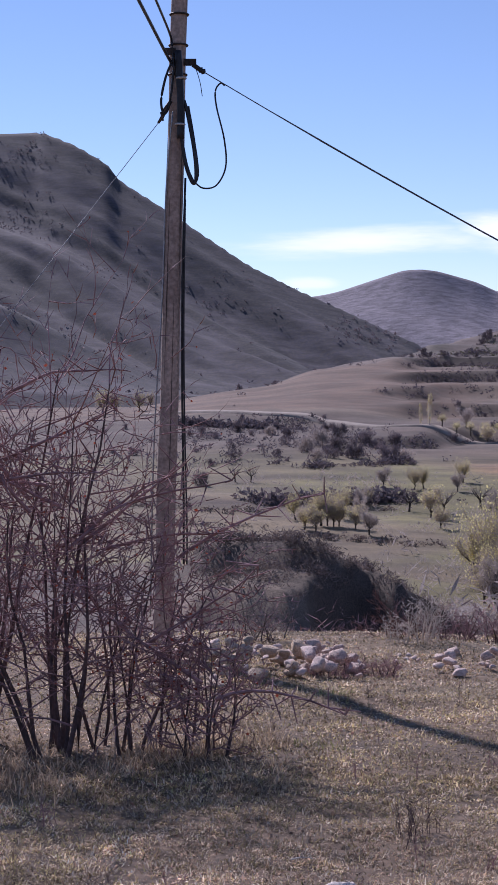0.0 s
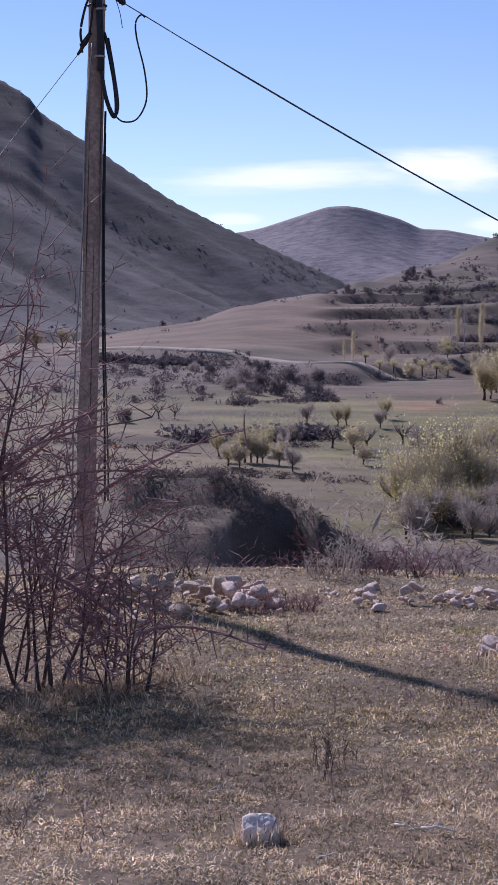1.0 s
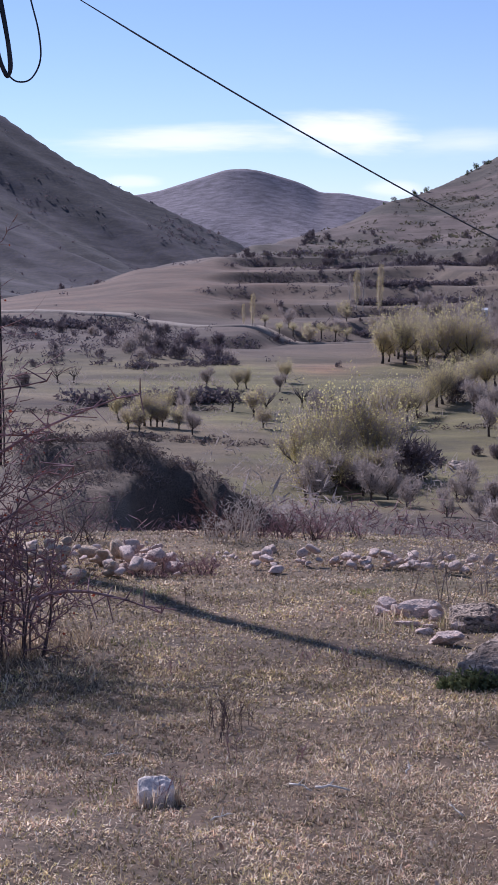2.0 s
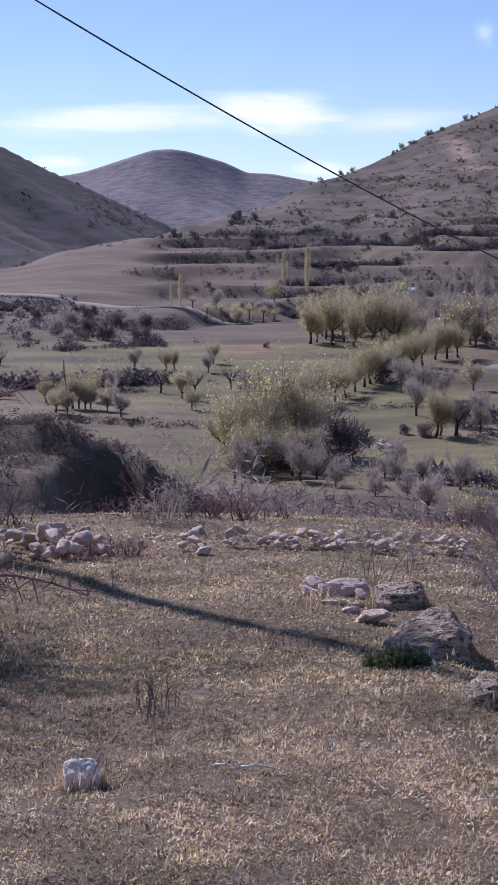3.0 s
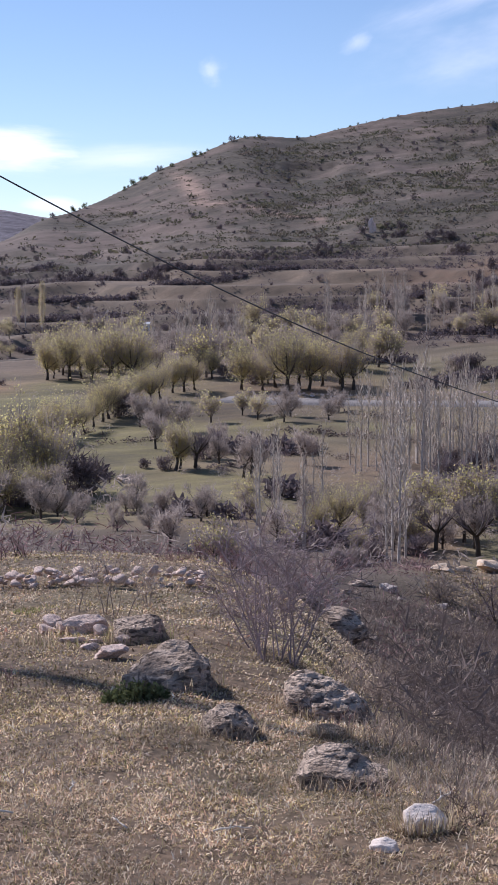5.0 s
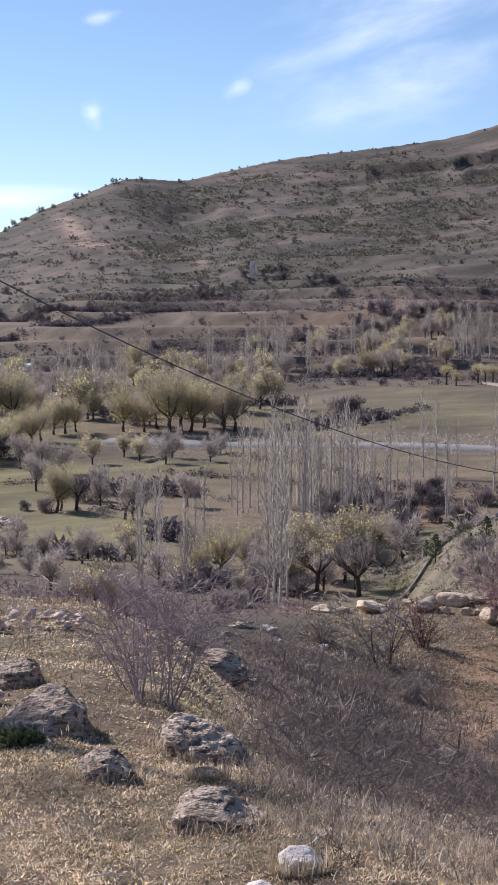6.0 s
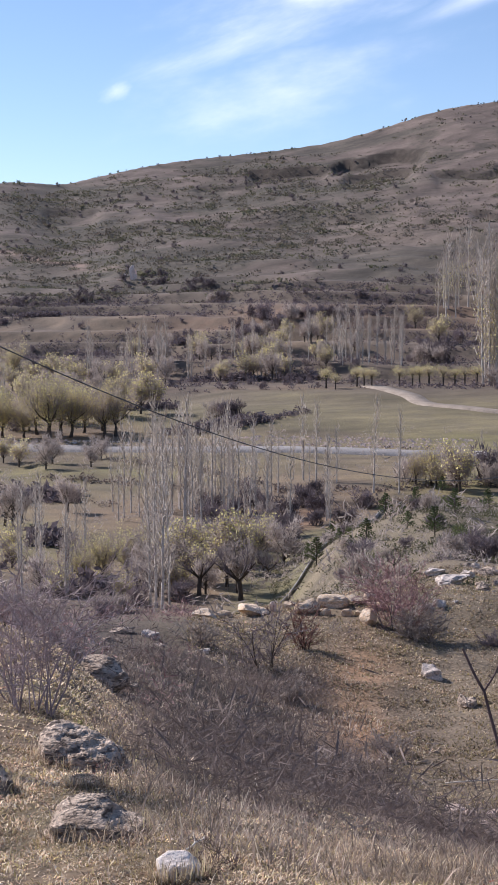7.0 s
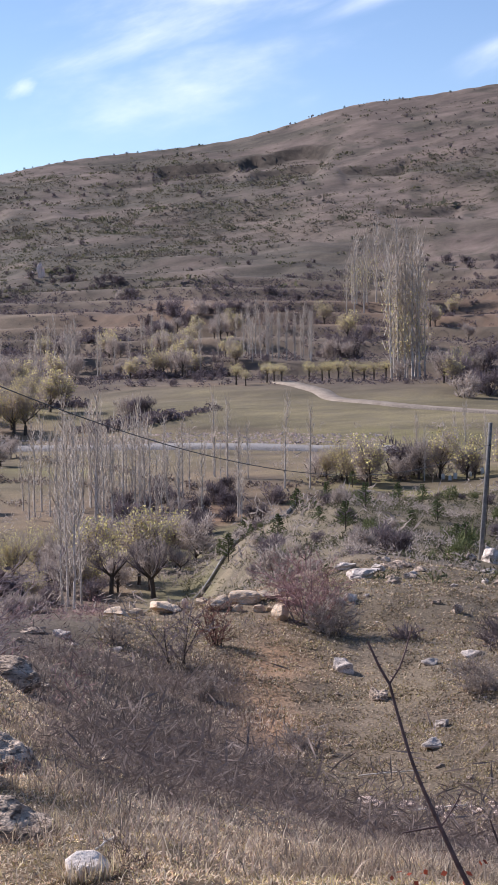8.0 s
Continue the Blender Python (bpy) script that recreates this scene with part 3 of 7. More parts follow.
# ---- ground: one sheet out to the horizon ----
def tint_of(x, y, z, bank):
    r = np.hypot(x, y)
    az = np.degrees(np.arctan2(x, y))
    n1, n2, n3 = rough(x, y, 3.0, 4, 201), rough(x, y, 40, 4, 211), rough(x, y, 160, 4, 221)

    def lay(col, over, amount):
        return col + (np.array(over) - col) * np.clip(amount, 0, 1)[:, None]

    col = np.tile(np.array((0.195, 0.143, 0.092)), (len(x), 1))
    col = lay(col, (0.20, 0.175, 0.09), ramp(n1, 0.05, 0.6) * 0.7)
    col = lay(col, (0.16, 0.115, 0.085), ramp(-n1, 0.2, 0.7) * 0.6)
    # bank below the bench, shrubs and dark earth
    col = lay(col, (0.125, 0.10, 0.078), ramp(r, 17, 24) * (1 - ramp(r, 90, 110)) * (1 - ramp(az, 24, 28)))
    clear = ramp(az, 23, 26) * ramp(r, 15, 20) * (1 - ramp(r, 46, 60))
    col = lay(col, (0.175, 0.145, 0.098), clear * 0.9)
    col = lay(col, (0.11, 0.085, 0.065), clear * ramp(rough(x, y, 3.0, 3, 281), 0.0, 0.4) * 0.5)
    # bare brown slope beside the dark mound
    col = lay(col, (0.20, 0.16, 0.115), ramp(r, 40, 44) * (1 - ramp(r, 53.5, 55)) * (1 - ramp(az, 2.0, 3)) * ramp(az, -6, -3) * 0.9)
    # scrubby gully side, the shade among its weeds put into a dark tone
    gully = ramp(az + 0.25 * np.clip(r - 8, 0, 12), 24, 28) * ramp(r, 7, 9) * (1 - ramp(r - gully_edge(az), -2, 1))
    col = lay(col, (0.10, 0.08, 0.064), gully * 0.9)
    # reddish soil patch on the clearing
    patch = np.exp(-(((az - 32.6) / 1.6) ** 2 + ((r - 26) / 4.5) ** 2))
    col = lay(col, (0.36, 0.22, 0.12), patch * 0.9 * ramp(n1, -0.5, 0.2))
    col = lay(col, (0.165, 0.14, 0.09), ramp(az, 26, 29) * ramp(r, 42, 52) * (1 - ramp(r, 105, 118)))
    # valley floor meadows
    floor = ramp(r, 95, 115) * (1 - ramp(r, 232, 262))
    col = lay(col, (0.20, 0.162, 0.095), floor)
    col = lay(col, (0.175, 0.152, 0.078), floor * ramp(n2, -0.3, 0.25) * 0.8)
    col = lay(col, (0.20, 0.19, 0.075), floor * ramp(rough(x, y, 30, 2, 218), 0.05, 0.3) * 0.7)
    col = lay(col, (0.16, 0.115, 0.08), floor * ramp(-n2, 0.3, 0.6) * 0.7)
    col = lay(col, (0.115, 0.088, 0.062), floor * ramp(rough(x, y, 13, 3, 215), 0.2, 0.5) * 0.7)
    furrow = np.exp(-((r - 178 - (az - 2) * 1.2) / 3.0) ** 2) * ramp(az, -4, -1) * (1 - ramp(az, 4, 7))
    col = lay(col, (0.13, 0.088, 0.065), furrow * 0.9)
    rust = np.exp(-(((az - 29.2) / 1.5) ** 2 + ((r - 131) / 7) ** 2)) + 0.8 * np.exp(-(((az - 9.4) / 1.2) ** 2 + ((r - 225) / 9) ** 2))
    col = lay(col, (0.30, 0.17, 0.10), rust * 0.9)
    # meadow above the road
    col = lay(col, (0.20, 0.175, 0.095), ramp(az, 22, 26) * ramp(r, 206, 212) * (1 - ramp(r, 262, 275)))
    # grassy strip beside the low wall
    col = lay(col, (0.15, 0.142, 0.072), ramp(az, 26.5, 28.5) * (1 - ramp(az - (r - 84) * 0.07, 29.6, 30.6)) * ramp(r, 60, 72) * (1 - ramp(r, 118, 128)) * 0.9)
    # terraced slopes and ploughed fields
    slope = ramp(r, 225, 275)
    col = lay(col, (0.18, 0.14, 0.098), slope * (1 - ramp(az, 22, 26)))
    col = lay(col, (0.18, 0.142, 0.10), ramp(r, 272, 285) * ramp(az, 22, 26))
    col = lay(col, (0.12, 0.095, 0.075), slope * ramp(n2, 0.0, 0.5) * 0.8)
    field = ramp(r, 352, 362) * (1 - ramp(r, 405, 420)) * ramp(az, 23, 26) + ramp(r, 318, 326) * (1 - ramp(r, 432, 444)) * (1 - ramp(az, 7, 10))
    col = lay(col, (0.178, 0.125, 0.086), field)
    col = lay(col, (0.125, 0.098, 0.08), slope * (1 - ramp(az, 6, 9)) * (1 - ramp(r, 305, 318)) * 0.75)
    # hill with scrub, streaked along the contours
    ang = np.arctan2(x, y)
    n4 = rough(ang * 520, r / 2.2, 9, 4, 231)
    n5 = rough(ang * 300, r / 1.4, 30, 4, 241)
    hill = ramp(r, 425, 470)
    col = lay(col, (0.165, 0.13, 0.108), hill)
    col = lay(col, (0.075, 0.07, 0.052), hill * ramp(n5, -0.05, 0.3) * 0.75)
    col = lay(col, (0.20, 0.16, 0.13), hill * ramp(-n3, 0.2, 0.55) * 0.7)
    col = lay(col, (0.065, 0.058, 0.042), hill * ramp(n4, 0.12, 0.4) * 0.75)
    col = lay(col, (0.088, 0.08, 0.062), hill * ramp(az, 17.5, 20.5) * (1 - ramp(az - (r - 560) * 0.02, 29, 34)) * (1 - ramp(r, 680, 760)) * ramp(rough(x, y * 1.6, 24, 3, 307), -0.6, 0.2) * 0.85)
    # worn earth scar with its path
    scar = np.exp(-((az - 16.9 + (r - 640) * 0.012) / 0.36) ** 2) * ramp(r, 585, 610) * (1 - ramp(r, 690, 710))
    path = np.exp(-((r - 585 + (az - 17.6) * 11) / 7.5) ** 2) * ramp(az, 16.8, 17.4) * (1 - ramp(az, 21.5, 24))
    col = lay(col, (0.42, 0.305, 0.235), (scar * 0.95 + path * 0.95) * ramp(rough(x, y, 12, 3, 233), -0.5, 0.3))
    # slip scars: shade of their steep bare faces painted as a dark tone
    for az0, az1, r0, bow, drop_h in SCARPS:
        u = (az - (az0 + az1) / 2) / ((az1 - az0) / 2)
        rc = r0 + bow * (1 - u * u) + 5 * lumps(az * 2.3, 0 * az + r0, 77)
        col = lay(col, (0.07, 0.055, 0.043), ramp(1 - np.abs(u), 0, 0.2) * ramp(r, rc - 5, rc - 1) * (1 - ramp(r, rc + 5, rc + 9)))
    # terrace and meadow banks, darker in streaks and where the ground steepens
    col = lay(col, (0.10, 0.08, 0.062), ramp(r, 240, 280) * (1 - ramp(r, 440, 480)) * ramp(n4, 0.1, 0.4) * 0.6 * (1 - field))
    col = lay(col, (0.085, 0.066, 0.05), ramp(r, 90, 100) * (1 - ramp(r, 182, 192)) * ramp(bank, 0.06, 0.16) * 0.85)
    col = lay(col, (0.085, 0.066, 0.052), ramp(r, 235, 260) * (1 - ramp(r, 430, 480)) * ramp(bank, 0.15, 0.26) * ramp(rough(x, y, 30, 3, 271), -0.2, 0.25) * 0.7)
    # far mountains, with the bluish haze of distance mixed into their base colour
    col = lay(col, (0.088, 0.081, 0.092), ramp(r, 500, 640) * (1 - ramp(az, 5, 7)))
    # dark diagonal streaks paint in the shaded sides of the mountain's ridges
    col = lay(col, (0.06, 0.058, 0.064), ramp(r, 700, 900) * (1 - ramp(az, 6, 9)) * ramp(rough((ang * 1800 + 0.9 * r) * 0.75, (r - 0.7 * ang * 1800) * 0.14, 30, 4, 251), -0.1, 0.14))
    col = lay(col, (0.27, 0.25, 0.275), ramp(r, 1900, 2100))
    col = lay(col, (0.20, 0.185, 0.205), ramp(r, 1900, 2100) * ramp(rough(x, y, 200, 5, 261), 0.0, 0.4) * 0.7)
    return col * np.array((1.07, 0.985, 0.95))


def build_ground():
    az = np.concatenate([np.arange(-13, 45, 0.18), np.arange(45, 347, 4.0)])
    rad = np.concatenate([[0.5], np.exp(np.linspace(np.log(1.2), np.log(4.5), 16, False)), np.exp(np.linspace(np.log(4.5), np.log(12), 150, False)), np.exp(np.linspace(np.log(12), np.log(30), 62, False)), np.exp(np.linspace(np.log(30), np.log(230), 120, False)), np.linspace(230, 460, 105, False), np.linspace(460, 880, 115, False), np.linspace(880, 1150, 22, False), np.linspace(1150, 1850, 80, False), np.linspace(1850, 2600, 10, False), np.linspace(2600, 3300, 64, False), np.exp(np.linspace(np.log(3300), np.log(4700), 12))])
    A, R = np.meshgrid(np.radians(az), rad)
    x, y = (R * np.sin(A)).ravel(), (R * np.cos(A)).ravel()
    z = land(x, y)
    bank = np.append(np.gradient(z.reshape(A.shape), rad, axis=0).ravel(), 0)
    z = np.concatenate([z, [float(land(np.array([0.0]), np.array([0.01]))[0])]])
    x, y = np.append(x, 0), np.append(y, 0)
    n, m = len(rad), len(az)
    i = np.arange(n - 1)[:, None] * m
    j = np.arange(m)[None, :]
    k = (j + 1) % m
    quads = np.stack([i + j, i + m + j, i + m + k, i + k], -1).reshape(-1, 4)[:, ::-1]
    tris = np.stack([np.full(m, n * m), np.arange(m), (np.arange(m) + 1) % m], -1)[:, ::-1]
    me = bpy.data.meshes.new("ground")
    me.vertices.add(len(x))
    me.vertices.foreach_set("co", np.stack([x, y, z], -1).astype(np.float32).ravel())
    me.loops.add(quads.size + tris.size)
    me.loops.foreach_set("vertex_index", np.concatenate([quads.ravel(), tris.ravel()]).astype(np.int32))
    me.polygons.add(len(quads) + len(tris))
    starts = np.concatenate([np.arange(len(quads)) * 4, len(quads) * 4 + np.arange(len(tris)) * 3])
    me.polygons.foreach_set("loop_start", starts.astype(np.int32))
    me.update(calc_edges=True)
    me.validate()
    me.polygons.foreach_set("use_smooth", np.ones(len(me.polygons), bool))
    tint = me.attributes.new("tint", "FLOAT_COLOR", "POINT")
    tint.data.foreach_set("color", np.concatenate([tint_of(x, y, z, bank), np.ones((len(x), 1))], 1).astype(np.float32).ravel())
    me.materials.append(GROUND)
    return tagged(new("ground", me), "dry autumn hillside falling to a terraced valley and hills", "ground", kind="structure")


build_ground()

# ---- wooden pole with its cables ----
def curve_points(pts, per=6):
    """A smooth line through the given points."""
    pts = [Vector(p) for p in pts]
    ext = [pts[0] * 2 - pts[1]] + pts + [pts[-1] * 2 - pts[-2]]
    out = []
    for k in range(1, len(ext) - 2):
        a, b, c, d = ext[k - 1:k + 3]
        for j in range(per):
            t = j / per
            out.append(0.5 * ((2 * b) + (c - a) * t + (2 * a - 5 * b + 4 * c - d) * t * t + (3 * b - a - 3 * c + d) * t ** 3))
    return out + [pts[-1]]


def cable_mesh(name, pts, radius, material, per=6, sides=6):
    s = Shape()
    line = curve_points(pts, per) if len(pts) > 2 else [Vector(p) for p in pts]
    s.tube(line, [radius] * len(line), sides, True)
    return s.mesh(name, material)


def build_pole():
    px, py = spot(-3.32, 14.3)
    root = tagged(new("utility_pole"), "weathered brown wooden utility pole carrying black cables", "utility pole")
    root.location = (px, py, height(px, py) - 0.05)
    lean = 0.029

    def on(u, w, out=0.0):
        """A point beside the pole: u along its width from its axis, w its height, out towards the viewer."""
        return Vector((u + lean * w, -out, w))

    s = Shape()
    heights = (-0.5, 0.02, 0.8, 1.6, 2.4, 3.2, 4.0, 4.8, 5.6, 6.4, 6.9)
    s.tube([on(0.006 * math.sin(w * 3), w) for w in heights], [0.096 - 0.0036 * max(w, 0) + 0.003 * math.sin(w * 5) for w in heights], 16, True)
    child("post", s.mesh("post", POLE_WOOD), root)
    s = Shape()
    for k, (a, w, l) in enumerate(((0.3, 1.2, 2.2), (-0.5, 2.6, 1.7), (0.8, 3.6, 1.5), (-0.1, 0.6, 1.4), (-1.0, 3.9, 1.2))):
        s.tube([on(math.sin(a) * 0.094, w, math.cos(a) * 0.094), on(math.sin(a) * 0.089, w + l * 0.5, math.cos(a) * 0.089), on(math.sin(a) * 0.083, w + l, math.cos(a) * 0.083)], [0.0015, 0.005, 0.0015], 4)
    child("drying_crack", s.mesh("drying_crack", BARK), root, "long dark drying crack in the wood")
    for w in (5.45, 5.72, 6.0):
        ring = [on(math.cos(t) * 0.085, w, math.sin(t) * 0.085) for t in np.linspace(0, 6.283, 17)]
        child("strap", cable_mesh("strap", ring, 0.009, STEEL, 2), root, "rusty steel strap")
    # bracket and insulators to the right-hand line
    s = Shape()
    s.box(on(0.05, 5.53, 0.05), on(0.17, 5.59, 0.02))
    s.tube([on(0.14, 5.54, 0.03), on(0.24, 5.47, 0.03)], [0.022, 0.022], 8, True)
    child("bracket", s.mesh("bracket", STEEL, False), root, "dark steel bracket")
    s = Shape()
    s.tube([on(0.2, 5.5, 0.03), on(0.215, 5.49, 0.03), on(0.225, 5.485, 0.03), on(0.24, 5.475, 0.03), on(0.255, 5.465, 0.03)], [0.016, 0.032, 0.018, 0.032, 0.012], 10, True)
    child("insulator", s.mesh("insulator", CABLE), root, "small dark insulator")
    # bracket and clamp on the other side
    s = Shape()
    s.box(on(-0.12, 5.62, 0.1), on(-0.02, 5.68, 0.05))
    child("bracket", s.mesh("bracket", STEEL, False), root)
    s = Shape()
    s.tube([on(-0.05, 5.2, 0.09), on(-0.1, 5.12, 0.08), on(-0.13, 5.05, 0.07), on(-0.165, 5.0, 0.06)], [0.018, 0.024, 0.018, 0.012], 8, True)
    s.tube([on(-0.14, 5.1, 0.07), on(-0.12, 5.02, 0.07)], [0.012, 0.012], 6, True)
    child("clamp", s.mesh("clamp", STEEL), root, "rusty cable clamp")
    # thick cables from the upper line
    child("thick_cable", cable_mesh("thick_cable", [on(-7.5, 7.6, 11.0), on(-3.0, 6.5, 7.5), on(-0.75, 5.95, 4.6), on(-0.33, 5.73, 3.2), on(-0.23, 5.66, 2.3), on(-0.09, 5.58, 0.3), on(-0.03, 5.5, 0.12), on(0.01, 5.38, 0.1)], 0.0145, CABLE, 8, 8), root)
    child("thick_cable", cable_mesh("thick_cable", [on(-7.2, 7.7, 11.0), on(-2.8, 6.6, 7.5), on(-0.6, 6.05, 4.6), on(-0.2, 5.85, 2.9), on(-0.13, 5.79, 1.8), on(-0.07, 5.78, 0.25), on(-0.05, 5.68, 0.11), on(-0.03, 5.5, 0.1)], 0.0115, CABLE, 8, 8), root)
    # bundle running down, and its loops
    child("main_cable", cable_mesh("main_cable", [on(0.0, 5.65, 0.1), on(0.03, 5.35, 0.115), on(0.045, 5.1, 0.12), on(0.05, 4.85, 0.115)], 0.034, CABLE, 6, 8), root)
    child("drip_loop", cable_mesh("drip_loop", [on(-0.03, 5.6, 0.1), on(-0.1, 5.42, 0.11), on(-0.14, 5.2, 0.1), on(-0.11, 5.08, 0.09), on(-0.06, 5.18, 0.1), on(-0.03, 5.5, 0.1)], 0.012, CABLE, 8), root)
    child("drip_loop", cable_mesh("drip_loop", [on(0.05, 4.9, 0.12), on(0.1, 4.62, 0.11), on(0.17, 4.45, 0.1), on(0.2, 4.5, 0.1), on(0.18, 4.72, 0.1), on(0.1, 5.1, 0.1), on(0.07, 5.2, 0.1)], 0.018, CABLE, 8), root)
    child("drip_loop", cable_mesh("drip_loop", [on(0.06, 4.85, 0.12), on(0.115, 4.6, 0.1), on(0.185, 4.46, 0.09), on(0.215, 4.55, 0.09), on(0.17, 4.85, 0.09), on(0.11, 5.15, 0.09)], 0.013, CABLE, 8), root)
    child("thin_loop", cable_mesh("thin_loop", [on(0.18, 4.46, 0.1), on(0.27, 4.4, 0.1), on(0.39, 4.43, 0.08), on(0.47, 4.6, 0.06), on(0.45, 4.85, 0.05), on(0.37, 5.15, 0.04), on(0.355, 5.3, 0.035), on(0.4, 5.37, 0.03), on(0.44, 5.35, 0.02)], 0.0085, CABLE, 8), root)
    for w in (5.4, 4.98):
        ring = [on(0.04 + math.cos(t) * 0.042, w, 0.115 + math.sin(t) * 0.042) for t in np.linspace(0, 6.283, 13)]
        child("cable_tie", cable_mesh("cable_tie", ring, 0.01, TIE, 2), root, "pale tape round the cables")
    child("loose_wire", cable_mesh("loose_wire", [on(0.17, 5.5, 0.03), on(0.21, 5.38, 0.03), on(0.235, 5.25, 0.03)], 0.004, CABLE), root)
    child("earth_wire", cable_mesh("earth_wire", [on(-0.03, 5.1, 0.1), on(-0.075, 4.4, 0.06), on(-0.085, 3.4, 0.04), on(-0.12, 2.4, 0.03), on(-0.13, 1.6, 0.02), on(-0.12, 0.4, 0.02)], 0.0075, WIRE), root, "pale galvanised wire down the pole")
    child("down_cable", cable_mesh("down_cable", [on(0.1, 4.5, 0.05), on(0.098, 3.6, 0.04), on(0.12, 2.6, 0.03), on(0.16, 1.6, 0.02), on(0.18, 0.9, 0.02)], 0.011, CABLE), root)
    child("down_cable", cable_mesh("down_cable", [on(0.105, 4.3, 0.06), on(0.12, 3.2, 0.05), on(0.155, 2.2, 0.04), on(0.2, 1.3, 0.03), on(0.21, 0.9, 0.03)], 0.008, CABLE), root)
    ax, ay = spot(-19, 15)
    child("stay_wire", cable_mesh("stay_wire", [on(-0.165, 5.0, 0.06), Vector((ax - px, ay - py, height(ax, ay) - height(px, py) - 0.05))], 0.0035, WIRE), root, "thin steel stay wire")
    return root, root.location + on(0.255, 5.465, 0.03)


def build_far_pole():
    x, y = spot(40.27, 51.8)
    root = tagged(new("utility_pole"), "grey wooden utility pole leaning on the stony slope", "utility pole")
    root.location = (x, y, height(x, y))
    s = Shape()
    s.tube([(0, 0, -0.4), (0, 0, 0.05), (0.13, -0.1, 2.3), (0.26, -0.2, 4.65)], [0.085, 0.08, 0.075, 0.068], 12, True)
    child("post", s.mesh("post", FENCE_WOOD), root)
    s = Shape()
    s.tube([(0.16, -0.25, 3.9), (0.3, -0.16, 3.92)], [0.03, 0.03], 8, True)
    child("insulator", s.mesh("insulator", CABLE), root)
    child("down_cable", cable_mesh("down_cable", [(0.22, -0.25, 3.9), (0.17, -0.2, 2.4), (0.07, -0.1, 0.3)], 0.012, CABLE), root)
    return root.location + Vector((0.2, -0.2, 3.92))


pole, line_start = build_pole()
line_end = build_far_pole()
s = Shape()
SAG = 2.2
line = []
for k in range(61):
    u = k / 60
    p = line_start.lerp(line_end, u)
    p.z -= 4 * SAG * u * (1 - u)
    line.append(p)
s.tube(line, [0.005] * 2 + [0.009] * 59, 6, True)
tagged(new("overhead_cable", s.mesh("overhead_cable", LINE_CABLE)), "black overhead cable sagging between two wooden poles", "cable")

# ---- where the trees and shrubs stand: bearing, distance, height ----
WILLOWS = [
    (6.52, 197.9, 3.83), (6.2, 196.3, 3.28), (7.96, 205.5, 3.67), (2.68, 157.3, 4.22), (2.04, 153.6, 3.55), (3.43, 164.5, 3.68),
    (1.73, 162.8, 3.03), (4.39, 180.5, 2.55), (11.5, 162.9, 4.86), (11.86, 164.7, 4.91), (12.99, 173.2, 5.48), (13.63, 181.3, 5.4),
    (14.2, 186.3, 5.4), (14.7, 192.4, 5.58), (15.44, 195.6, 5.82), (16.3, 208.4, 6.04), (17.15, 210.6, 5.87), (17.79, 223.8, 5.82),
    (16.37, 138.3, 4.91), (11.86, 238.9, 4.88), (12.49, 234.2, 8.2), (13.23, 228.6, 9.4), (13.97, 226.7, 9.8), (14.71, 224.9, 8.8), (11.6, 236, 6.8), (12.9, 238, 8.6), (14.3, 232, 9.4), (15.1, 228, 7.6),
    (19.7, 209.0, 6.98), (20.55, 205.3, 9.53), (21.4, 208.4, 9.29), (22.58, 96.1, 3.79), (21.77, 94.8, 3.21), (23.53, 99.7, 3.37),
]
WILLOWS += [
    (12.2, 167, 5.0), (12.6, 170, 5.3), (13.3, 177, 5.4), (13.9, 184, 5.3), (14.45, 189, 5.5), (15.05, 194, 5.6), (15.85, 201, 5.6), (16.7, 209, 5.8), (8.7, 120, 6.2), (9.3, 123, 7.4), (9.8, 121, 7.6), (10.4, 125, 8.2), (11.0, 126, 7.6), (11.6, 124, 6.6), (9.0, 114, 4.6), (10.0, 115, 5.0), (11.3, 117, 5.0), (18.9, 210, 7.0), (20.2, 212, 8.4), (21.0, 210, 9.2), (21.9, 212, 7.4), (24.28, 104.3, 3.52), (26.2, 109.8, 3.29), (16.53, 139.3, 4.68), (19.26, 307.5, 6.84),
]
YELLOW = [
    (-5.51, 350.6, 7.14), (-5.09, 353.0, 5.88), (-4.14, 353.0, 5.49), (-3.72, 367.9, 5.18), (22.67, 207.6, 8.63), (23.09, 208.1, 6.96),
    (34.93, 149.6, 4.46), (35.99, 151.7, 4.24), (34.4, 150.0, 3.35), (23.17, 229.0, 7.65),
]
COLUMN = [
    (6.72, 288.4, 6.63), (11.46, 330.9, 8.34), (6.4, 292.6, 4.88), (11.48, 335.0, 7.7), (10.61, 332.3, 7.39),
]
SLIM = [
    (10.85, 331.8, 9.22), (10.33, 331.4, 7.37), (17.05, 235.8, 9.63), (17.37, 233.3, 10.39), (17.69, 232.7, 9.93), (18.0, 233.6, 9.1),
    (18.33, 237.1, 8.8), (16.73, 237.1, 7.92), (16.2, 271.4, 7.05), (14.41, 287.5, 8.53), (13.89, 291.1, 7.55), (23.4, 135.2, 7.57),
    (23.66, 139.0, 8.3), (23.96, 133.6, 8.73), (24.21, 137.1, 8.7), (24.47, 132.0, 9.12), (24.73, 137.8, 9.26), (24.95, 130.2, 9.24),
    (25.2, 135.2, 9.34), (25.45, 139.1, 9.09), (25.67, 130.0, 9.47), (25.86, 135.4, 9.1), (26.1, 131.8, 8.86), (26.35, 139.2, 8.83),
    (26.57, 133.6, 8.48), (24.63, 84.3, 7.94), (24.84, 83.6, 8.04), (25.12, 85.7, 7.43), (27.96, 127.2, 5.71), (24.41, 85.3, 6.42),
]
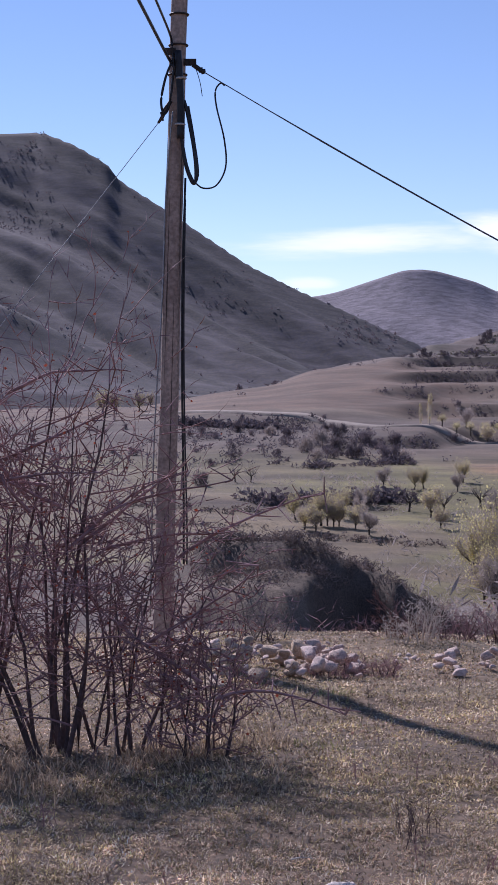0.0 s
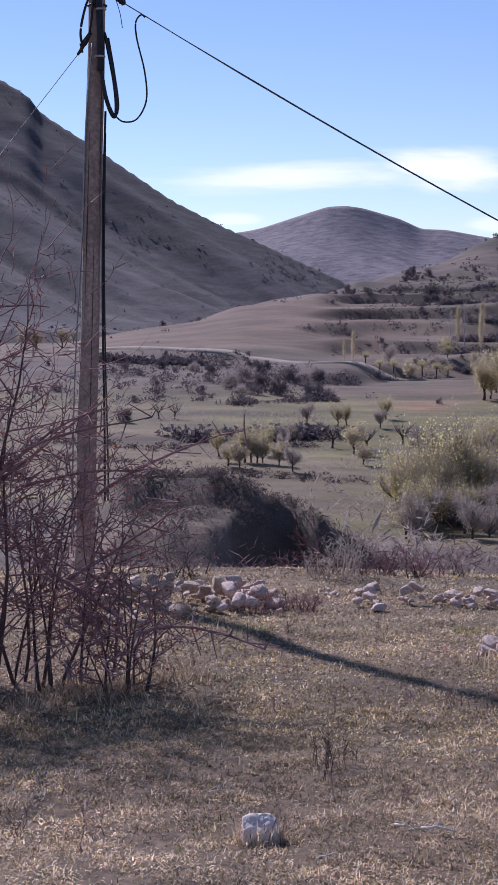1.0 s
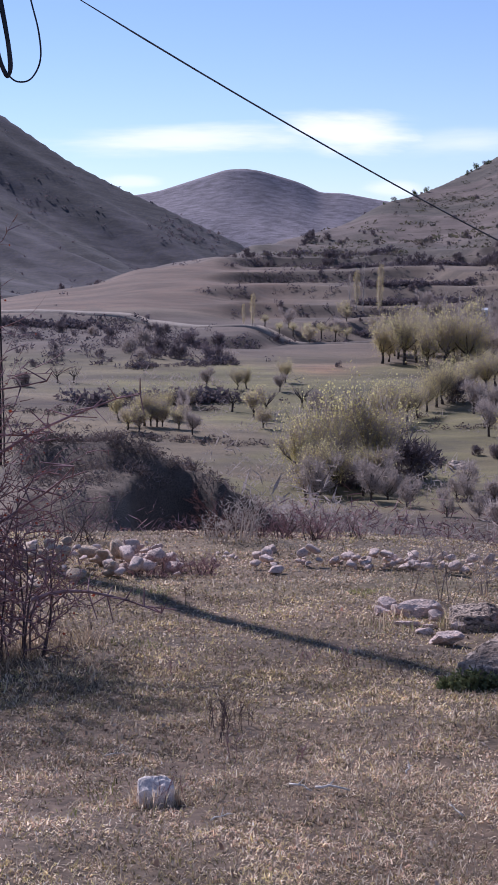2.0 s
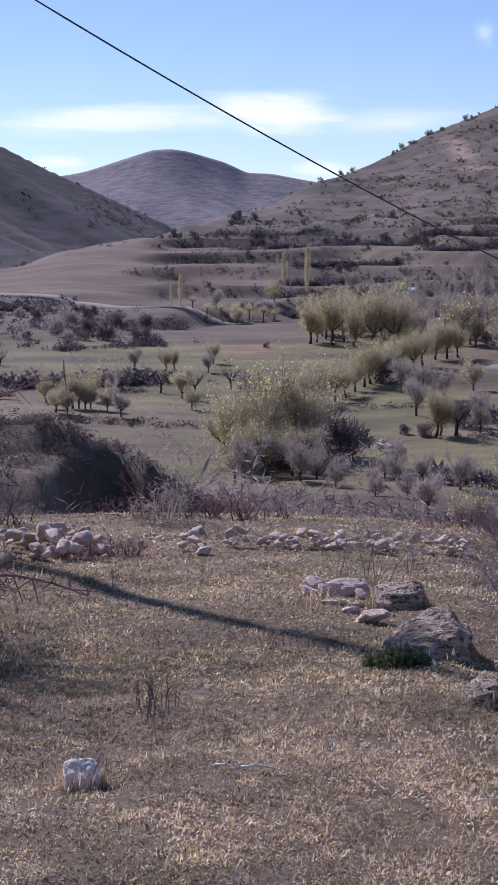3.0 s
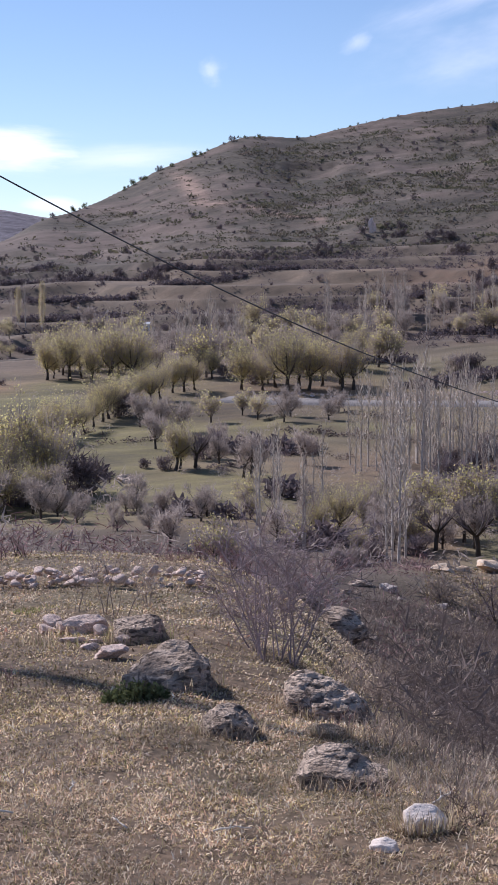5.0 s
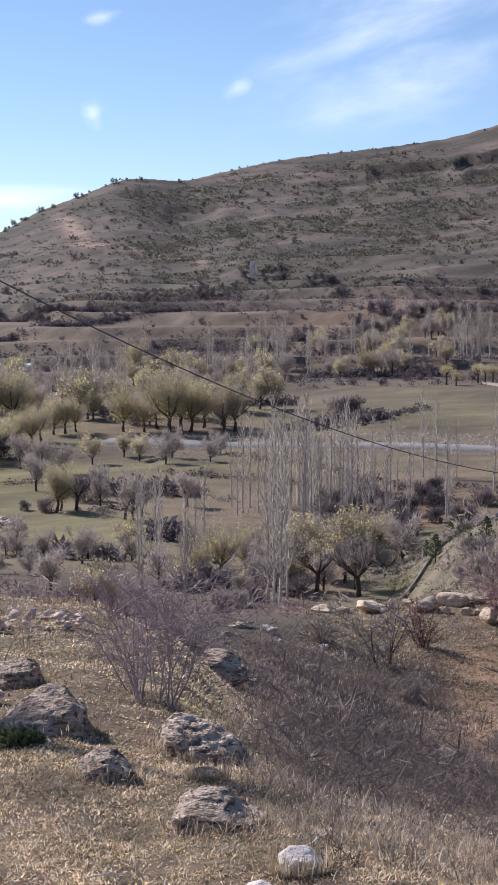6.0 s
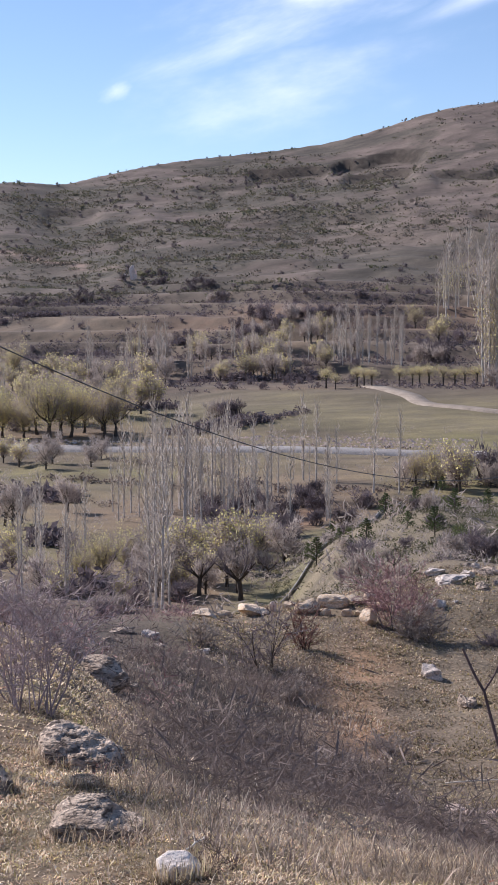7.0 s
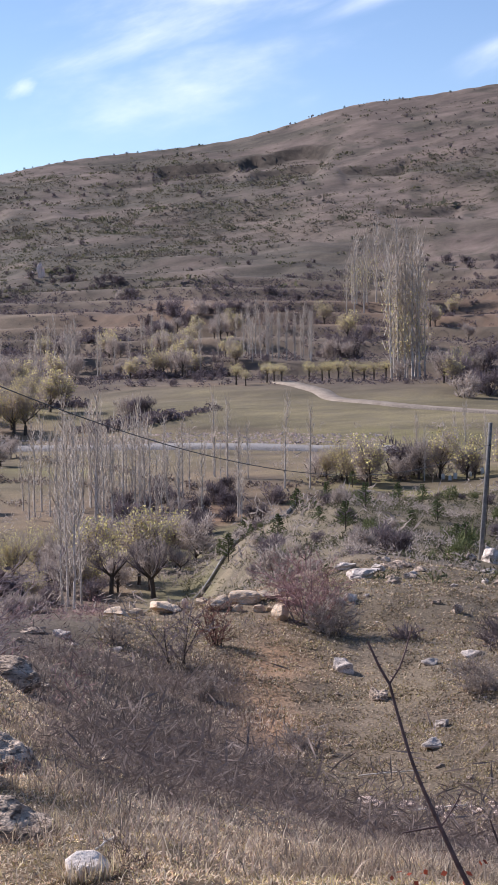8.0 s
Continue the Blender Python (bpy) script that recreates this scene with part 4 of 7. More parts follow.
SLIM += [
    (28.94, 145.0, 6.49), (29.2, 147.6, 6.87), (29.79, 154.5, 4.6), (30.11, 155.8, 4.64), (30.38, 152.7, 4.55), (30.64, 155.2, 4.62),
    (31.04, 130.6, 6.58), (31.19, 123.3, 5.07), (22.98, 140.9, 6.31), (23.19, 132.0, 6.41), (26.82, 143.7, 6.97), (31.29, 313.9, 10.7),
    (31.51, 305.6, 10.76), (31.72, 313.0, 11.37), (31.93, 304.4, 10.15), (32.14, 311.4, 10.96), (32.35, 302.8, 10.09), (32.61, 309.7, 10.9),
    (32.89, 301.1, 9.48), (33.2, 307.7, 10.26), (33.52, 313.0, 9.28), (33.73, 313.0, 9.86), (30.98, 314.3, 8.15), (32.8, 145.8, 8.97),
    (33.76, 145.3, 9.2), (23.71, 310.5, 10.93), (24.23, 309.2, 10.31), (24.96, 306.8, 10.8), (25.8, 306.0, 9.07), (28.54, 297.5, 7.72),
]
SLIM += [
    (26.43, 310.1, 8.04), (38.21, 156.1, 4.65), (39.25, 156.3, 5.24), (36.83, 161.6, 3.61),
]
TALL = [
    (36.8, 286.6, 22.83), (37.05, 287.0, 23.93), (37.32, 286.2, 24.92), (37.59, 286.2, 25.45), (37.84, 286.6, 22.83), (38.05, 287.4, 20.23),
    (37.74, 287.0, 23.93), (37.21, 287.8, 21.32), (35.14, 395.6, 14.65), (35.52, 400.9, 16.33), (35.9, 403.0, 17.16), (36.25, 403.6, 18.68),
    (36.61, 402.5, 19.38), (36.99, 401.4, 20.07), (37.32, 399.8, 19.25), (37.72, 397.2, 16.18),
]
POLLARDS = [
    (30.98, 273.0, 3.44), (31.34, 269.4, 3.6), (32.14, 276.4, 3.48), (32.42, 273.8, 3.65), (32.7, 273.8, 3.45), (33.73, 283.5, 3.78),
    (34.22, 283.5, 3.99), (34.47, 283.1, 3.78), (34.83, 283.1, 3.78), (35.36, 283.9, 4.21), (35.78, 283.9, 4.21), (36.16, 284.2, 3.79),
    (36.59, 284.6, 4.01), (7.2, 289.5, 2.79), (7.73, 288.3, 2.99), (8.25, 290.7, 3.02), (8.78, 291.8, 3.03), (9.31, 291.0, 3.02),
    (9.84, 289.8, 3.01), (10.26, 289.1, 3.0),
]
PINES = [
    (35.18, 69.3, 1.61), (34.14, 79.7, 1.25), (37.65, 78.2, 1.46), (38.59, 83.9, 1.19), (30.7, 88.3, 1.82), (30.36, 99.6, 1.49),
    (34.4, 137.7, 2.06), (39.71, 56.0, 1.15), (35.36, 145.3, 1.95), (31.56, 87.2, 0.98),
]
BARE = [
    (7.27, 174.5, 3.12), (5.99, 176.0, 2.75), (8.65, 181.3, 2.83), (4.62, 57.4, 0.75), (-0.55, 202.0, 2.85), (0.04, 202.5, 2.63),
    (17.12, 139.3, 3.9), (19.58, 134.3, 3.01), (18.94, 132.2, 2.71), (15.96, 181.3, 2.02), (26.23, 88.8, 2.51), (27.84, 87.4, 2.96),
    (27.29, 93.2, 2.8), (28.79, 95.8, 2.16), (29.84, 107.1, 2.01), (33.74, 52.0, 0.78),
]
THICKET = [
    (9.24, 119.6, 3.58), (10.71, 117.6, 3.08), (12.29, 116.4, 2.18), (12.63, 126.5, 4.26), (14.27, 185.5, 3.8), (9.1, 182.0, 2.71),
    (16.05, 138.9, 2.07), (15.2, 140.6, 1.57), (23.32, 83.4, 1.57), (23.97, 85.5, 1.61), (22.68, 82.2, 1.24), (22.59, 84.1, 1.43),
    (25.59, 87.0, 1.97), (27.21, 225.4, 3.76), (26.78, 226.9, 3.54), (27.63, 226.3, 3.19), (17.47, 145.9, 3.26), (16.95, 151.1, 3.1),
    (19.36, 216.4, 3.21), (18.32, 224.1, 3.33), (34.08, 151.3, 3.38), (37.05, 153.3, 4.0), (37.78, 156.0, 3.78), (38.52, 154.8, 3.46),
    (39.78, 156.7, 3.5), (40.35, 262.7, 5.84), (39.52, 256.4, 4.75), (39.1, 276.7, 7.18), (40.14, 290.1, 6.45), (34.68, 314.7, 6.41),
]
THICKET += [
    (35.32, 314.7, 7.0), (35.94, 347.5, 5.15), (28.34, 348.0, 5.8), (29.18, 357.4, 5.96), (28.12, 345.6, 6.4), (29.71, 372.0, 4.13),
    (30.35, 374.5, 4.16), (30.98, 375.5, 4.45), (31.4, 376.0, 4.18), (28.66, 373.0, 5.53), (27.08, 437.7, 4.05), (26.66, 440.1, 3.59),
    (32.38, 138.3, 2.58), (31.74, 121.6, 2.27), (2.7, 252.8, 3.75), (3.33, 244.8, 4.09), (3.96, 237.0, 3.52), (2.48, 231.1, 2.57),
    (4.39, 263.5, 3.42), (5.24, 233.6, 3.03), (5.88, 234.2, 3.04), (5.45, 266.7, 2.97), (1.43, 266.8, 2.47), (0.8, 274.0, 2.03),
    (-0.46, 284.1, 2.11), (3.33, 267.9, 2.98), (2.06, 242.9, 2.7), (-1.85, 194.5, 2.17), (2.91, 280.4, 2.6),
]


# ---- kinds of trees ----
def tree_root(name, label, category, group):
    return tagged(new(name), label, category, group)


def leaves_on(shape, tips, rng, count, size, droop=0.0):
    for k in range(count):
        p, d = tips[k % len(tips)]
        q = p - d * rng.uniform(0, 0.9) * (size * 4) + Vector((rng.gauss(0, size), rng.gauss(0, size), rng.gauss(0, size)))
        shape.leaf(q, (d.x + rng.gauss(0, 0.7), d.y + rng.gauss(0, 0.7), d.z + rng.gauss(0, 0.6) - droop), size * rng.uniform(0.6, 1.4), rng)


def cloud(shape, rng, centre, radii, count, length, width, up=0.5):
    """Fine twigs filling a rounded lobe, pointing outwards and up."""
    centre = Vector(centre)
    for k in range(count):
        while True:
            q = Vector((rng.uniform(-1, 1), rng.uniform(-1, 1), rng.uniform(-1, 1)))
            if q.length < 1:
                break
        d = (q + Vector((rng.gauss(0, 0.45), rng.gauss(0, 0.45), up + rng.gauss(0, 0.4)))).normalized()
        p = centre + Vector((q.x * radii[0], q.y * radii[1], q.z * radii[2]))
        side = d.orthogonal().normalized()
        side.rotate(Matrix.Rotation(rng.uniform(0, 3.14), 3, d))
        l, w = length * rng.uniform(0.5, 1.3), width * rng.uniform(0.6, 1.3)
        n = len(shape.v)
        shape.v += [p - d * l * 0.5 + side * w, p - d * l * 0.5 - side * w, p + d * l * 0.5]
        shape.f.append((n, n + 1, n + 2))


def make_willow(seed, label, leaf, density, squat=1.0):
    """Pollarded willow, 3.6 m: a short forked trunk and a tall broom of shoots, thinly leaved."""
    rng = random.Random(seed)
    root = tree_root("willow_tree", label, "tree", "willows of the valley")
    trunk, twigs, leaves, tips = Shape(), Shape(), Shape(), []
    lean = rng.uniform(-0.4, 0.4)
    pts = [(lean * z * 0.6 + rng.gauss(0, 0.03), rng.gauss(0, 0.04), z) for z in (-0.3, 0.3, 0.6, 0.85)]
    trunk.tube(pts, [0.14, 0.1, 0.085, 0.095], 8)
    head = Vector(pts[-1])
    for k in range(8):
        a = 6.283 * k / 8 + rng.uniform(-0.4, 0.4)
        d = Vector((math.cos(a), math.sin(a), rng.uniform(0.5, 2.6))).normalized()
        reach = rng.uniform(0.45, 1.2)
        knee = head + d * reach
        trunk.tube([head, head + d * reach * 0.5 + Vector((rng.gauss(0, 0.05), rng.gauss(0, 0.05), -0.05)), knee], [0.05, 0.036, 0.024], 5)
        for m in range(9):
            way = Vector((d.x + rng.gauss(0, 0.4), d.y + rng.gauss(0, 0.4), d.z + rng.uniform(0.2, 1.4)))
            grow(twigs, tips, rng, head + d * reach * rng.uniform(0.35, 1.0), way, rng.uniform(0.6, 1.0) * (1.9 if rng.random() < 0.35 else 1.25), 0.02, 0, [(7, 0.4, 32, 0.08, 0.14, 0.05), (0, 0, 0, 0.06, 0.12, 0)])
        lobe = rng.uniform(0.45, 0.75)
        cloud(twigs, rng, knee + Vector((d.x * 0.2, d.y * 0.2, 0.4)), (lobe, lobe, 0.85), 75, 0.45, 0.01, 1.4)
        cloud(twigs, rng, knee + Vector((d.x * 0.3, d.y * 0.3, -0.35)), (0.45, 0.45, 0.4), 14, 0.4, 0.01, 0.5)
    for k in range(density):
        p, d = tips[rng.randrange(len(tips))]
        q = p - d * rng.uniform(0, 1.0) + Vector((rng.gauss(0, 0.12), rng.gauss(0, 0.12), rng.gauss(0, 0.14)))
        leaves.leaf(q, (rng.gauss(0, 0.8), rng.gauss(0, 0.8), rng.gauss(0.2, 0.7)), rng.uniform(0.04, 0.09), rng)
    child("trunk", trunk.mesh("trunk", BARK), root)
    child("crown", twigs.mesh("crown", TWIG_GREY), root)
    child("foliage", leaves.mesh("foliage", leaf, False), root)
    return root


def make_pollard(seed):
    """Young pollard, 3 m: a bare dark stem under a round cropped head."""
    rng = random.Random(seed)
    root = tree_root("pollard_tree", "pollard tree with dark bare stem and cropped round head", "tree", "rows of pollards")
    trunk, twigs, leaves = Shape(), Shape(), Shape()
    trunk.tube([(0, 0, -0.2), (0.04, 0, 0.6), (0.02, 0.03, 1.2), (0.06, 0, 1.6)], [0.15, 0.12, 0.105, 0.13], 8)
    for k in range(7):
        a = 6.283 * k / 7 + rng.uniform(-0.4, 0.4)
        tip = Vector((math.cos(a) * 0.5, math.sin(a) * 0.5, rng.uniform(1.9, 2.4)))
        trunk.tube([(0.06, 0, 1.5), tip], [0.06, 0.025], 5)
        cloud(twigs, rng, tip, (0.5, 0.5, 0.5), 60, 0.4, 0.012, 0.9)
        for m in range(130):
            leaves.leaf(tip + Vector((rng.gauss(0, 0.34), rng.gauss(0, 0.34), rng.gauss(-0.05, 0.34))), (rng.gauss(0, 1), rng.gauss(0, 1), rng.gauss(0, 1)), rng.uniform(0.05, 0.11), rng)
    child("trunk", trunk.mesh("trunk", BARK), root)
    child("crown", twigs.mesh("crown", TWIG_GREY), root)
    child("foliage", leaves.mesh("foliage", LEAF_OLIVE, False), root)
    return root


def make_poplar(seed, label, leafy, group, leaf=None, branches=15, spread_out=1.0):
    """Slim upright poplar, 10 m."""
    rng = random.Random(seed)
    root = tree_root("poplar_tree", label, "tree", group)
    trunk, twigs, tips = Shape(), Shape(), []
    bend = rng.gauss(0, 0.35)
    pts = [(bend * (z / 10) ** 2 + rng.gauss(0, 0.03), rng.gauss(0, 0.06) * z / 5, z) for z in (-0.3, 0.5, 2, 4, 6, 8, 9.8)]
    trunk.tube(pts, [0.12, 0.1, 0.088, 0.072, 0.055, 0.036, 0.015], 6)
    for k in range(12):
        z = 1.7 + 7.6 * k / 11
        q = Vector((bend * (z / 10) ** 2, 0, z))
        wide = (0.28 + 0.5 * math.sin(math.pi * min(1.0, (z - 1.0) / 9.2)) ** 0.8) * spread_out
        cloud(twigs, rng, q, (wide, wide, 0.75), int(branches * (0.35 + 1.1 * k / 11)), 0.85, 0.026, 1.5)
        for m in range(3):
            a = rng.uniform(0, 6.283)
            twigs.tube([q, q + Vector((math.cos(a) * wide * 0.6, math.sin(a) * wide * 0.6, 0.7)), q + Vector((math.cos(a) * wide, math.sin(a) * wide, 1.5))], [0.03, 0.022, 0.008], 3)
    if leafy:
        tips = [(v, Vector((0, 0, 1))) for v in twigs.v[2::3]]
    child("trunk", trunk.mesh("trunk", POPLAR_BARK), root)
    child("crown", twigs.mesh("crown", TWIG_PALE), root)
    if leafy:
        leaves = Shape()
        leaves_on(leaves, tips, rng, leafy, 0.13)
        child("foliage", leaves.mesh("foliage", leaf, False), root)
    return root


def make_bare_tree(seed, label):
    """Old orchard tree without leaves, 3 m."""
    rng = random.Random(seed)
    root = tree_root("orchard_tree", label, "tree", "bare orchard trees")
    trunk, twigs, tips = Shape(), Shape(), []
    trunk.tube([(0, 0, -0.2), (0.03, 0, 0.4), (0.1, 0.03, 0.95)], [0.14, 0.1, 0.11], 7)
    for k in range(6):
        a = 6.283 * k / 6 + rng.uniform(-0.4, 0.4)
        d = Vector((math.cos(a), math.sin(a), rng.uniform(0.6, 1.3)))
        trunk.tube([(0.1, 0.03, 0.9), Vector((0.1, 0.03, 0.9)) + d * 0.35, Vector((0.1, 0.03, 0.95)) + d * 0.7], [0.06, 0.045, 0.03], 5)
        for m in range(3):
            grow(twigs, tips, rng, Vector((0.1, 0.03, 0.9)) + d * rng.uniform(0.3, 0.7), (d.x + rng.gauss(0, 0.4), d.y + rng.gauss(0, 0.4), d.z + 0.2), rng.uniform(0.8, 1.2), 0.03, 0,
                 [(4, 0.55, 38, 0.06, 0.16, 0.2), (3, 0.5, 35, 0.04, 0.2, 0.2), (0, 0, 0, 0, 0.15, 0)])
    child("trunk", trunk.mesh("trunk", BARK), root)
    child("crown", twigs.mesh("crown", TWIG_DARK), root)
    return root


def make_thicket(seed, label, material, group="bare valley bushes", share=1.0):
    """Rounded bare bush of many stems, 2 m."""
    rng = random.Random(seed)
    root = tree_root("thicket_bush", label, "bush", group)
    stems, twigs = Shape(), Shape()
    for k in range(6 if share > 0.5 else 3):
        a = 6.283 * k / 6 + rng.uniform(-0.4, 0.4)
        o = rng.uniform(0.05, 0.3)
        p = Vector((math.cos(a) * o, math.sin(a) * o, -0.1))
        d = Vector((math.cos(a) * rng.uniform(0.1, 0.7), math.sin(a) * rng.uniform(0.1, 0.7), 1)).normalized()
        stems.tube([p, p + d * 0.6, p + d * 1.2], [0.03, 0.022, 0.01], 4 if share > 0.5 else 3)
    for k in range(7):
        a, o = rng.uniform(0, 6.283), rng.uniform(0.15, 0.75)
        z = rng.uniform(0.55, 1.3)
        cloud(twigs, rng, (math.cos(a) * o, math.sin(a) * o, z), (rng.uniform(0.35, 0.6), rng.uniform(0.35, 0.6), rng.uniform(0.4, 0.65)), int(95 * share), 0.44, 0.028 / share ** 0.5)
    cloud(twigs, rng, (0, 0, 0.35), (0.8, 0.8, 0.4), int(120 * share), 0.45, 0.03 / share ** 0.5, 0.8)
    child("bole", stems.mesh("bole", BARK), root)
    child("crown", twigs.mesh("crown", material, False), root)
    return root


def make_grey_tree(seed, label, leaf=None):
    """Spreading valley tree that has lost its leaves, 5 m."""
    rng = random.Random(seed)
    root = tree_root("valley_tree", label, "tree", "grey valley trees")
    trunk, twigs = Shape(), Shape()
    trunk.tube([(0, 0, -0.2), (0.05, 0, 0.7), (0.1, 0.05, 1.6), (0.05, 0, 2.8)], [0.15, 0.12, 0.1, 0.05], 7)
    foliage = Shape()
    for k in range(11):
        a = 6.283 * k / 11 + rng.uniform(-0.4, 0.4)
        z = rng.uniform(0.7, 1.8)
        tip = Vector((math.cos(a) * rng.uniform(0.6, 1.5), math.sin(a) * rng.uniform(0.6, 1.5), z + rng.uniform(0.8, 2.3)))
        trunk.tube([(0.08, 0, z), Vector((0.08, 0, z)).lerp(tip, 0.5) + Vector((0, 0, -0.1)), tip], [0.05, 0.035, 0.015], 4)
        cloud(twigs, rng, tip, (0.65, 0.65, 0.75), 70, 0.8, 0.03)
        cloud(twigs, rng, Vector((0.08, 0, z)).lerp(tip, 0.6), (0.65, 0.65, 0.6), 30, 0.75, 0.03)
        if leaf:
            for m in range(60):
                foliage.leaf(tip + Vector((rng.gauss(0, 0.4), rng.gauss(0, 0.4), rng.gauss(0, 0.45))), (rng.gauss(0, 1), rng.gauss(0, 1), rng.gauss(0, 1)), rng.uniform(0.12, 0.24), rng)
    child("trunk", trunk.mesh("trunk", BARK), root)
    child("crown", twigs.mesh("crown", TWIG_GREY, False), root)
    if leaf:
        child("foliage", foliage.mesh("foliage", leaf, False), root)
    return root


def make_pine(seed):
    """Young pine, 2 m."""
    rng = random.Random(seed)
    root = tree_root("young_pine", "young dark green pine planted on the slope", "tree", "young pines")
    trunk, needles = Shape(), Shape()
    trunk.tube([(0, 0, -0.1), (0.02, 0, 0.8), (0, 0.01, 1.95)], [0.045, 0.03, 0.008], 6)
    for k in range(11):
        z = 0.35 + 1.5 * k / 11
        for m in range(6):
            a = rng.uniform(0, 6.283)
            reach = (2.05 - z) * 0.42 * rng.uniform(0.7, 1.15)
            tip = Vector((math.cos(a) * reach, math.sin(a) * reach, z + reach * 0.45))
            trunk.tube([(0, 0, z), tip], [0.012, 0.004], 3)
            for q in range(20):
                u = rng.uniform(0.25, 1)
                needles.leaf(Vector((0, 0, z)).lerp(tip, u), (math.cos(a) + rng.gauss(0, 0.7), math.sin(a) + rng.gauss(0, 0.7), 0.6 + rng.gauss(0, 0.5)), rng.uniform(0.06, 0.1), rng)
    child("trunk", trunk.mesh("trunk", BARK), root)
    child("foliage", needles.mesh("foliage", NEEDLES, False), root)
    return root


def plant(rows, kinds, natural, seed, sink=0.1, squash=0.12):
    """Stands copies of the kinds at the rows, each turned and sized on its own."""
    rng = random.Random(seed)
    for k, (bearing, distance, tall) in enumerate(rows):
        kind = kinds[k % len(kinds)]
        x, y = spot(bearing, distance)
        s = tall / natural * rng.uniform(0.85, 1.2)
        place(kind, x, y, rng.uniform(0, 360), s, sink * s)


def joined(name, label, kinds, rows):
    """Many far bushes as one stretch of growth."""
    verts, faces, base = [], [], 0
    for k, (x, y, turn, size) in enumerate(rows):
        z = height(x, y) - 0.15
        for o in kinds[k % len(kinds)].children:
            m = pose(x, y, z, 0, 0, turn) @ Matrix.Scale(size, 4)
            co = np.empty(len(o.data.vertices) * 3)
            o.data.vertices.foreach_get("co", co)
            co = co.reshape(-1, 3) @ np.array(m.to_3x3()).T + np.array(m.translation)
            verts.append(co)
            faces += [tuple(base + i for i in p.vertices) for p in o.data.polygons]
            base += len(co)
    me = mesh_of(name, np.concatenate(verts).tolist(), faces, TWIG_DARK, False)
    return tagged(new(name, me), label, "bushes", kind="stuff")


def drop(kinds):
    """The patterns themselves are not part of the place."""
    for kind in kinds:
        for o in (*kind.children_recursive, kind):
            bpy.data.objects.remove(o)


willows = [make_willow(k, "pollard willow with thinning olive-yellow autumn leaves", LEAF_OLIVE, n) for k, n in ((1, 3600), (2, 2600), (3, 3200))]
plant(WILLOWS, willows, 3.5, 1)
pollards = [make_pollard(k) for k in (5, 6)]
plant(POLLARDS, pollards, 3.0, 2)
gold = [make_willow(k, "rounded tree with yellow autumn leaves in the valley", LEAF_YELLOW, 2200) for k in (11, 12)]
plant(YELLOW, gold, 3.5, 3)
column = [make_poplar(k, "narrow poplar with bright yellow autumn leaves", 1600, "yellow poplars", LEAF_YELLOW, 60) for k in (21, 22)]
plant(COLUMN, column, 10, 4)
slim = [make_poplar(k, "slender bare poplar with pale trunk", 0, "bare poplars", None, 11, 0.85) for k in (31, 32, 33)]
plant(SLIM, slim, 10, 5)
tall = [make_poplar(k, "tall poplar with some pale yellow leaves", 110, "tall poplars by the meadow", LEAF_OLIVE, 9, 1.1) for k in (41, 42)]
plant(TALL, tall, 10, 6)
bare = [make_bare_tree(k, "old bare fruit tree with dark crooked trunk") for k in (51, 52)]
plant(BARE, bare, 2.4, 7)
thick = [make_thicket(k, "dense leafless grey-purple thicket bush", TWIG_DARK) for k in (61, 62)] + [make_thicket(63, "dense leafless pale grey thicket bush", TWIG_GREY)]
plant(THICKET, thick, 2.0, 8)
pines = [make_pine(k) for k in (71, 72)]
plant(PINES, pines, 2.0, 9)

grey = [make_grey_tree(k, "spreading grey leafless tree on the valley floor") for k in (81, 82)] + [make_grey_tree(83, "grey tree with thin olive leaves on the valley floor", LEAF_OLIVE)]
rng = random.Random(88)
# sector: bearings, distances, count, height
for b0, b1, d0, d1, count, low, high in ((8.8, 12.0, 108, 118, 7, 3.0, 4.5), (12.5, 16, 98, 122, 9, 1.8, 3.6), (16, 24, 82, 112, 14, 1.8, 3.4), (24, 29.5, 84, 125, 26, 2.2, 4.5), (15, 19, 145, 190, 7, 3, 5), (18, 23.5, 165, 190, 5, 3, 5), (4, 8.5, 150, 200, 8, 2.5, 4), (12, 19, 222, 275, 24, 5, 8), (19, 25, 213, 300, 30, 4, 7), (24, 31, 285, 350, 34, 4, 7), (8, 24, 275, 340, 22, 3, 5.5), (31, 41, 295, 380, 12, 4, 7), (34, 42, 145, 165, 14, 3, 5.5), (17, 22, 125, 150, 3, 3, 5), (0.5, 4, 145, 158, 6, 2.5, 4), (37, 43, 262, 300, 9, 4, 7)):
    for k in range(count):
        place(grey[rng.randrange(3)], *spot(rng.uniform(b0, b1), rng.uniform(d0, d1)), rng.uniform(0, 360), rng.uniform(low, high) / 4.6, 0.2)
for b0, b1, d0, d1, count, low, high in ((23.2, 28.8, 118, 146, 24, 5.0, 10.5), (27.5, 31.5, 120, 155, 9, 5, 9), (16.5, 19, 225, 245, 8, 8, 11), (22, 31, 295, 330, 22, 7, 11), (18.5, 22, 85, 110, 9, 4, 7), (31, 34, 298, 320, 10, 8, 11), (12.5, 16, 235, 290, 9, 6, 9), (36.5, 42, 150, 170, 8, 5, 7), (35.2, 38, 388, 405, 9, 14, 19), (36.6, 38.1, 282, 291, 3, 15, 22)):
    for k in range(count):
        place((tall if low > 12 else slim)[rng.randrange(2)], *spot(rng.uniform(b0, b1), rng.uniform(d0, d1)), rng.uniform(0, 360), rng.uniform(low, high) / 10, 0.2)
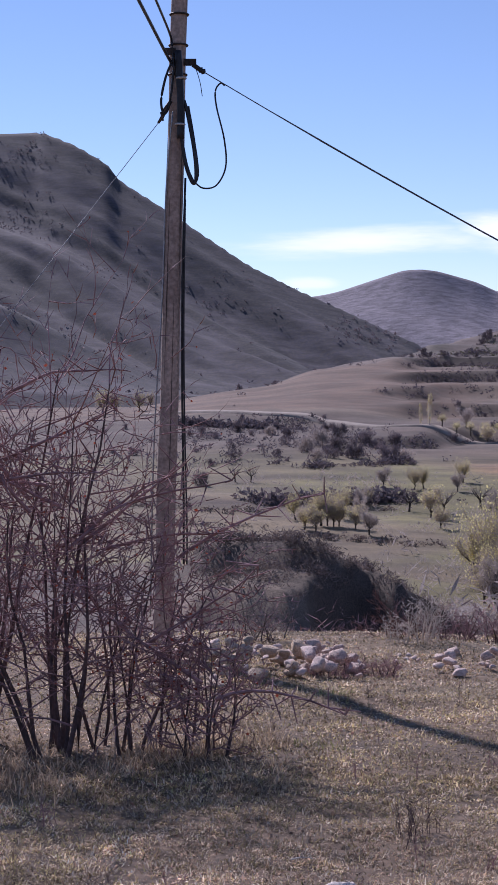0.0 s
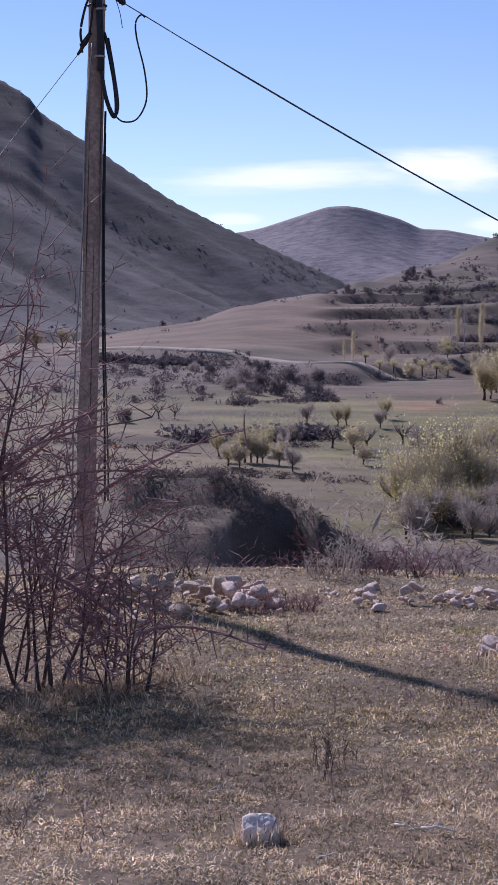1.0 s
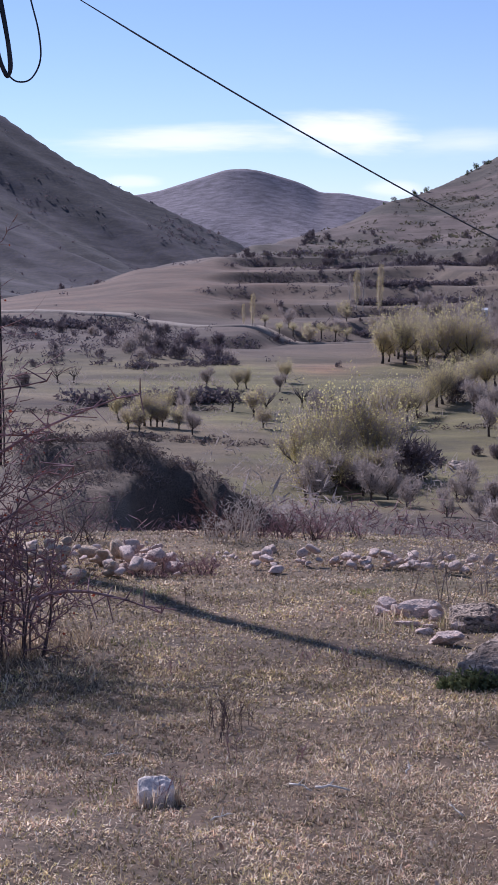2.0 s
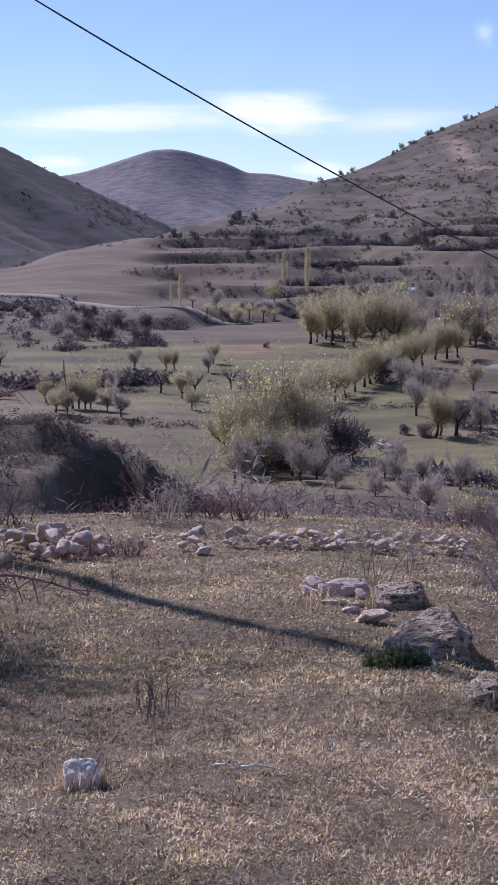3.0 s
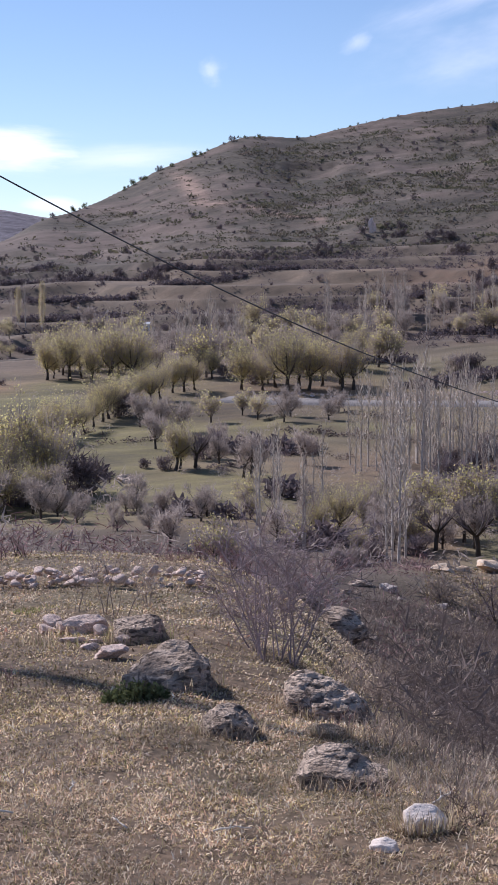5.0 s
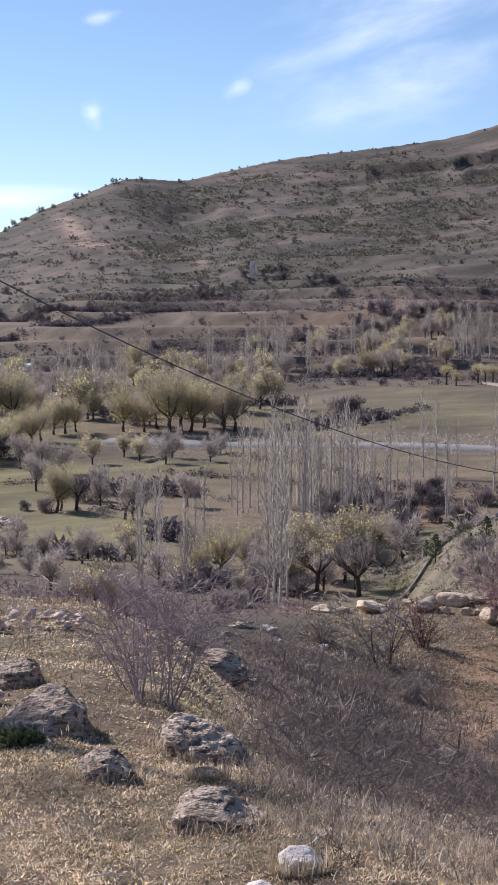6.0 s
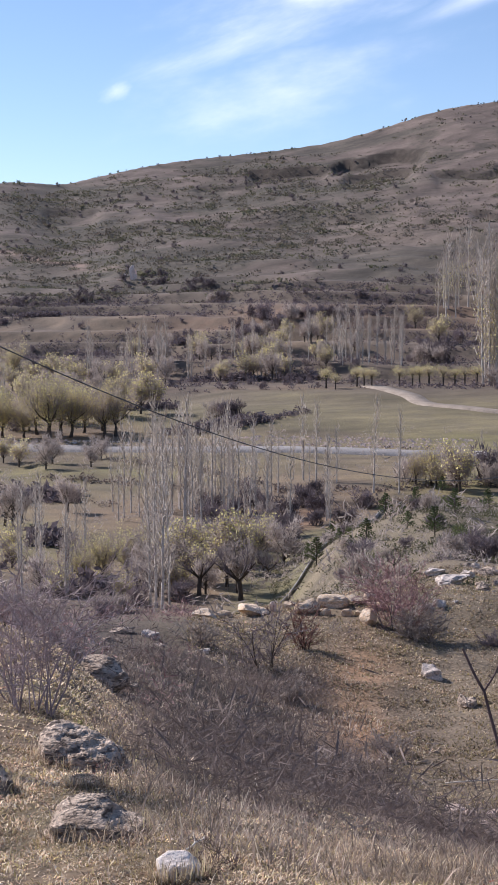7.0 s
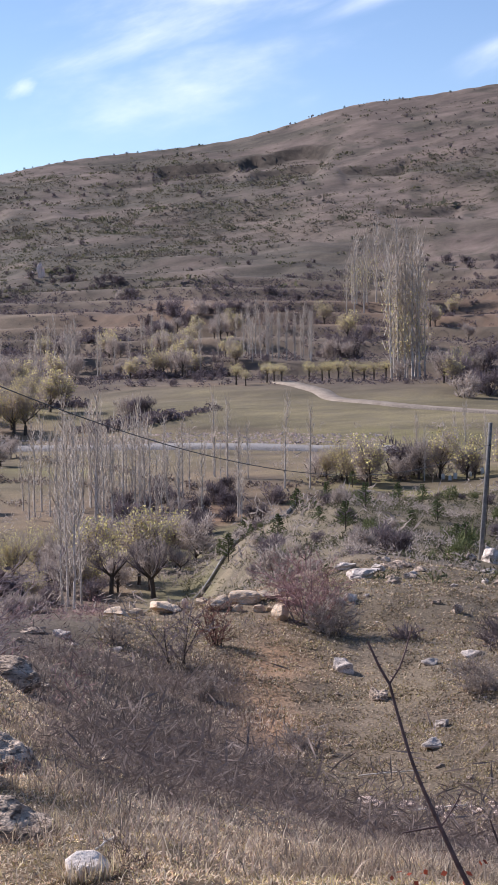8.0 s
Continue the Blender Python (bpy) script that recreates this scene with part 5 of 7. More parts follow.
# bushes along the terrace banks and field edges
far_thick = [make_thicket(k, "dense leafless grey-purple thicket bush", TWIG_DARK, share=0.38) for k in (64, 65)] + [make_thicket(66, "dense leafless pale grey thicket bush", TWIG_GREY, share=0.38)]
rng = random.Random(77)
rs = np.random.RandomState(77)
bb, dd = rs.uniform(-10, 44, 6000), rs.uniform(225, 470, 6000)
xx, yy = dd * np.sin(np.radians(bb)), dd * np.cos(np.radians(bb))
bank = land(xx * 1.012, yy * 1.012) - land(xx, yy)
wild = rough(xx, yy, 40, 4, 211)
good = ((bank > 0.45) | (wild > 0.25) | (rs.uniform(0, 1, 6000) < 0.06)) & ~((bb > 24) & (dd > 205) & (dd < 268)) & ~((bb < 7) & (dd > 300) & (rs.uniform(0, 1, 6000) < 0.85))
joined("terrace_bushes", "leafless grey-purple bushes along terrace banks", far_thick, [(float(xx[k]), float(yy[k]), rng.uniform(0, 360), rng.uniform(0.4, 1.2)) for k in np.flatnonzero(good)[:300]])
# small trees and junipers along the skyline and on the hill
junipers = [make_thicket(k, "small dark green juniper on the open hill", JUNIPER, "hill junipers", 0.4) for k in (91, 92)]
rng = random.Random(99)
sky_trees = [(13.1, 3), (12.7, 3), (11.9, 2.6), (14.9, 3.6), (15.3, 2.6), (15.9, 3), (17.2, 3.6), (17.45, 2.6), (18.6, 3.4), (19.6, 2.8)]
sky_trees += [(rng.uniform(11.5, 19.5), rng.uniform(1.0, 2.4)) for k in range(18)] + [(rng.uniform(20.5, 41.5), rng.uniform(0.8, 1.8)) for k in range(40)]
for k, (bearing, tall_m) in enumerate(sky_trees):
    top = float(np.interp(bearing, [0, 7, 11.6, 15, 19, 25, 41], [460, 500, 600, 680, 720, 780, 850])) - rng.choice((1, 2, 3, 6))
    x, y = spot(bearing, top)
    place((junipers + far_thick[:1])[k % 3], x, y, bearing * 77, tall_m / 2.0, 0.15)
# bushes scattered over the hill, thicker in the hollows
rs = np.random.RandomState(98)
bb, dd = rs.uniform(8, 43, 3000), rs.uniform(430, 800, 3000)
xx, yy = dd * np.sin(np.radians(bb)), dd * np.cos(np.radians(bb))
good = rough(xx, yy, 70, 3, 301) + 0.4 * rs.normal(0, 1, 3000) > 0.55
joined("hill_bushes", "small bare bushes scattered over the hill", far_thick, [(float(xx[k]), float(yy[k]), rng.uniform(0, 360), rng.uniform(0.4, 1.3)) for k in np.flatnonzero(good)[:320]])
foot_rows = []
# purple-grey bushes at the foot of the hill: bearing, distance, count, spread in degrees and metres
for bearing, distance, count, wide, deep in ((13.5, 440, 10, 1.6, 8), (16.5, 420, 12, 1.8, 10), (19.0, 450, 9, 1.4, 8), (24.2, 490, 14, 1.2, 14), (26.5, 470, 12, 1.3, 8), (22, 455, 9, 1.4, 9), (10.4, 455, 10, 1.6, 8), (29.3, 372, 10, 1.6, 8), (33, 420, 5, 1.4, 8), (39.5, 480, 12, 1.6, 16), (7.0, 452, 9, 1.4, 7), (8.9, 520, 8, 1.0, 12)):
    for k in range(count):
        x, y = spot(rng.gauss(bearing, wide * 0.5), rng.gauss(distance, deep * 0.5))
        foot_rows.append((x, y, rng.uniform(0, 360), rng.uniform(0.8, 2.0)))
joined("foot_bushes", "purple-grey leafless bushes at the foot of the hill", far_thick, foot_rows)
# dark thicket under the poplars
for k in range(26):
    x, y = spot(rng.uniform(26.2, 31.0), rng.uniform(112, 150))
    place(thick[k % 2], x, y, rng.uniform(0, 360), rng.uniform(0.7, 1.7), 0.1)
# more young pines on the near slope
for bearing, distance, tall_m in ((32.6, 78, 1.6), (33.3, 92, 1.9), (35.9, 84, 1.7), (32.0, 79, 1.0), (38.0, 98, 1.5), (39.3, 72, 1.3), (37.1, 104, 1.6), (33.9, 108, 1.7), (31.3, 102, 1.7)):
    x, y = spot(bearing, distance)
    place(pines[int(distance) % 2], x, y, distance * 40, tall_m / 2.0, 0.1)
# low round bushes between the pines
for k in range(46):
    x, y = spot(rng.uniform(30.5, 42), rng.uniform(45, 112))
    place((thick + junipers)[k % 5], x, y, rng.uniform(0, 360), rng.uniform(0.25, 0.75), 0.06)
drop(willows + pollards + gold + column + slim + tall + bare + pines + thick + grey + junipers + far_thick)


# ---- stones ----
def rock_mesh(name, seed, material, detail=3, rough_amt=0.14, cuts=6):
    """An angular weathered stone about one metre across."""
    rng = random.Random(seed)
    bm = bmesh.new()
    bmesh.ops.create_icosphere(bm, subdivisions=detail, radius=0.5)
    planes = [(Vector((-0.25, -0.45, 0.85)).normalized(), 0.24)]
    for k in range(cuts):
        n = Vector((rng.gauss(0, 1), rng.gauss(0, 1), rng.gauss(0, 0.8))).normalized()
        planes.append((n, rng.uniform(0.2, 0.38)))
    for v in bm.verts:
        for n, d in planes:
            over = v.co.dot(n) - d
            if over > 0:
                v.co -= n * over * 0.97
        p = v.co * 2.6 + Vector((seed * 3.1, seed, 0))
        cell = noise.voronoi(p * 1.2)[0]
        v.co += v.co.normalized() * (noise.fractal(p, 0.9, 2.1, 4) * rough_amt * 0.45 + (cell[1] - cell[0] - 0.3) * rough_amt * 0.5)
    me = bpy.data.meshes.new(name)
    bm.to_mesh(me)
    bm.free()
    me.materials.append(material)
    me.polygons.foreach_set("use_smooth", [False] * len(me.polygons))
    return me


WHITE_STONE = mat("white_limestone", (0.93, 0.80, 0.69), (0.84, 0.70, 0.59), scale=5, fine=30, bump=0.4, depth=0.02, vary=0.06, spots=(0.5, 0.43, 0.37), spot_scale=11, spot_at=0.66)
BOULDER_SHAPES = [rock_mesh("boulder", 300 + k, BOULDER, 4, 0.26, 8) for k in range(4)]
GREY_STONE = mat("grey_limestone", (0.74, 0.62, 0.53), (0.50, 0.41, 0.345), scale=3.5, fine=24, bump=0.7, depth=0.04, vary=0.15, spots=(0.24, 0.20, 0.18), spot_scale=8, spot_at=0.6)
CLEARING_SHAPES = [rock_mesh("rock", 360 + k, GREY_STONE if k % 2 else BOULDER, 3, 0.26, 9) for k in range(6)]
STONE_SHAPES = [rock_mesh("stone", 320 + k, STONE, 3, 0.16, 10) for k in range(6)]
OCHRE_SHAPES = [rock_mesh("stone", 340 + k, STONE_RUST, 3, 0.18, 9) for k in range(3)]


def lay_rock(shape, label, bearing, distance, wide, tall, turn, deep=None, group="", category="rock", name="boulder", tip=0.0, sunk=0.28):
    x, y = spot(bearing, distance)
    deep = deep or wide * 0.75
    ob = tagged(new(name, shape), label, category, group)
    tall *= 0.85
    full = tall / (1 - sunk) * 1.12
    base = Matrix.Translation((x, y, height(x, y) + tall - full * 0.5))
    ob.matrix_basis = base @ pose(0, 0, 0, 0, tip, -bearing) @ Matrix.Diagonal((wide * 1.1, deep, full, 1)) @ pose(0, 0, 0, 0, 0, turn)
    return ob


# bearing, distance, width, height, tip
def boulder_mesh(seed, peak, form, material, cuts=7):
    """A weathered boulder, one metre wide and high: form 0 dome, 1 blocky; its peak lies off the middle."""
    rng = random.Random(seed)
    bm = bmesh.new()
    bmesh.ops.create_icosphere(bm, subdivisions=5, radius=0.5)
    planes = []
    for k in range(cuts):
        n = Vector((rng.gauss(0, 1), rng.gauss(0, 1), rng.gauss(0.2, 0.5))).normalized()
        planes.append((n, rng.uniform(0.26, 0.38)))
    for v in bm.verts:
        c = v.co * 2
        if form:
            c = c * (1 + 0.22 * form * (1 - max(abs(c.x), abs(c.y), abs(c.z))) * 2)
        v.co = c * 0.5
        for n, d in planes:
            over = v.co.dot(n) - d
            if over > 0:
                v.co -= n * over * 0.8
        # draw the crown sideways so that one flank is long and the other steep
        if v.co.z > 0:
            v.co.x += peak * v.co.z * 1.1
            v.co.z *= 1 - 0.45 * abs(peak) * max(0.0, -math.copysign(1, peak) * v.co.x * 2)
        p = v.co * 2.2 + Vector((seed * 3.1, seed, 0))
        cell = noise.voronoi(p * 1.6)[0]
        lift = noise.fractal(p * 1.1, 1.0, 2.1, 3) * 0.055 + noise.fractal(p * 4, 0.9, 2.2, 4) * 0.013 - 0.02 * max(0.0, 0.12 - (cell[1] - cell[0])) / 0.12
        v.co += v.co.normalized() * lift
    me = bpy.data.meshes.new("boulder")
    bm.to_mesh(me)
    bm.free()
    me.materials.append(material)
    me.polygons.foreach_set("use_smooth", [True] * len(me.polygons))
    return me


def crag_mesh(seed, crest_line, lip, material, rugged=1.0):
    """A half-sunk boulder, one metre wide and high, with a crest line, a sloping top and a steep broken front."""
    us, vs = np.meshgrid(np.linspace(-1, 1, 46), np.linspace(-1, 1, 38))
    crest_u, crest_h = [q[0] for q in crest_line], [q[1] for q in crest_line]
    top = sum(np.interp(us + d, crest_u, crest_h) for d in (-0.08, 0, 0.08)) / 3 * ramp(1 - np.abs(us), 0, 0.16)
    wave = 0.12 * lumps(us * 2.5 + seed, 0 * us, seed)
    up = ramp(vs + wave, -1, -0.72) * (lip + (1 - lip) * np.clip((vs + 0.72) / 1.0, 0, 1)) * (1 - 0.9 * ramp(vs, 0.4, 1.0))
    x = us * 0.5 * (1 - 0.14 * vs * vs)
    y = vs * 0.5 * np.sqrt(1 - 0.55 * us * us)
    z = top * up
    verts = []
    for a, b_, c in zip(x.ravel(), y.ravel(), z.ravel()):
        p = Vector((a, b_, c)) * 2.4 + Vector((seed * 3.7, seed * 1.3, 0))
        cell = noise.voronoi(p * 1.5)[0]
        split_ = max(0.0, 0.1 - (cell[1] - cell[0])) / 0.1
        push = (noise.noise_vector(p * 1.2) * 0.07 + noise.noise_vector(p * 3.1) * 0.035 + noise.noise_vector(p * 8) * 0.016) * rugged
        verts.append(Vector((a, b_, c)) + push - Vector((0, 0, 0.035 * split_ * rugged + 0.04)))
    rows, cols = us.shape
    faces = [(r_ * cols + c_, r_ * cols + c_ + 1, (r_ + 1) * cols + c_ + 1, (r_ + 1) * cols + c_) for r_ in range(rows - 1) for c_ in range(cols - 1)]
    rim = list(range(cols)) + [r_ * cols + cols - 1 for r_ in range(1, rows)] + [(rows - 1) * cols + c_ for c_ in range(cols - 2, -1, -1)] + [r_ * cols for r_ in range(rows - 2, 0, -1)]
    first = len(verts)
    verts += [Vector((verts[k].x, verts[k].y, -0.45)) for k in rim]
    m = len(rim)
    faces += [(rim[(k + 1) % m], rim[k], first + k, first + (k + 1) % m) for k in range(m)]
    faces.append(tuple(first + k for k in range(m))[::-1])
    return mesh_of("boulder", verts, faces, material)


def lay_crag(mesh, label, bearing, distance, wide, tall, deep, turn=0, group=""):
    ob = tagged(new("boulder", mesh), label, "rock", group)
    x, y = spot(bearing, distance)
    ob.matrix_basis = pose(x, y, height(x, y), 0, 0, turn - bearing) @ Matrix.Diagonal((wide, deep, tall, 1))
    return ob


# bearing, distance, width, height, lip, turn, crest line
for k, (b_, d_, w_, h_, lip_, turn_, line_) in enumerate([
        (15.53, 10.3, 0.38, 0.25, 0.68, 4, [(-1, 0.8), (-0.6, 0.95), (0.4, 1), (0.8, 0.9), (1, 0.6)]),
        (16.78, 8.5, 0.54, 0.33, 0.6, 12, [(-1, 0.3), (-0.5, 0.62), (0.05, 0.98), (0.4, 1), (0.7, 0.72), (1, 0.35)]),
        (19.22, 7.3, 0.29, 0.21, 0.58, 5, [(-1, 0.5), (-0.5, 0.9), (0, 1), (0.5, 0.85), (1, 0.4)]),
        (22.8, 8.4, 0.5, 0.36, 0.58, -6, [(-1, 0.8), (-0.65, 1), (-0.1, 0.85), (0.5, 0.62), (1, 0.2)]),
        (23.74, 6.35, 0.41, 0.21, 0.6, -8, [(-1, 0.5), (-0.7, 0.85), (-0.3, 1), (0.1, 0.95), (0.4, 0.6), (1, 0.15)]),
        (23.11, 7.4, 0.18, 0.09, 0.6, 10, [(-1, 0.7), (-0.4, 1), (0.5, 0.9), (1, 0.4)]),
        (22.78, 17.9, 0.68, 0.36, 0.6, 0, [(-1, 0.4), (-0.6, 0.6), (-0.2, 0.95), (0.2, 1), (0.7, 0.6), (1, 0.2)]),
        (23.96, 19.1, 0.26, 0.13, 0.6, 20, [(-1, 0.7), (0, 1), (1, 0.5)]),
        (21.6, 18.2, 0.3, 0.2, 0.6, 0, [(-1, 0.6), (0, 1), (1, 0.6)])]):
    lay_crag(crag_mesh(11 + k, line_, lip_, BOULDER), "grey-brown boulder with pale weathered top half sunk in dry grass", b_, d_, w_ * 1.04, h_ * 0.72, w_ * 0.95, turn_, "boulders at the slope edge")
for k, (b_, d_, w_, h_, line_) in enumerate([
        (27.04, 5.6, 0.19, 0.085, [(-1, 0.7), (-0.4, 1), (0.4, 0.95), (1, 0.5)]),
        (25.5, 5.35, 0.11, 0.045, [(-1, 0.5), (0, 1), (1, 0.6)]),
        (3.58, 5.86, 0.165, 0.115, [(-1, 0.85), (-0.5, 1), (0.5, 0.97), (1, 0.75)])]):
    lay_crag(crag_mesh(31 + k, line_, 0.6, WHITE_STONE, 0.7), "pale limestone rock lying in short dry grass", b_, d_, w_, h_, w_ * 0.8, (20, -20, 6)[k])
for k, (b_, d_, w_, h_) in enumerate([(13.41, 10.7, 0.3, 0.16), (12.18, 11.1, 0.19, 0.085), (11.99, 10.8, 0.16, 0.075), (13.04, 10.3, 0.18, 0.065), (14.48, 9.65, 0.23, 0.13), (13.64, 10.05, 0.15, 0.065), (14.95, 10.15, 0.12, 0.085), (14.04, 10.6, 0.14, 0.075), (12.7, 10.75, 0.2, 0.1), (13.9, 10.25, 0.1, 0.05)]):
    lay_rock(STONE_SHAPES[k % 6], "pale stone in a small heap beside the boulder", b_, d_, w_ * 1.08, h_ * 1.15, 60 * k, group="stone heap", name="stone", sunk=0.2)
for k, (b_, d_, w_, h_) in enumerate([(23.47, 27.1, 0.65, 0.17), (24.6, 27, 0.44, 0.17), (23.38, 25.7, 0.26, 0.12), (25.02, 26.1, 0.25, 0.11), (22.97, 25.3, 0.3, 0.11), (26.67, 27, 0.32, 0.13), (26.27, 24.1, 0.38, 0.1), (35.24, 28, 0.54, 0.33), (36.67, 25.7, 0.4, 0.31), (38.75, 22.8, 0.45, 0.22), (34.04, 29.6, 0.14, 0.1), (35.98, 39.6, 1.1, 0.4), (37.23, 42.1, 1.0, 0.4), (40.56, 51.4, 1.1, 0.6), (37.07, 37.2, 0.42, 0.28), (38.63, 28.5, 0.38, 0.22), (39.53, 33.2, 0.4, 0.31), (35.32, 42.4, 0.64, 0.3), (38.09, 41, 0.6, 0.28), (37.68, 40, 0.45, 0.2), (35.07, 25.9, 0.14, 0.1), (40.12, 28.9, 0.44, 0.2), (39.31, 50.1, 0.75, 0.4), (36.5, 41.5, 0.5, 0.3), (39.9, 50.8, 0.7, 0.4), (35.7, 38.6, 0.4, 0.2)]):
    lay_rock(CLEARING_SHAPES[(k * 5) % 6], "weathered limestone rock on the sloping clearing", b_, d_, w_, h_, 53 * k, group="rocks of the clearing", name="rock", sunk=0.25)
OCHRE_BOULDERS = [boulder_mesh(780 + k, 0.1, 0.8, STONE_RUST, 5) for k in range(3)]
for k, (b_, d_, w_, h_) in enumerate([(26.7, 32.4, 0.62, 0.32), (27.31, 32.7, 0.4, 0.2), (28.4, 33, 0.88, 0.47), (29.25, 33.2, 0.25, 0.35), (30.4, 32.5, 0.66, 0.4), (31.4, 33, 0.76, 0.33), (32.39, 33.1, 0.62, 0.28), (32.89, 31.3, 0.5, 0.4), (33.15, 32.6, 0.5, 0.26), (32.08, 32.2, 0.3, 0.2), (29.85, 33.3, 0.34, 0.22), (31.2, 32.3, 0.28, 0.18), (32.52, 32.1, 0.3, 0.22), (33.04, 33.3, 0.46, 0.24)]):
    lay_rock(STONE_SHAPES[2] if k == 3 else OCHRE_BOULDERS[k % 3] if k % 2 else OCHRE_SHAPES[k % 3], "white upright stone on the row of rocks" if k == 3 else "ochre and white limestone block in a row at the field edge", b_, d_, w_ * 0.95, h_ * 0.9, 71 * k, group="row of rocks", name="rock", sunk=0.15)

# tumbled stones of the old field wall
def wall_stone_mesh(seed, material):
    """A knocked-about block with blunted corners."""
    me = rock_mesh("wall_stone", seed, material, 2, 0.13, 6)
    me.polygons.foreach_set("use_smooth", [True] * len(me.polygons))
    return me


WALL_SHAPES = [wall_stone_mesh(800 + k, STONE) for k in range(5)]
WALL_OCHRE = [wall_stone_mesh(820 + k, STONE_RUST) for k in range(2)]
rng = random.Random(5)
for k in range(165):
    b_ = rng.uniform(-3.9, 4.2)
    d_ = rng.triangular(11.7, 14.3, 12.8) + 0.12 * max(b_, 0)
    w_ = rng.choice((0.065, 0.085, 0.1, 0.13, 0.19)) * rng.uniform(0.8, 1.25)
    lift = max(0.0, 0.3 - 0.3 * abs(d_ - 13.0)) * rng.random() * (1 if b_ < 3 else 0.4)
    shape = WALL_OCHRE[k % 2] if b_ < 2.2 and rng.random() < 0.72 else WALL_SHAPES[k % 5]
    ob = lay_rock(shape, "pinkish-white limestone piece of the tumbled wall", b_, d_, w_, w_ * rng.uniform(0.4, 0.85), rng.uniform(-70, 70), w_ * rng.uniform(0.5, 1.1), group="stones of the tumbled wall", name="wall_stone", category="stone", sunk=0.15, tip=rng.uniform(-20, 20))
    ob.matrix_basis = Matrix.Translation((0, 0, lift)) @ ob.matrix_basis
for k in range(130):
    b_ = rng.uniform(8.8, 18.0) if k % 6 else rng.uniform(5.5, 9.0)
    d_ = rng.gauss(13.5, 0.13) if b_ > 8.5 else rng.gauss(13.8, 0.3)
    w_ = rng.choice((0.045, 0.06, 0.08, 0.13)) * rng.uniform(0.8, 1.3)
    lift = max(0.0, 0.14 - 0.3 * abs(d_ - 13.5)) * rng.random()
    ob = lay_rock(WALL_SHAPES[k % 5], "pale limestone piece of the low tumbled wall", b_, d_, w_, w_ * rng.uniform(0.4, 0.85), rng.uniform(-70, 70), w_ * rng.uniform(0.5, 1.1), group="stones of the tumbled wall", name="wall_stone", category="stone", sunk=0.15, tip=rng.uniform(-20, 20))
    ob.matrix_basis = Matrix.Translation((0, 0, lift)) @ ob.matrix_basis
for k in range(46):
    b_, d_ = rng.uniform(33.5, 42.5), rng.uniform(18, 46)
    w_ = rng.choice((0.1, 0.16, 0.24, 0.36)) * d_ / 30
    lay_rock(CLEARING_SHAPES[(k * 5) % 6], "small weathered limestone rock on the clearing", b_, d_, w_, w_ * 0.55, rng.uniform(0, 360), group="rocks of the clearing", name="rock", sunk=0.25)
for k in range(24):
    b_, d_ = rng.uniform(36.2, 41.5), rng.uniform(17.3, 19.6)
    w_ = rng.uniform(0.09, 0.24)
    lay_rock(STONE_SHAPES[k % 6], "small pale stone among dry leaves", b_, d_, w_, w_ * 0.6, rng.uniform(0, 360), group="stones in the hollow", name="stone", sunk=0.2)


# ---- near shrubs ----
BARK_RED = mat("dark_thorn_bark", (0.17, 0.115, 0.105), (0.10, 0.07, 0.065), scale=4, fine=24, bump=0.4)
TWIG_MAUVE = mat("mauve_twigs", (0.47, 0.37, 0.355), (0.33, 0.255, 0.245), scale=3, fine=14, bump=0)
def make_shrub(name, label, seed, stems, tall, wide, material, bark, spec, leaf=None, leaf_count=0, thick=0.02, leaf_size=0.03, group="", tilt=0.25, low=0.35, fine=0.002):
    """A bare shrub: stems from the ground that carry a tangle of side branches."""
    rng = random.Random(seed)
    root = tagged(new(name), label, "shrub", group)
    crown, tips = Shape(), []
    for k in range(stems):
        a = rng.uniform(0, 6.283)
        o = wide * 0.35 * math.sqrt(rng.random())
        p = Vector((math.cos(a) * o, math.sin(a) * o * 0.7, -0.08))
        d = Vector((rng.gauss(0, tilt) + math.cos(a) * 0.12, rng.gauss(0, tilt) + math.sin(a) * 0.12, 1))
        stem = Shape()
        length = tall * rng.uniform(0.6, 0.85)
        pts, radii = [p], [thick * rng.uniform(0.6, 1.2)]
        d.normalize()
        for j in range(6):
            d = (d + Vector((rng.gauss(0, 0.1), rng.gauss(0, 0.1), 0.03))).normalized()
            pts.append(pts[-1] + d * length / 6)
            radii.append(radii[0] * (1 - 0.13 * (j + 1)))
        stem.tube(pts, radii, 7)
        child("stem", stem.mesh("stem", bark), root)
        for j in range(spec[0]):
            u = low + (1 - low) * (j + rng.random()) / spec[0]
            i = min(int(u * 6), 5)
            q = pts[i].lerp(pts[i + 1], u * 6 - i)
            b_ = rng.uniform(0, 6.283)
            grow(crown, tips, rng, q, (math.cos(b_) + d.x, math.sin(b_) + d.y, rng.uniform(0.1, 1.1)), tall * spec[1] * rng.uniform(0.5, 1.2), max(radii[i] * 0.45, fine * 1.5), 0, spec[2], 5, fine)
    child("crown", crown.mesh("crown", material), root)
    if leaf:
        s = Shape()
        for k in range(leaf_count):
            p, d = tips[rng.randrange(len(tips))]
            s.leaf(p + Vector((rng.gauss(0, 0.01), rng.gauss(0, 0.01), rng.gauss(0, 0.01))), (rng.gauss(0, 1), rng.gauss(0, 1), rng.gauss(-0.4, 0.6)), leaf_size * rng.uniform(0.6, 1.3), rng)
        child("foliage", s.mesh("foliage", leaf, False), root, "remaining small red leaves")
    return root


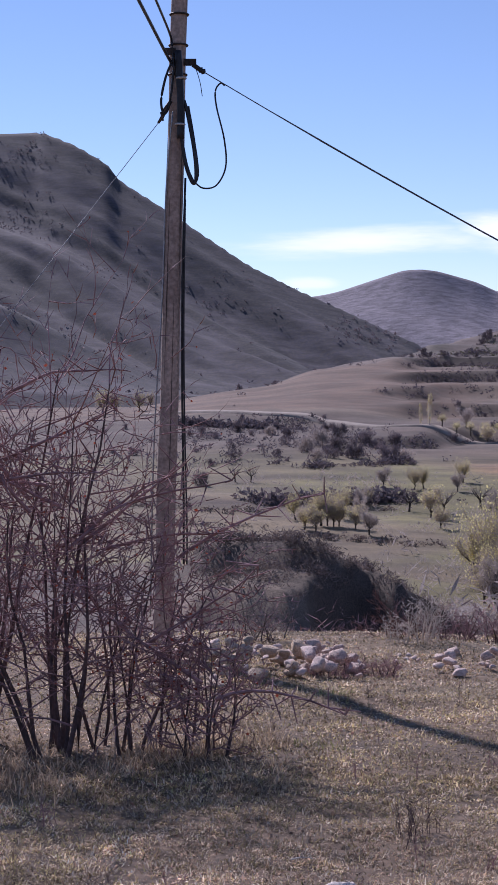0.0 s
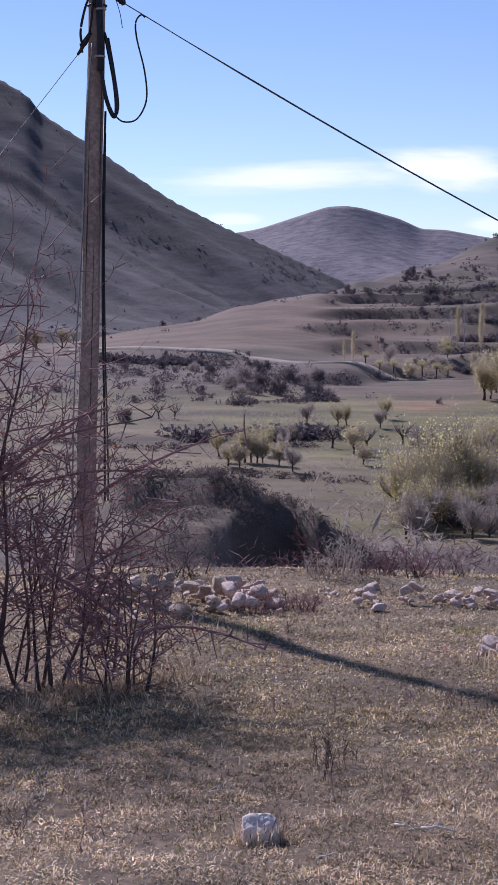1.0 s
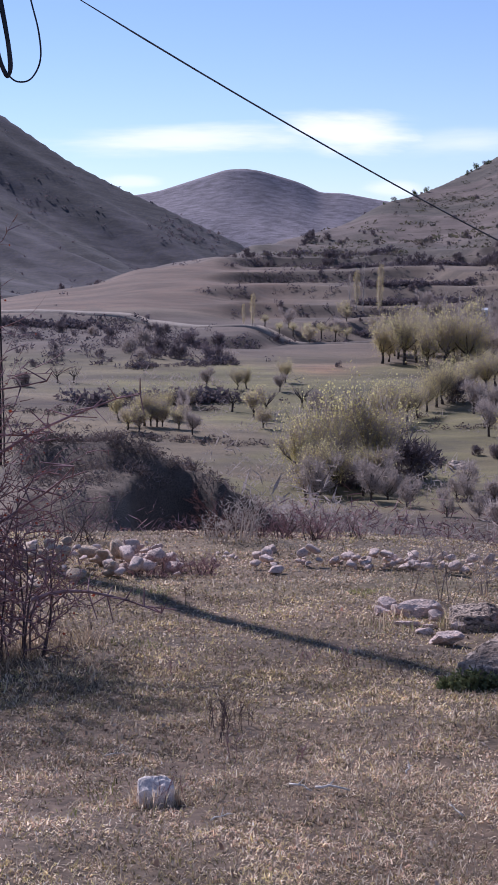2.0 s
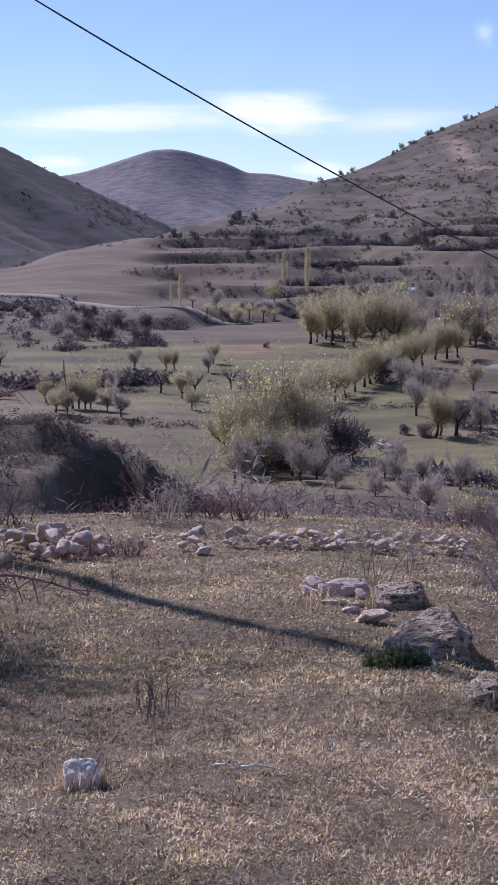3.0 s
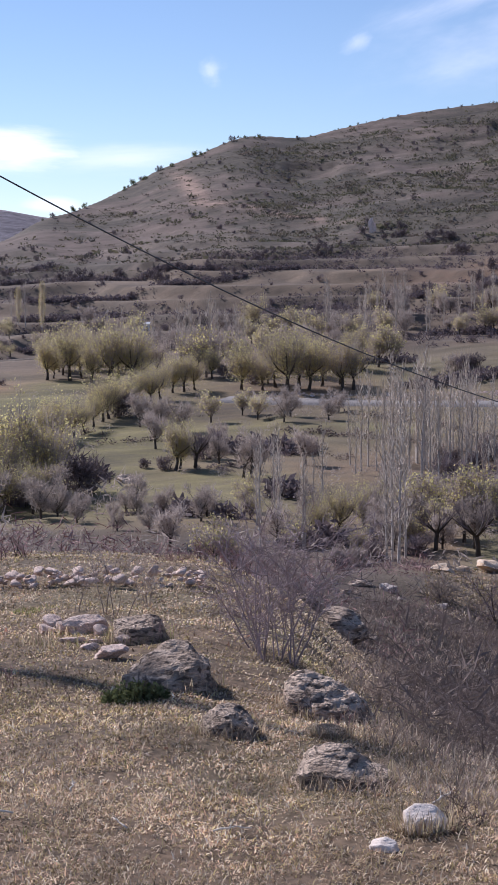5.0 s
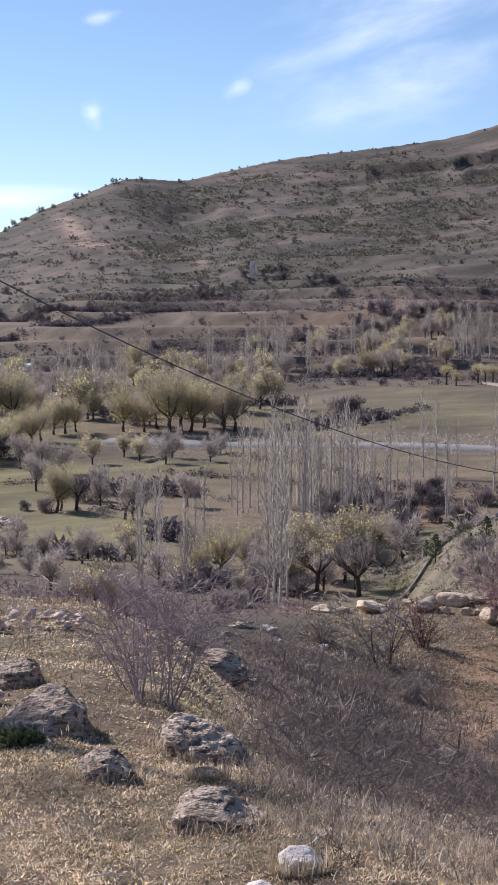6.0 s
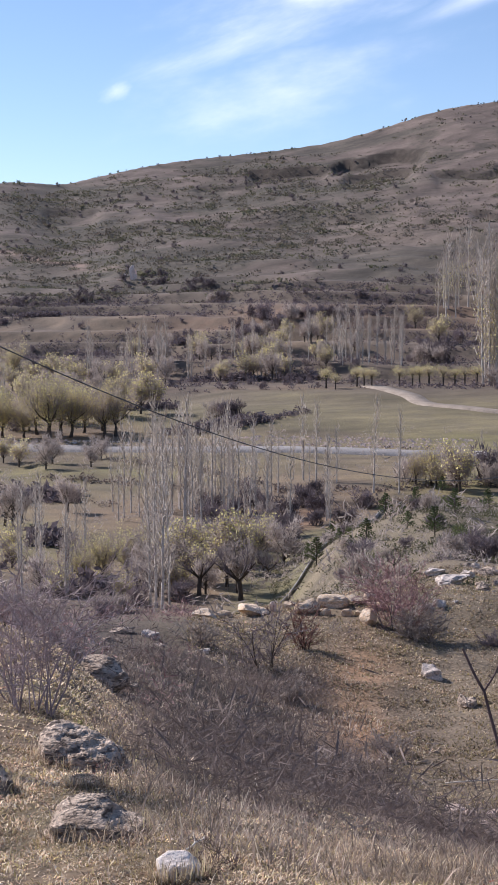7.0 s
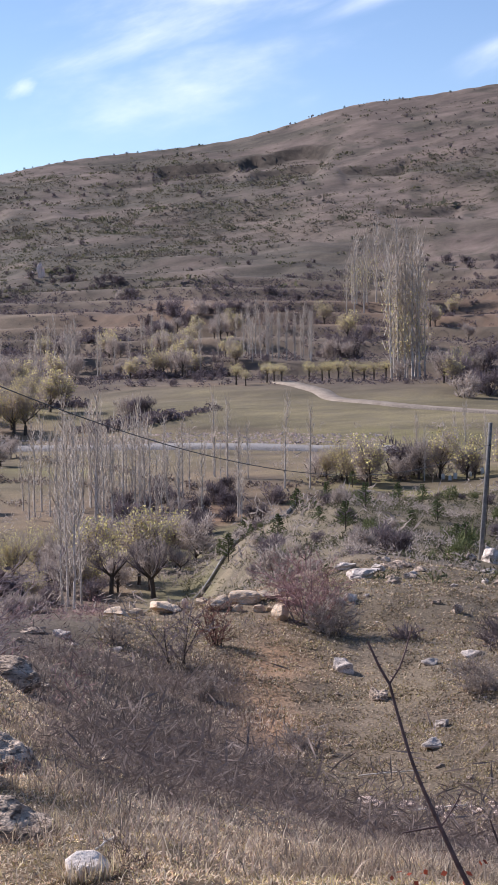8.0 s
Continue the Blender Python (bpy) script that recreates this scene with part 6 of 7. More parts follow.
THORN = [(4, 0.5, 52, 0.02, 0.2, 0.1), (3, 0.42, 60, 0.0, 0.2, 0.15), (0, 0, 0, 0, 0.12, 0)]
LIGHT = [(4, 0.5, 38, 0.06, 0.14, 0.15), (4, 0.5, 40, 0.03, 0.16, 0.15), (0, 0, 0, 0, 0.15, 0)]
hawthorn = "leafless reddish-brown thorn shrub with tangled branches in dry grass"
for (b_, d_, tall_, wide_, n_, sd) in ((-8.9, 9.5, 3.2, 1.3, 11, 501), (-6.2, 9.5, 2.4, 1.1, 11, 502), (-3.9, 9.4, 1.75, 0.8, 8, 503), (-1.5, 9.0, 1.05, 0.55, 8, 504), (-11.2, 9.7, 3.4, 1.0, 7, 505)):
    sh = make_shrub("thorn_shrub", hawthorn, sd, n_, tall_, wide_, TWIG_RED, BARK_RED, (8, 0.3, THORN), LEAF_RED, 150, 0.017 if b_ < -5 else 0.012, 0.022, "thorn shrubs", 0.16, 0.24, 0.0042)
    stand(sh, *spot(b_, d_))
    # long arching whips with short side spurs
    rng = random.Random(sd + 70)
    for k in range(5 if b_ < -5 else 2):
        s = Shape()
        a = rng.uniform(-0.9, 0.9)
        p = Vector((rng.uniform(-0.4, 0.4), rng.uniform(-0.3, 0.3), tall_ * rng.uniform(0.35, 0.7)))
        way = Vector((math.cos(a) * rng.choice((1, 1, -1)), math.sin(a) * 0.5, rng.uniform(0.25, 0.9))).normalized()
        pts, radii = [p], [0.013]
        length = rng.uniform(0.6, 1.15)
        for j in range(7):
            way = (way + Vector((rng.gauss(0, 0.1), rng.gauss(0, 0.1), rng.gauss(-0.03, 0.09)))).normalized()
            pts.append(pts[-1] + way * length / 7)
            radii.append(0.013 - 0.0013 * (j + 1))
        s.tube(pts, radii, 5)
        for q in pts[1:]:
            for m in range(3):
                d_spur = Vector((rng.gauss(0, 1), rng.gauss(0, 1), rng.gauss(0.3, 0.8))).normalized()
                s.tube([q, q + d_spur * rng.uniform(0.05, 0.22)], [0.0055, 0.003], 4)
        child("whip", s.mesh("whip", TWIG_RED), sh)

for (b_, d_, tall_, wide_, n_, sd, m_, lab) in ((20.7, 9.9, 1.28, 0.5, 13, 511, TWIG_MAUVE, "bare grey-purple shrub with fine upright twigs behind boulders"), (19.9, 10.2, 1.0, 0.4, 7, 512, TWIG_MAUVE, "bare grey-purple shrub with fine upright twigs behind boulders"),
                                                (5.7, 15.9, 0.62, 0.6, 10, 513, TWIG_RUST, "low rust-coloured bare shrub behind the tumbled wall"), (8.6, 16.0, 0.55, 0.9, 12, 514, TWIG_RED, "low purple-brown bramble shrub behind the wall"), (10.2, 16.1, 0.5, 0.9, 12, 515, TWIG_RED, "low purple-brown bramble shrub behind the wall"),
                                                (7.2, 16.2, 0.6, 0.7, 10, 516, TWIG_RED, "low purple-brown bramble shrub behind the wall"), (4.3, 12.9, 0.35, 0.7, 12, 517, TWIG_RED, "low bramble heap growing over the tumbled wall"), (2.6, 12.8, 0.42, 0.7, 10, 518, TWIG_RED, "low bramble heap growing over the tumbled wall"),
                                                (5.0, 12.7, 0.3, 0.5, 9, 519, TWIG_RED, "low bramble heap growing over the tumbled wall"), (3.4, 12.5, 0.3, 0.5, 9, 520, TWIG_RED, "low bramble heap growing over the tumbled wall"), (0.6, 15.6, 0.7, 0.6, 8, 521, TWIG_DARK, "dark bare shrub behind the tumbled wall"),
                                                (18.9, 16.3, 0.5, 0.7, 10, 522, TWIG_RED, "low purple-brown bramble shrub behind the wall"), (17.0, 16.4, 0.4, 0.7, 10, 523, TWIG_RED, "low purple-brown bramble shrub behind the wall")):
    stand(make_shrub("bare_shrub", lab, sd, n_, tall_, wide_, m_, BARK if m_ != TWIG_MAUVE else TWIG_MAUVE, (6, 0.32, LIGHT), None, 0, 0.008, group="bare shrubs", tilt=0.22 if tall_ > 0.7 else 0.5, low=0.3 if tall_ > 0.7 else 0.1, fine=0.0026 if tall_ > 0.7 else 0.002), *spot(b_, d_))
for (b_, d_, tall_, sd) in ((6.15, 15.2, 0.72, 531), (6.6, 15.4, 0.66, 532), (5.5, 15.3, 0.5, 533)):
    stand(make_shrub("silver_shrub", "pale silvery bare stems standing at the wall", sd, 6, tall_, 0.3, TWIG_PALE, TWIG_PALE, (4, 0.3, LIGHT), None, 0, 0.007, group="silver shrubs", tilt=0.22), *spot(b_, d_))
for (b_, d_, tall_, n_, sd) in ((13.2, 11.7, 0.56, 3, 541), (14.35, 11.6, 0.7, 3, 542), (14.7, 11.5, 0.6, 2, 543), (15.9, 12.1, 0.4, 5, 544), (18.3, 10.8, 0.36, 4, 545)):
    stand(make_shrub("sapling", "thin bare grey-brown sapling beside the stone heap", sd, n_, tall_ * 1.2, 0.14, TWIG_GREY, TWIG_GREY, (3, 0.25, LIGHT), None, 0, 0.006, group="saplings", tilt=0.09, low=0.5), *spot(b_, d_))
for (b_, d_, tall_, wide_, n_, sd, m_, lab) in ((29.0, 27, 1.3, 0.5, 3, 551, TWIG_DARK, "small crooked bare tree on the gully side"), (30.5, 28.6, 1.05, 0.4, 4, 552, TWIG_RUST, "small russet bare shrub beside the earth patch"), (34.0, 31.5, 1.7, 1.2, 9, 553, TWIG_RED, "wide reddish bare shrub at the clearing's edge"),
                                                (34.8, 31.0, 1.0, 0.9, 9, 554, TWIG_GREY, "wide grey bare shrub at the clearing's edge"), (33.7, 22.7, 0.4, 0.9, 9, 555, TWIG_GREY, "low grey brush heap in the gully"), (40.5, 25.8, 0.8, 0.9, 9, 556, TWIG_GREY, "tangled grey brush on the clearing"), (26.6, 27.5, 0.7, 0.4, 5, 557, TWIG_GREY, "small bare grey shrub on the gully side"),
                                                (29.8, 24.5, 0.6, 0.7, 8, 558, TWIG_GREY, "low grey brush heap in the gully"), (31.4, 20.5, 0.5, 0.7, 8, 559, TWIG_GREY, "low grey brush heap in the gully"), (41.2, 29.5, 0.9, 0.9, 9, 560, TWIG_DARK, "tangled grey brush on the clearing"), (37.6, 31.0, 0.45, 0.8, 8, 561, TWIG_DARK, "low dark brush on the clearing")):
    stand(make_shrub("gully_shrub", lab, sd, n_ * 2, tall_, wide_, m_, TWIG_DARK if n_ > 4 else BARK, (6, 0.34, LIGHT), None, 0, 0.01 if n_ > 4 else 0.016, group="shrubs of the gully", tilt=0.35 if n_ > 4 else 0.15, low=0.15, fine=0.006), *spot(b_, d_))


for (b_, d_, tall_, n_, sd) in ((28.3, 5.75, 0.26, 12, 571), (28.0, 5.6, 0.2, 9, 572), (29.0, 5.55, 0.14, 10, 573)):
    stand(make_shrub("dry_shrub", "small dark dead shrub in long straw beside a pale stone", sd, n_, tall_, 0.2, BARK_RED, BARK_RED, (4, 0.3, LIGHT), None, 0, 0.003, group="dead shrubs", tilt=0.3, low=0.2, fine=0.0012), *spot(b_, d_))


# ---- forked branch close by ----
def build_near_branch():
    bx, by = spot(40.6, 5.35)
    root = tagged(new("rose_stem"), "tall thorny brown shrub stem with a forked tip", "shrub")
    root.location = (bx, by, height(bx, by) - 0.03)
    right = Vector((math.cos(radians(35)), -math.sin(radians(35)), 0))

    def at(u, w):
        return right * (u * 1.06 + 0.125) + Vector((0, 0, w * 1.1))

    def limb(name, pts, radii):
        s = Shape()
        line = curve_points(pts, 6)
        s.tube(line, [float(np.interp(k / (len(line) - 1), np.linspace(0, 1, len(radii)), radii)) for k in range(len(line))], 7)
        rng = random.Random(len(pts))
        for k in range(2, len(line) - 1, 2):
            q = line[k]
            s.tube([q, q + right * rng.choice((-1, 1)) * 0.014 + Vector((0, 0, 0.006))], [0.003, 0.0005], 4)
        child(name, s.mesh(name, BARK_RED), root)

    limb("stem", [at(0.03, 0), at(-0.06, 0.17), at(-0.14, 0.34), at(-0.21, 0.5), at(-0.26, 0.66), at(-0.29, 0.77)], [0.011, 0.009, 0.007, 0.006, 0.005])
    limb("fork", [at(-0.29, 0.77), at(-0.325, 0.83), at(-0.36, 0.905)], [0.005, 0.005, 0.004])
    limb("fork", [at(-0.29, 0.77), at(-0.25, 0.84), at(-0.215, 0.955)], [0.004, 0.003, 0.002])
    limb("side_branch", [at(-0.12, 0.31), at(-0.17, 0.3), at(-0.25, 0.285)], [0.005, 0.004, 0.003])
    limb("side_branch", [at(-0.12, 0.31), at(-0.08, 0.37), at(-0.05, 0.43)], [0.004, 0.003, 0.002])
    limb("side_branch", [at(0.1, 0), at(0.08, 0.2), at(0.04, 0.33)], [0.007, 0.005, 0.003])
    limb("side_branch", [at(0.16, 0), at(0.12, 0.12), at(0.1, 0.26)], [0.012, 0.009, 0.007])
    s = Shape()
    rng = random.Random(9)
    for k in range(26):
        s.leaf(at(rng.uniform(-0.3, 0.2), rng.uniform(0.02, 0.2)) + Vector((0, rng.uniform(-0.1, 0.1), 0)), (rng.gauss(0, 1), rng.gauss(0, 1), rng.gauss(0, 1)), rng.uniform(0.02, 0.035), rng)
    child("foliage", s.mesh("foliage", LEAF_RED, False), root, "dry red leaves")


build_near_branch()


# ---- low juniper beside the wedge-shaped boulder ----
def build_juniper(bearing, distance, wide, tall, seed):
    rng = random.Random(seed)
    root = tagged(new("juniper_clump"), "low dark green juniper clump growing against the boulder", "shrub")
    stems, foliage = Shape(), Shape()
    for k in range(150):
        a, o = rng.uniform(0, 6.283), math.sqrt(rng.random())
        p = Vector((math.cos(a) * o * wide * 0.35, math.sin(a) * o * wide * 0.22, 0))
        h = tall * math.sqrt(max(0.05, 1 - o * o)) * rng.uniform(0.6, 1.05)
        tip = p + Vector((math.cos(a) * o * wide * 0.15 + rng.gauss(0, 0.02), math.sin(a) * o * wide * 0.1, h))
        stems.tube([p, tip], [0.003, 0.001], 3)
        for m in range(26):
            q = p.lerp(tip, rng.uniform(0.2, 1))
            foliage.leaf(q, (rng.gauss(0, 1), rng.gauss(0, 1), 0.5 + rng.gauss(0, 0.6)), rng.uniform(0.012, 0.024), rng)
    child("bole", stems.mesh("bole", BARK), root)
    child("foliage", foliage.mesh("foliage", JUNIPER, False), root)
    stand(root, *spot(bearing, distance), sink=0.02)


build_juniper(15.55, 8.15, 0.4, 0.14, 61)


# ---- litter of the bench: sticks and weed stalks ----
def build_stick(bearing, distance, length, turn, thick):
    rng = random.Random(int(bearing * 100))
    s = Shape()
    pts = [Vector((length * (u - 0.5), rng.gauss(0, 0.006), 0.012 + 0.01 * math.sin(u * 3))) for u in np.linspace(0, 1, 6)]
    s.tube(pts, [thick * (1 - 0.5 * k / 5) for k in range(6)], 6, True)
    s.tube([pts[2], pts[2] + Vector((length * 0.18, length * 0.12, 0.03))], [thick * 0.6, thick * 0.3], 4)
    ob = tagged(new("stick", s.mesh("stick", STICK)), "bleached dry stick lying in short grass", "stick", "dry sticks")
    x, y = spot(bearing, distance)
    ob.matrix_basis = pose(x, y, height(x, y) + 0.012, 0, 0, turn)


for row in ((9.2, 5.95, 0.12, -55, 0.005), (10.45, 5.9, 0.14, -15, 0.007), (6.2, 5.5, 0.1, 30, 0.004), (13.3, 6.3, 0.11, 70, 0.004), (15.2, 5.7, 0.13, 100, 0.004), (19.6, 5.6, 0.15, -10, 0.004), (27.6, 6.0, 0.16, 40, 0.005), (2.0, 6.6, 0.1, 10, 0.004), (30.4, 17.2, 0.9, -60, 0.012), (37.2, 21.5, 1.0, -20, 0.012), (38.6, 18.3, 1.1, -15, 0.012), (29.2, 12.0, 0.5, 35, 0.007), (31.6, 13.5, 0.6, 50, 0.007), (27.4, 14.0, 0.5, -35, 0.007)):
    build_stick(*row)


def build_weed(bearing, distance, tall, seed, material):
    rng = random.Random(seed)
    root = tagged(new("weed_stalk"), "thin dead weed stalk standing in short grass", "weed", "weed stalks")
    for k in range(rng.choice((1, 2, 3))):
        s = Shape()
        p = Vector((rng.gauss(0, 0.03), rng.gauss(0, 0.03), 0))
        lean = Vector((rng.gauss(0, 0.12), rng.gauss(0, 0.12), 1))
        pts = [p + lean * tall * u + Vector((rng.gauss(0, 0.006), 0, 0)) for u in (0, 0.35, 0.7, 1.0)]
        s.tube(pts, [0.0022, 0.0019, 0.0015, 0.0008], 4)
        for m in range(5):
            q = pts[1].lerp(pts[3], rng.random())
            s.tube([q, q + Vector((rng.gauss(0, 0.03), rng.gauss(0, 0.03), rng.uniform(0.01, 0.05)))], [0.0016, 0.0008], 3)
        child("stalk", s.mesh("stalk", material), root)
    stand(root, *spot(bearing, distance), sink=0.01)


rng = random.Random(404)
for k in range(34):
    build_weed(rng.uniform(-9, 24), rng.uniform(5.2, 11.5), rng.uniform(0.06, 0.17), 900 + k, TWIG_RED if k % 3 else BARK_RED)
for k in range(9):
    build_weed(6.4 + rng.gauss(0, 0.5), 7.1 + rng.gauss(0, 0.12), rng.uniform(0.1, 0.2), 980 + k, BARK_RED)


# ---- roads and tracks ----
def ribbon(name, rows, width, material, label, lift=0.28):
    """A strip of road laid along bearings and distances."""
    pts = curve_points([(*spot(b_, d_), 0) for b_, d_ in rows], 14)
    s = Shape()
    for k, p in enumerate(pts):
        a, c = pts[max(k - 1, 0)], pts[min(k + 1, len(pts) - 1)]
        n = Vector((c.y - a.y, a.x - c.x, 0)).normalized()
        for w, dz in ((-width / 2 - 0.4, -0.3), (-width / 2, lift), (width / 2, lift), (width / 2 + 0.4, -0.3)):
            s.v.append(Vector((p.x + n.x * w, p.y + n.y * w, height(p.x + n.x * w, p.y + n.y * w) + dz)))
    for k in range(len(pts) - 1):
        for j in range(3):
            i = k * 4 + j
            s.f.append((i, i + 1, i + 5, i + 4))
    return tagged(new(name, s.mesh(name, material)), label, "road", kind="structure")


ribbon("road", [(18.2, 200), (20.5, 197), (23, 194), (27, 191), (30.6, 190), (33.2, 189), (37, 189)], 4.6, ASPHALT, "narrow grey country road along the valley")
ribbon("road", [(-4, 331), (-2.1, 324), (0.4, 312), (2.5, 305), (5.4, 291), (8, 287), (10.7, 283), (13, 280)], 3.0, TRACK, "pale dirt road cut along the slope", 0.35)
ribbon("track", [(32.6, 275), (33.2, 267), (34.05, 257), (34.9, 246), (37, 237), (39.1, 234), (42, 231)], 3.0, TRACK, "pale dirt track crossing the meadow")


# ---- stone bank above the road ----
def build_bank():
    root = tagged(new("stone_bank"), "long bank of pale rubble above the road", "stone bank")
    rng = random.Random(31)
    s = Shape()
    rs = np.random.RandomState(31)
    bb = rs.uniform(18.6, 36.5, 1500)
    dd = rs.uniform(193.6, 203.5, 1500) + np.maximum(0, 23 - bb) * 1.3
    xs, ys = dd * np.sin(np.radians(bb)), dd * np.cos(np.radians(bb))
    zs = land(xs, ys)
    for k in range(1500):
        x, y = float(xs[k]), float(ys[k])
        r = rng.uniform(0.14, 0.42)
        n = len(s.v)
        z = float(zs[k])
        for j in range(4):
            a = 1.571 * j + rng.uniform(-0.4, 0.4)
            s.v.append(Vector((x + math.cos(a) * r * 1.2, y + math.sin(a) * r, z - 0.1)))
        s.v.append(Vector((x + rng.uniform(-0.1, 0.1), y, z + r * rng.uniform(0.25, 0.6))))
        s.f += [(n + j, n + (j + 1) % 4, n + 4) for j in range(4)]
    ob = child("rubble", s.mesh("rubble", STONE, False), root)
    ob["kind"] = "stuff"


build_bank()


# ---- low wall down the slope ----
def build_low_wall():
    root = tagged(new("low_wall"), "low dark wall with a pale rail down the slope", "wall")
    line = curve_points([(*spot(b_, d_), 0) for b_, d_ in ((29.3, 84), (30.3, 90), (31.1, 97), (31.9, 108), (32.5, 121), (33.2, 138))], 3)

    def course(name, half, low, high, material, label=""):
        s = Shape()
        for k, p in enumerate(line):
            a, c = line[max(k - 1, 0)], line[min(k + 1, len(line) - 1)]
            n = Vector((c.y - a.y, a.x - c.x, 0)).normalized()
            z = height(p.x, p.y)
            for w, h in ((-half, low), (-half, high), (half, high), (half, low)):
                s.v.append(Vector((p.x + n.x * w, p.y + n.y * w, z + h)))
        for k in range(len(line) - 1):
            i = k * 4
            for m in range(4):
                s.f.append((i + m, i + (m + 1) % 4, i + 4 + (m + 1) % 4, i + 4 + m))
        s.f += [(0, 1, 2, 3), tuple(len(s.v) - 1 - m for m in range(4))]
        child(name, s.mesh(name, material, False), root, label)

    course("wall_body", 0.05, -0.3, 0.2, CONCRETE)
    s = Shape()
    s.tube([Vector((p.x, p.y, height(p.x, p.y) + 0.24)) for p in line], [0.065] * len(line), 8, True)
    child("rail", s.mesh("rail", CONCRETE), root, "pale weathered rail")


build_low_wall()


# ---- hut, white blocks, outcrop ----
def build_hut():
    x, y = spot(15.27, 328.8)
    root = tagged(new("hut"), "tiny white-walled hut with a pale sheet roof", "hut")
    root.location = (x, y, height(x, y))
    root.rotation_euler = (0, 0, radians(-22))
    s = Shape()
    s.box((-1.0, -0.8, -0.5), (1.0, 0.8, 1.72))
    child("wall", s.mesh("wall", PLASTER, False), root)
    s = Shape()
    s.box((-1.15, -0.95, 1.7), (1.15, 0.95, 1.82))
    for q in s.v:
        q.z += 0.22 * (q.y + 0.95)
    child("roof", s.mesh("roof", METAL_ROOF, False), root)
    s = Shape()
    s.box((0.35, -0.84, 0.0), (0.75, -0.8, 1.3))
    child("door", s.mesh("door", STEEL, False), root)


build_hut()
for k, (b_, d_, w_, h_) in enumerate(((38.75, 152, 0.2, 0.4), (39.0, 151, 0.18, 0.35), (39.2, 152.5, 0.22, 0.45), (39.75, 155, 0.2, 0.35), (40.2, 156, 0.2, 0.45))):
    x, y = spot(b_, d_)
    bm = bmesh.new()
    bmesh.ops.create_cube(bm, size=1, matrix=Matrix.Diagonal((w_ * 2, w_, h_ * 1.6, 1)))
    bmesh.ops.bevel(bm, geom=bm.edges[:], offset=0.06, segments=2, affect="EDGES")
    me = bpy.data.meshes.new("white_slab")
    bm.to_mesh(me)
    bm.free()
    me.materials.append(PLASTER)
    ob = tagged(new("white_slab", me), "upright white stone slab under the trees", "stone slab", "white slabs")
    ob.location = (x, y, height(x, y) + h_ * 0.6)
for k, (b_, d_, w_, h_) in enumerate(((23.72, 497, 1.9, 7.0), (23.86, 498, 1.4, 4.0), (23.5, 503, 2.0, 1.2), (23.3, 498, 3.0, 0.9))):
    lay_rock(STONE_SHAPES[k], "pale rock outcrop standing on the scrubby hill", b_, d_, w_, h_, 50 * k, group="hill outcrop", name="outcrop", sunk=0.15)
for k, (b_, d_, w_, h_) in enumerate(((28.95, 112, 1.7, 1.2), (14.5, 132, 2.4, 0.9), (15.0, 130, 1.4, 0.5))):
    lay_rock(BOULDER_SHAPES[k], "large grey boulder on the valley floor", b_, d_, w_, h_, 50 * k, group="valley boulders")


# ---- scrub and ground cover ----
def clumps(name, label, xs, ys, sizes, material, blades, seed, flat=0.6, thin=0.28, grain=1.0):
    """Low scattered scrub as many small leaf-like facets."""
    rs = np.random.RandomState(seed)
    n = len(xs)
    zs = land(xs, ys)
    a = rs.uniform(0, 6.283, (n, blades))
    q = np.sqrt(rs.uniform(0, 1, (n, blades)))
    h = rs.uniform(0, 1, (n, blades)) * np.sqrt(1 - q * q * 0.9)
    S = sizes[:, None]
    cx = xs[:, None] + np.cos(a) * q * S * 0.55
    cy = ys[:, None] + np.sin(a) * q * S * 0.55
    cz = zs[:, None] + h * S * flat
    d = rs.normal(0, 1, (n, blades, 3)) * np.array([1, 1, 0.8]) + np.stack([np.cos(a) * q, np.sin(a) * q, 0.7 + 0 * a], -1)
    d /= np.linalg.norm(d, axis=-1, keepdims=True)
    u = rs.normal(0, 1, (n, blades, 3))
    u -= d * (u * d).sum(-1, keepdims=True)
    u /= np.linalg.norm(u, axis=-1, keepdims=True)
    L = (S * rs.uniform(0.22, 0.5, (n, blades)) * grain)[..., None]
    c = np.stack([cx, cy, cz], -1)
    v = np.stack([c - d * L * 0.5, c + u * L * thin, c + d * L * 0.6, c - u * L * thin], 2).reshape(-1, 3)
    me = bpy.data.meshes.new(name)
    me.vertices.add(len(v))
    me.vertices.foreach_set("co", v.astype(np.float32).ravel())
    me.loops.add(len(v))
    me.loops.foreach_set("vertex_index", np.arange(len(v), dtype=np.int32))
    me.polygons.add(len(v) // 4)
    me.polygons.foreach_set("loop_start", np.arange(0, len(v), 4, dtype=np.int32))
    me.update(calc_edges=True)
    me.materials.append(material)
    return tagged(new(name, me), label, "scrub", kind="stuff")


def scatter(count, az, rad, seed, keep):
    """Random places in a sector; keep gives the chance of each."""
    rs = np.random.RandomState(seed)
    A = np.radians(rs.uniform(az[0], az[1], count))
    R = np.sqrt(rs.uniform(rad[0] ** 2, rad[1] ** 2, count))
    x, y = R * np.sin(A), R * np.cos(A)
    ok = rs.uniform(0, 1, count) < keep(x, y, R, np.degrees(A))
    return x[ok], y[ok]


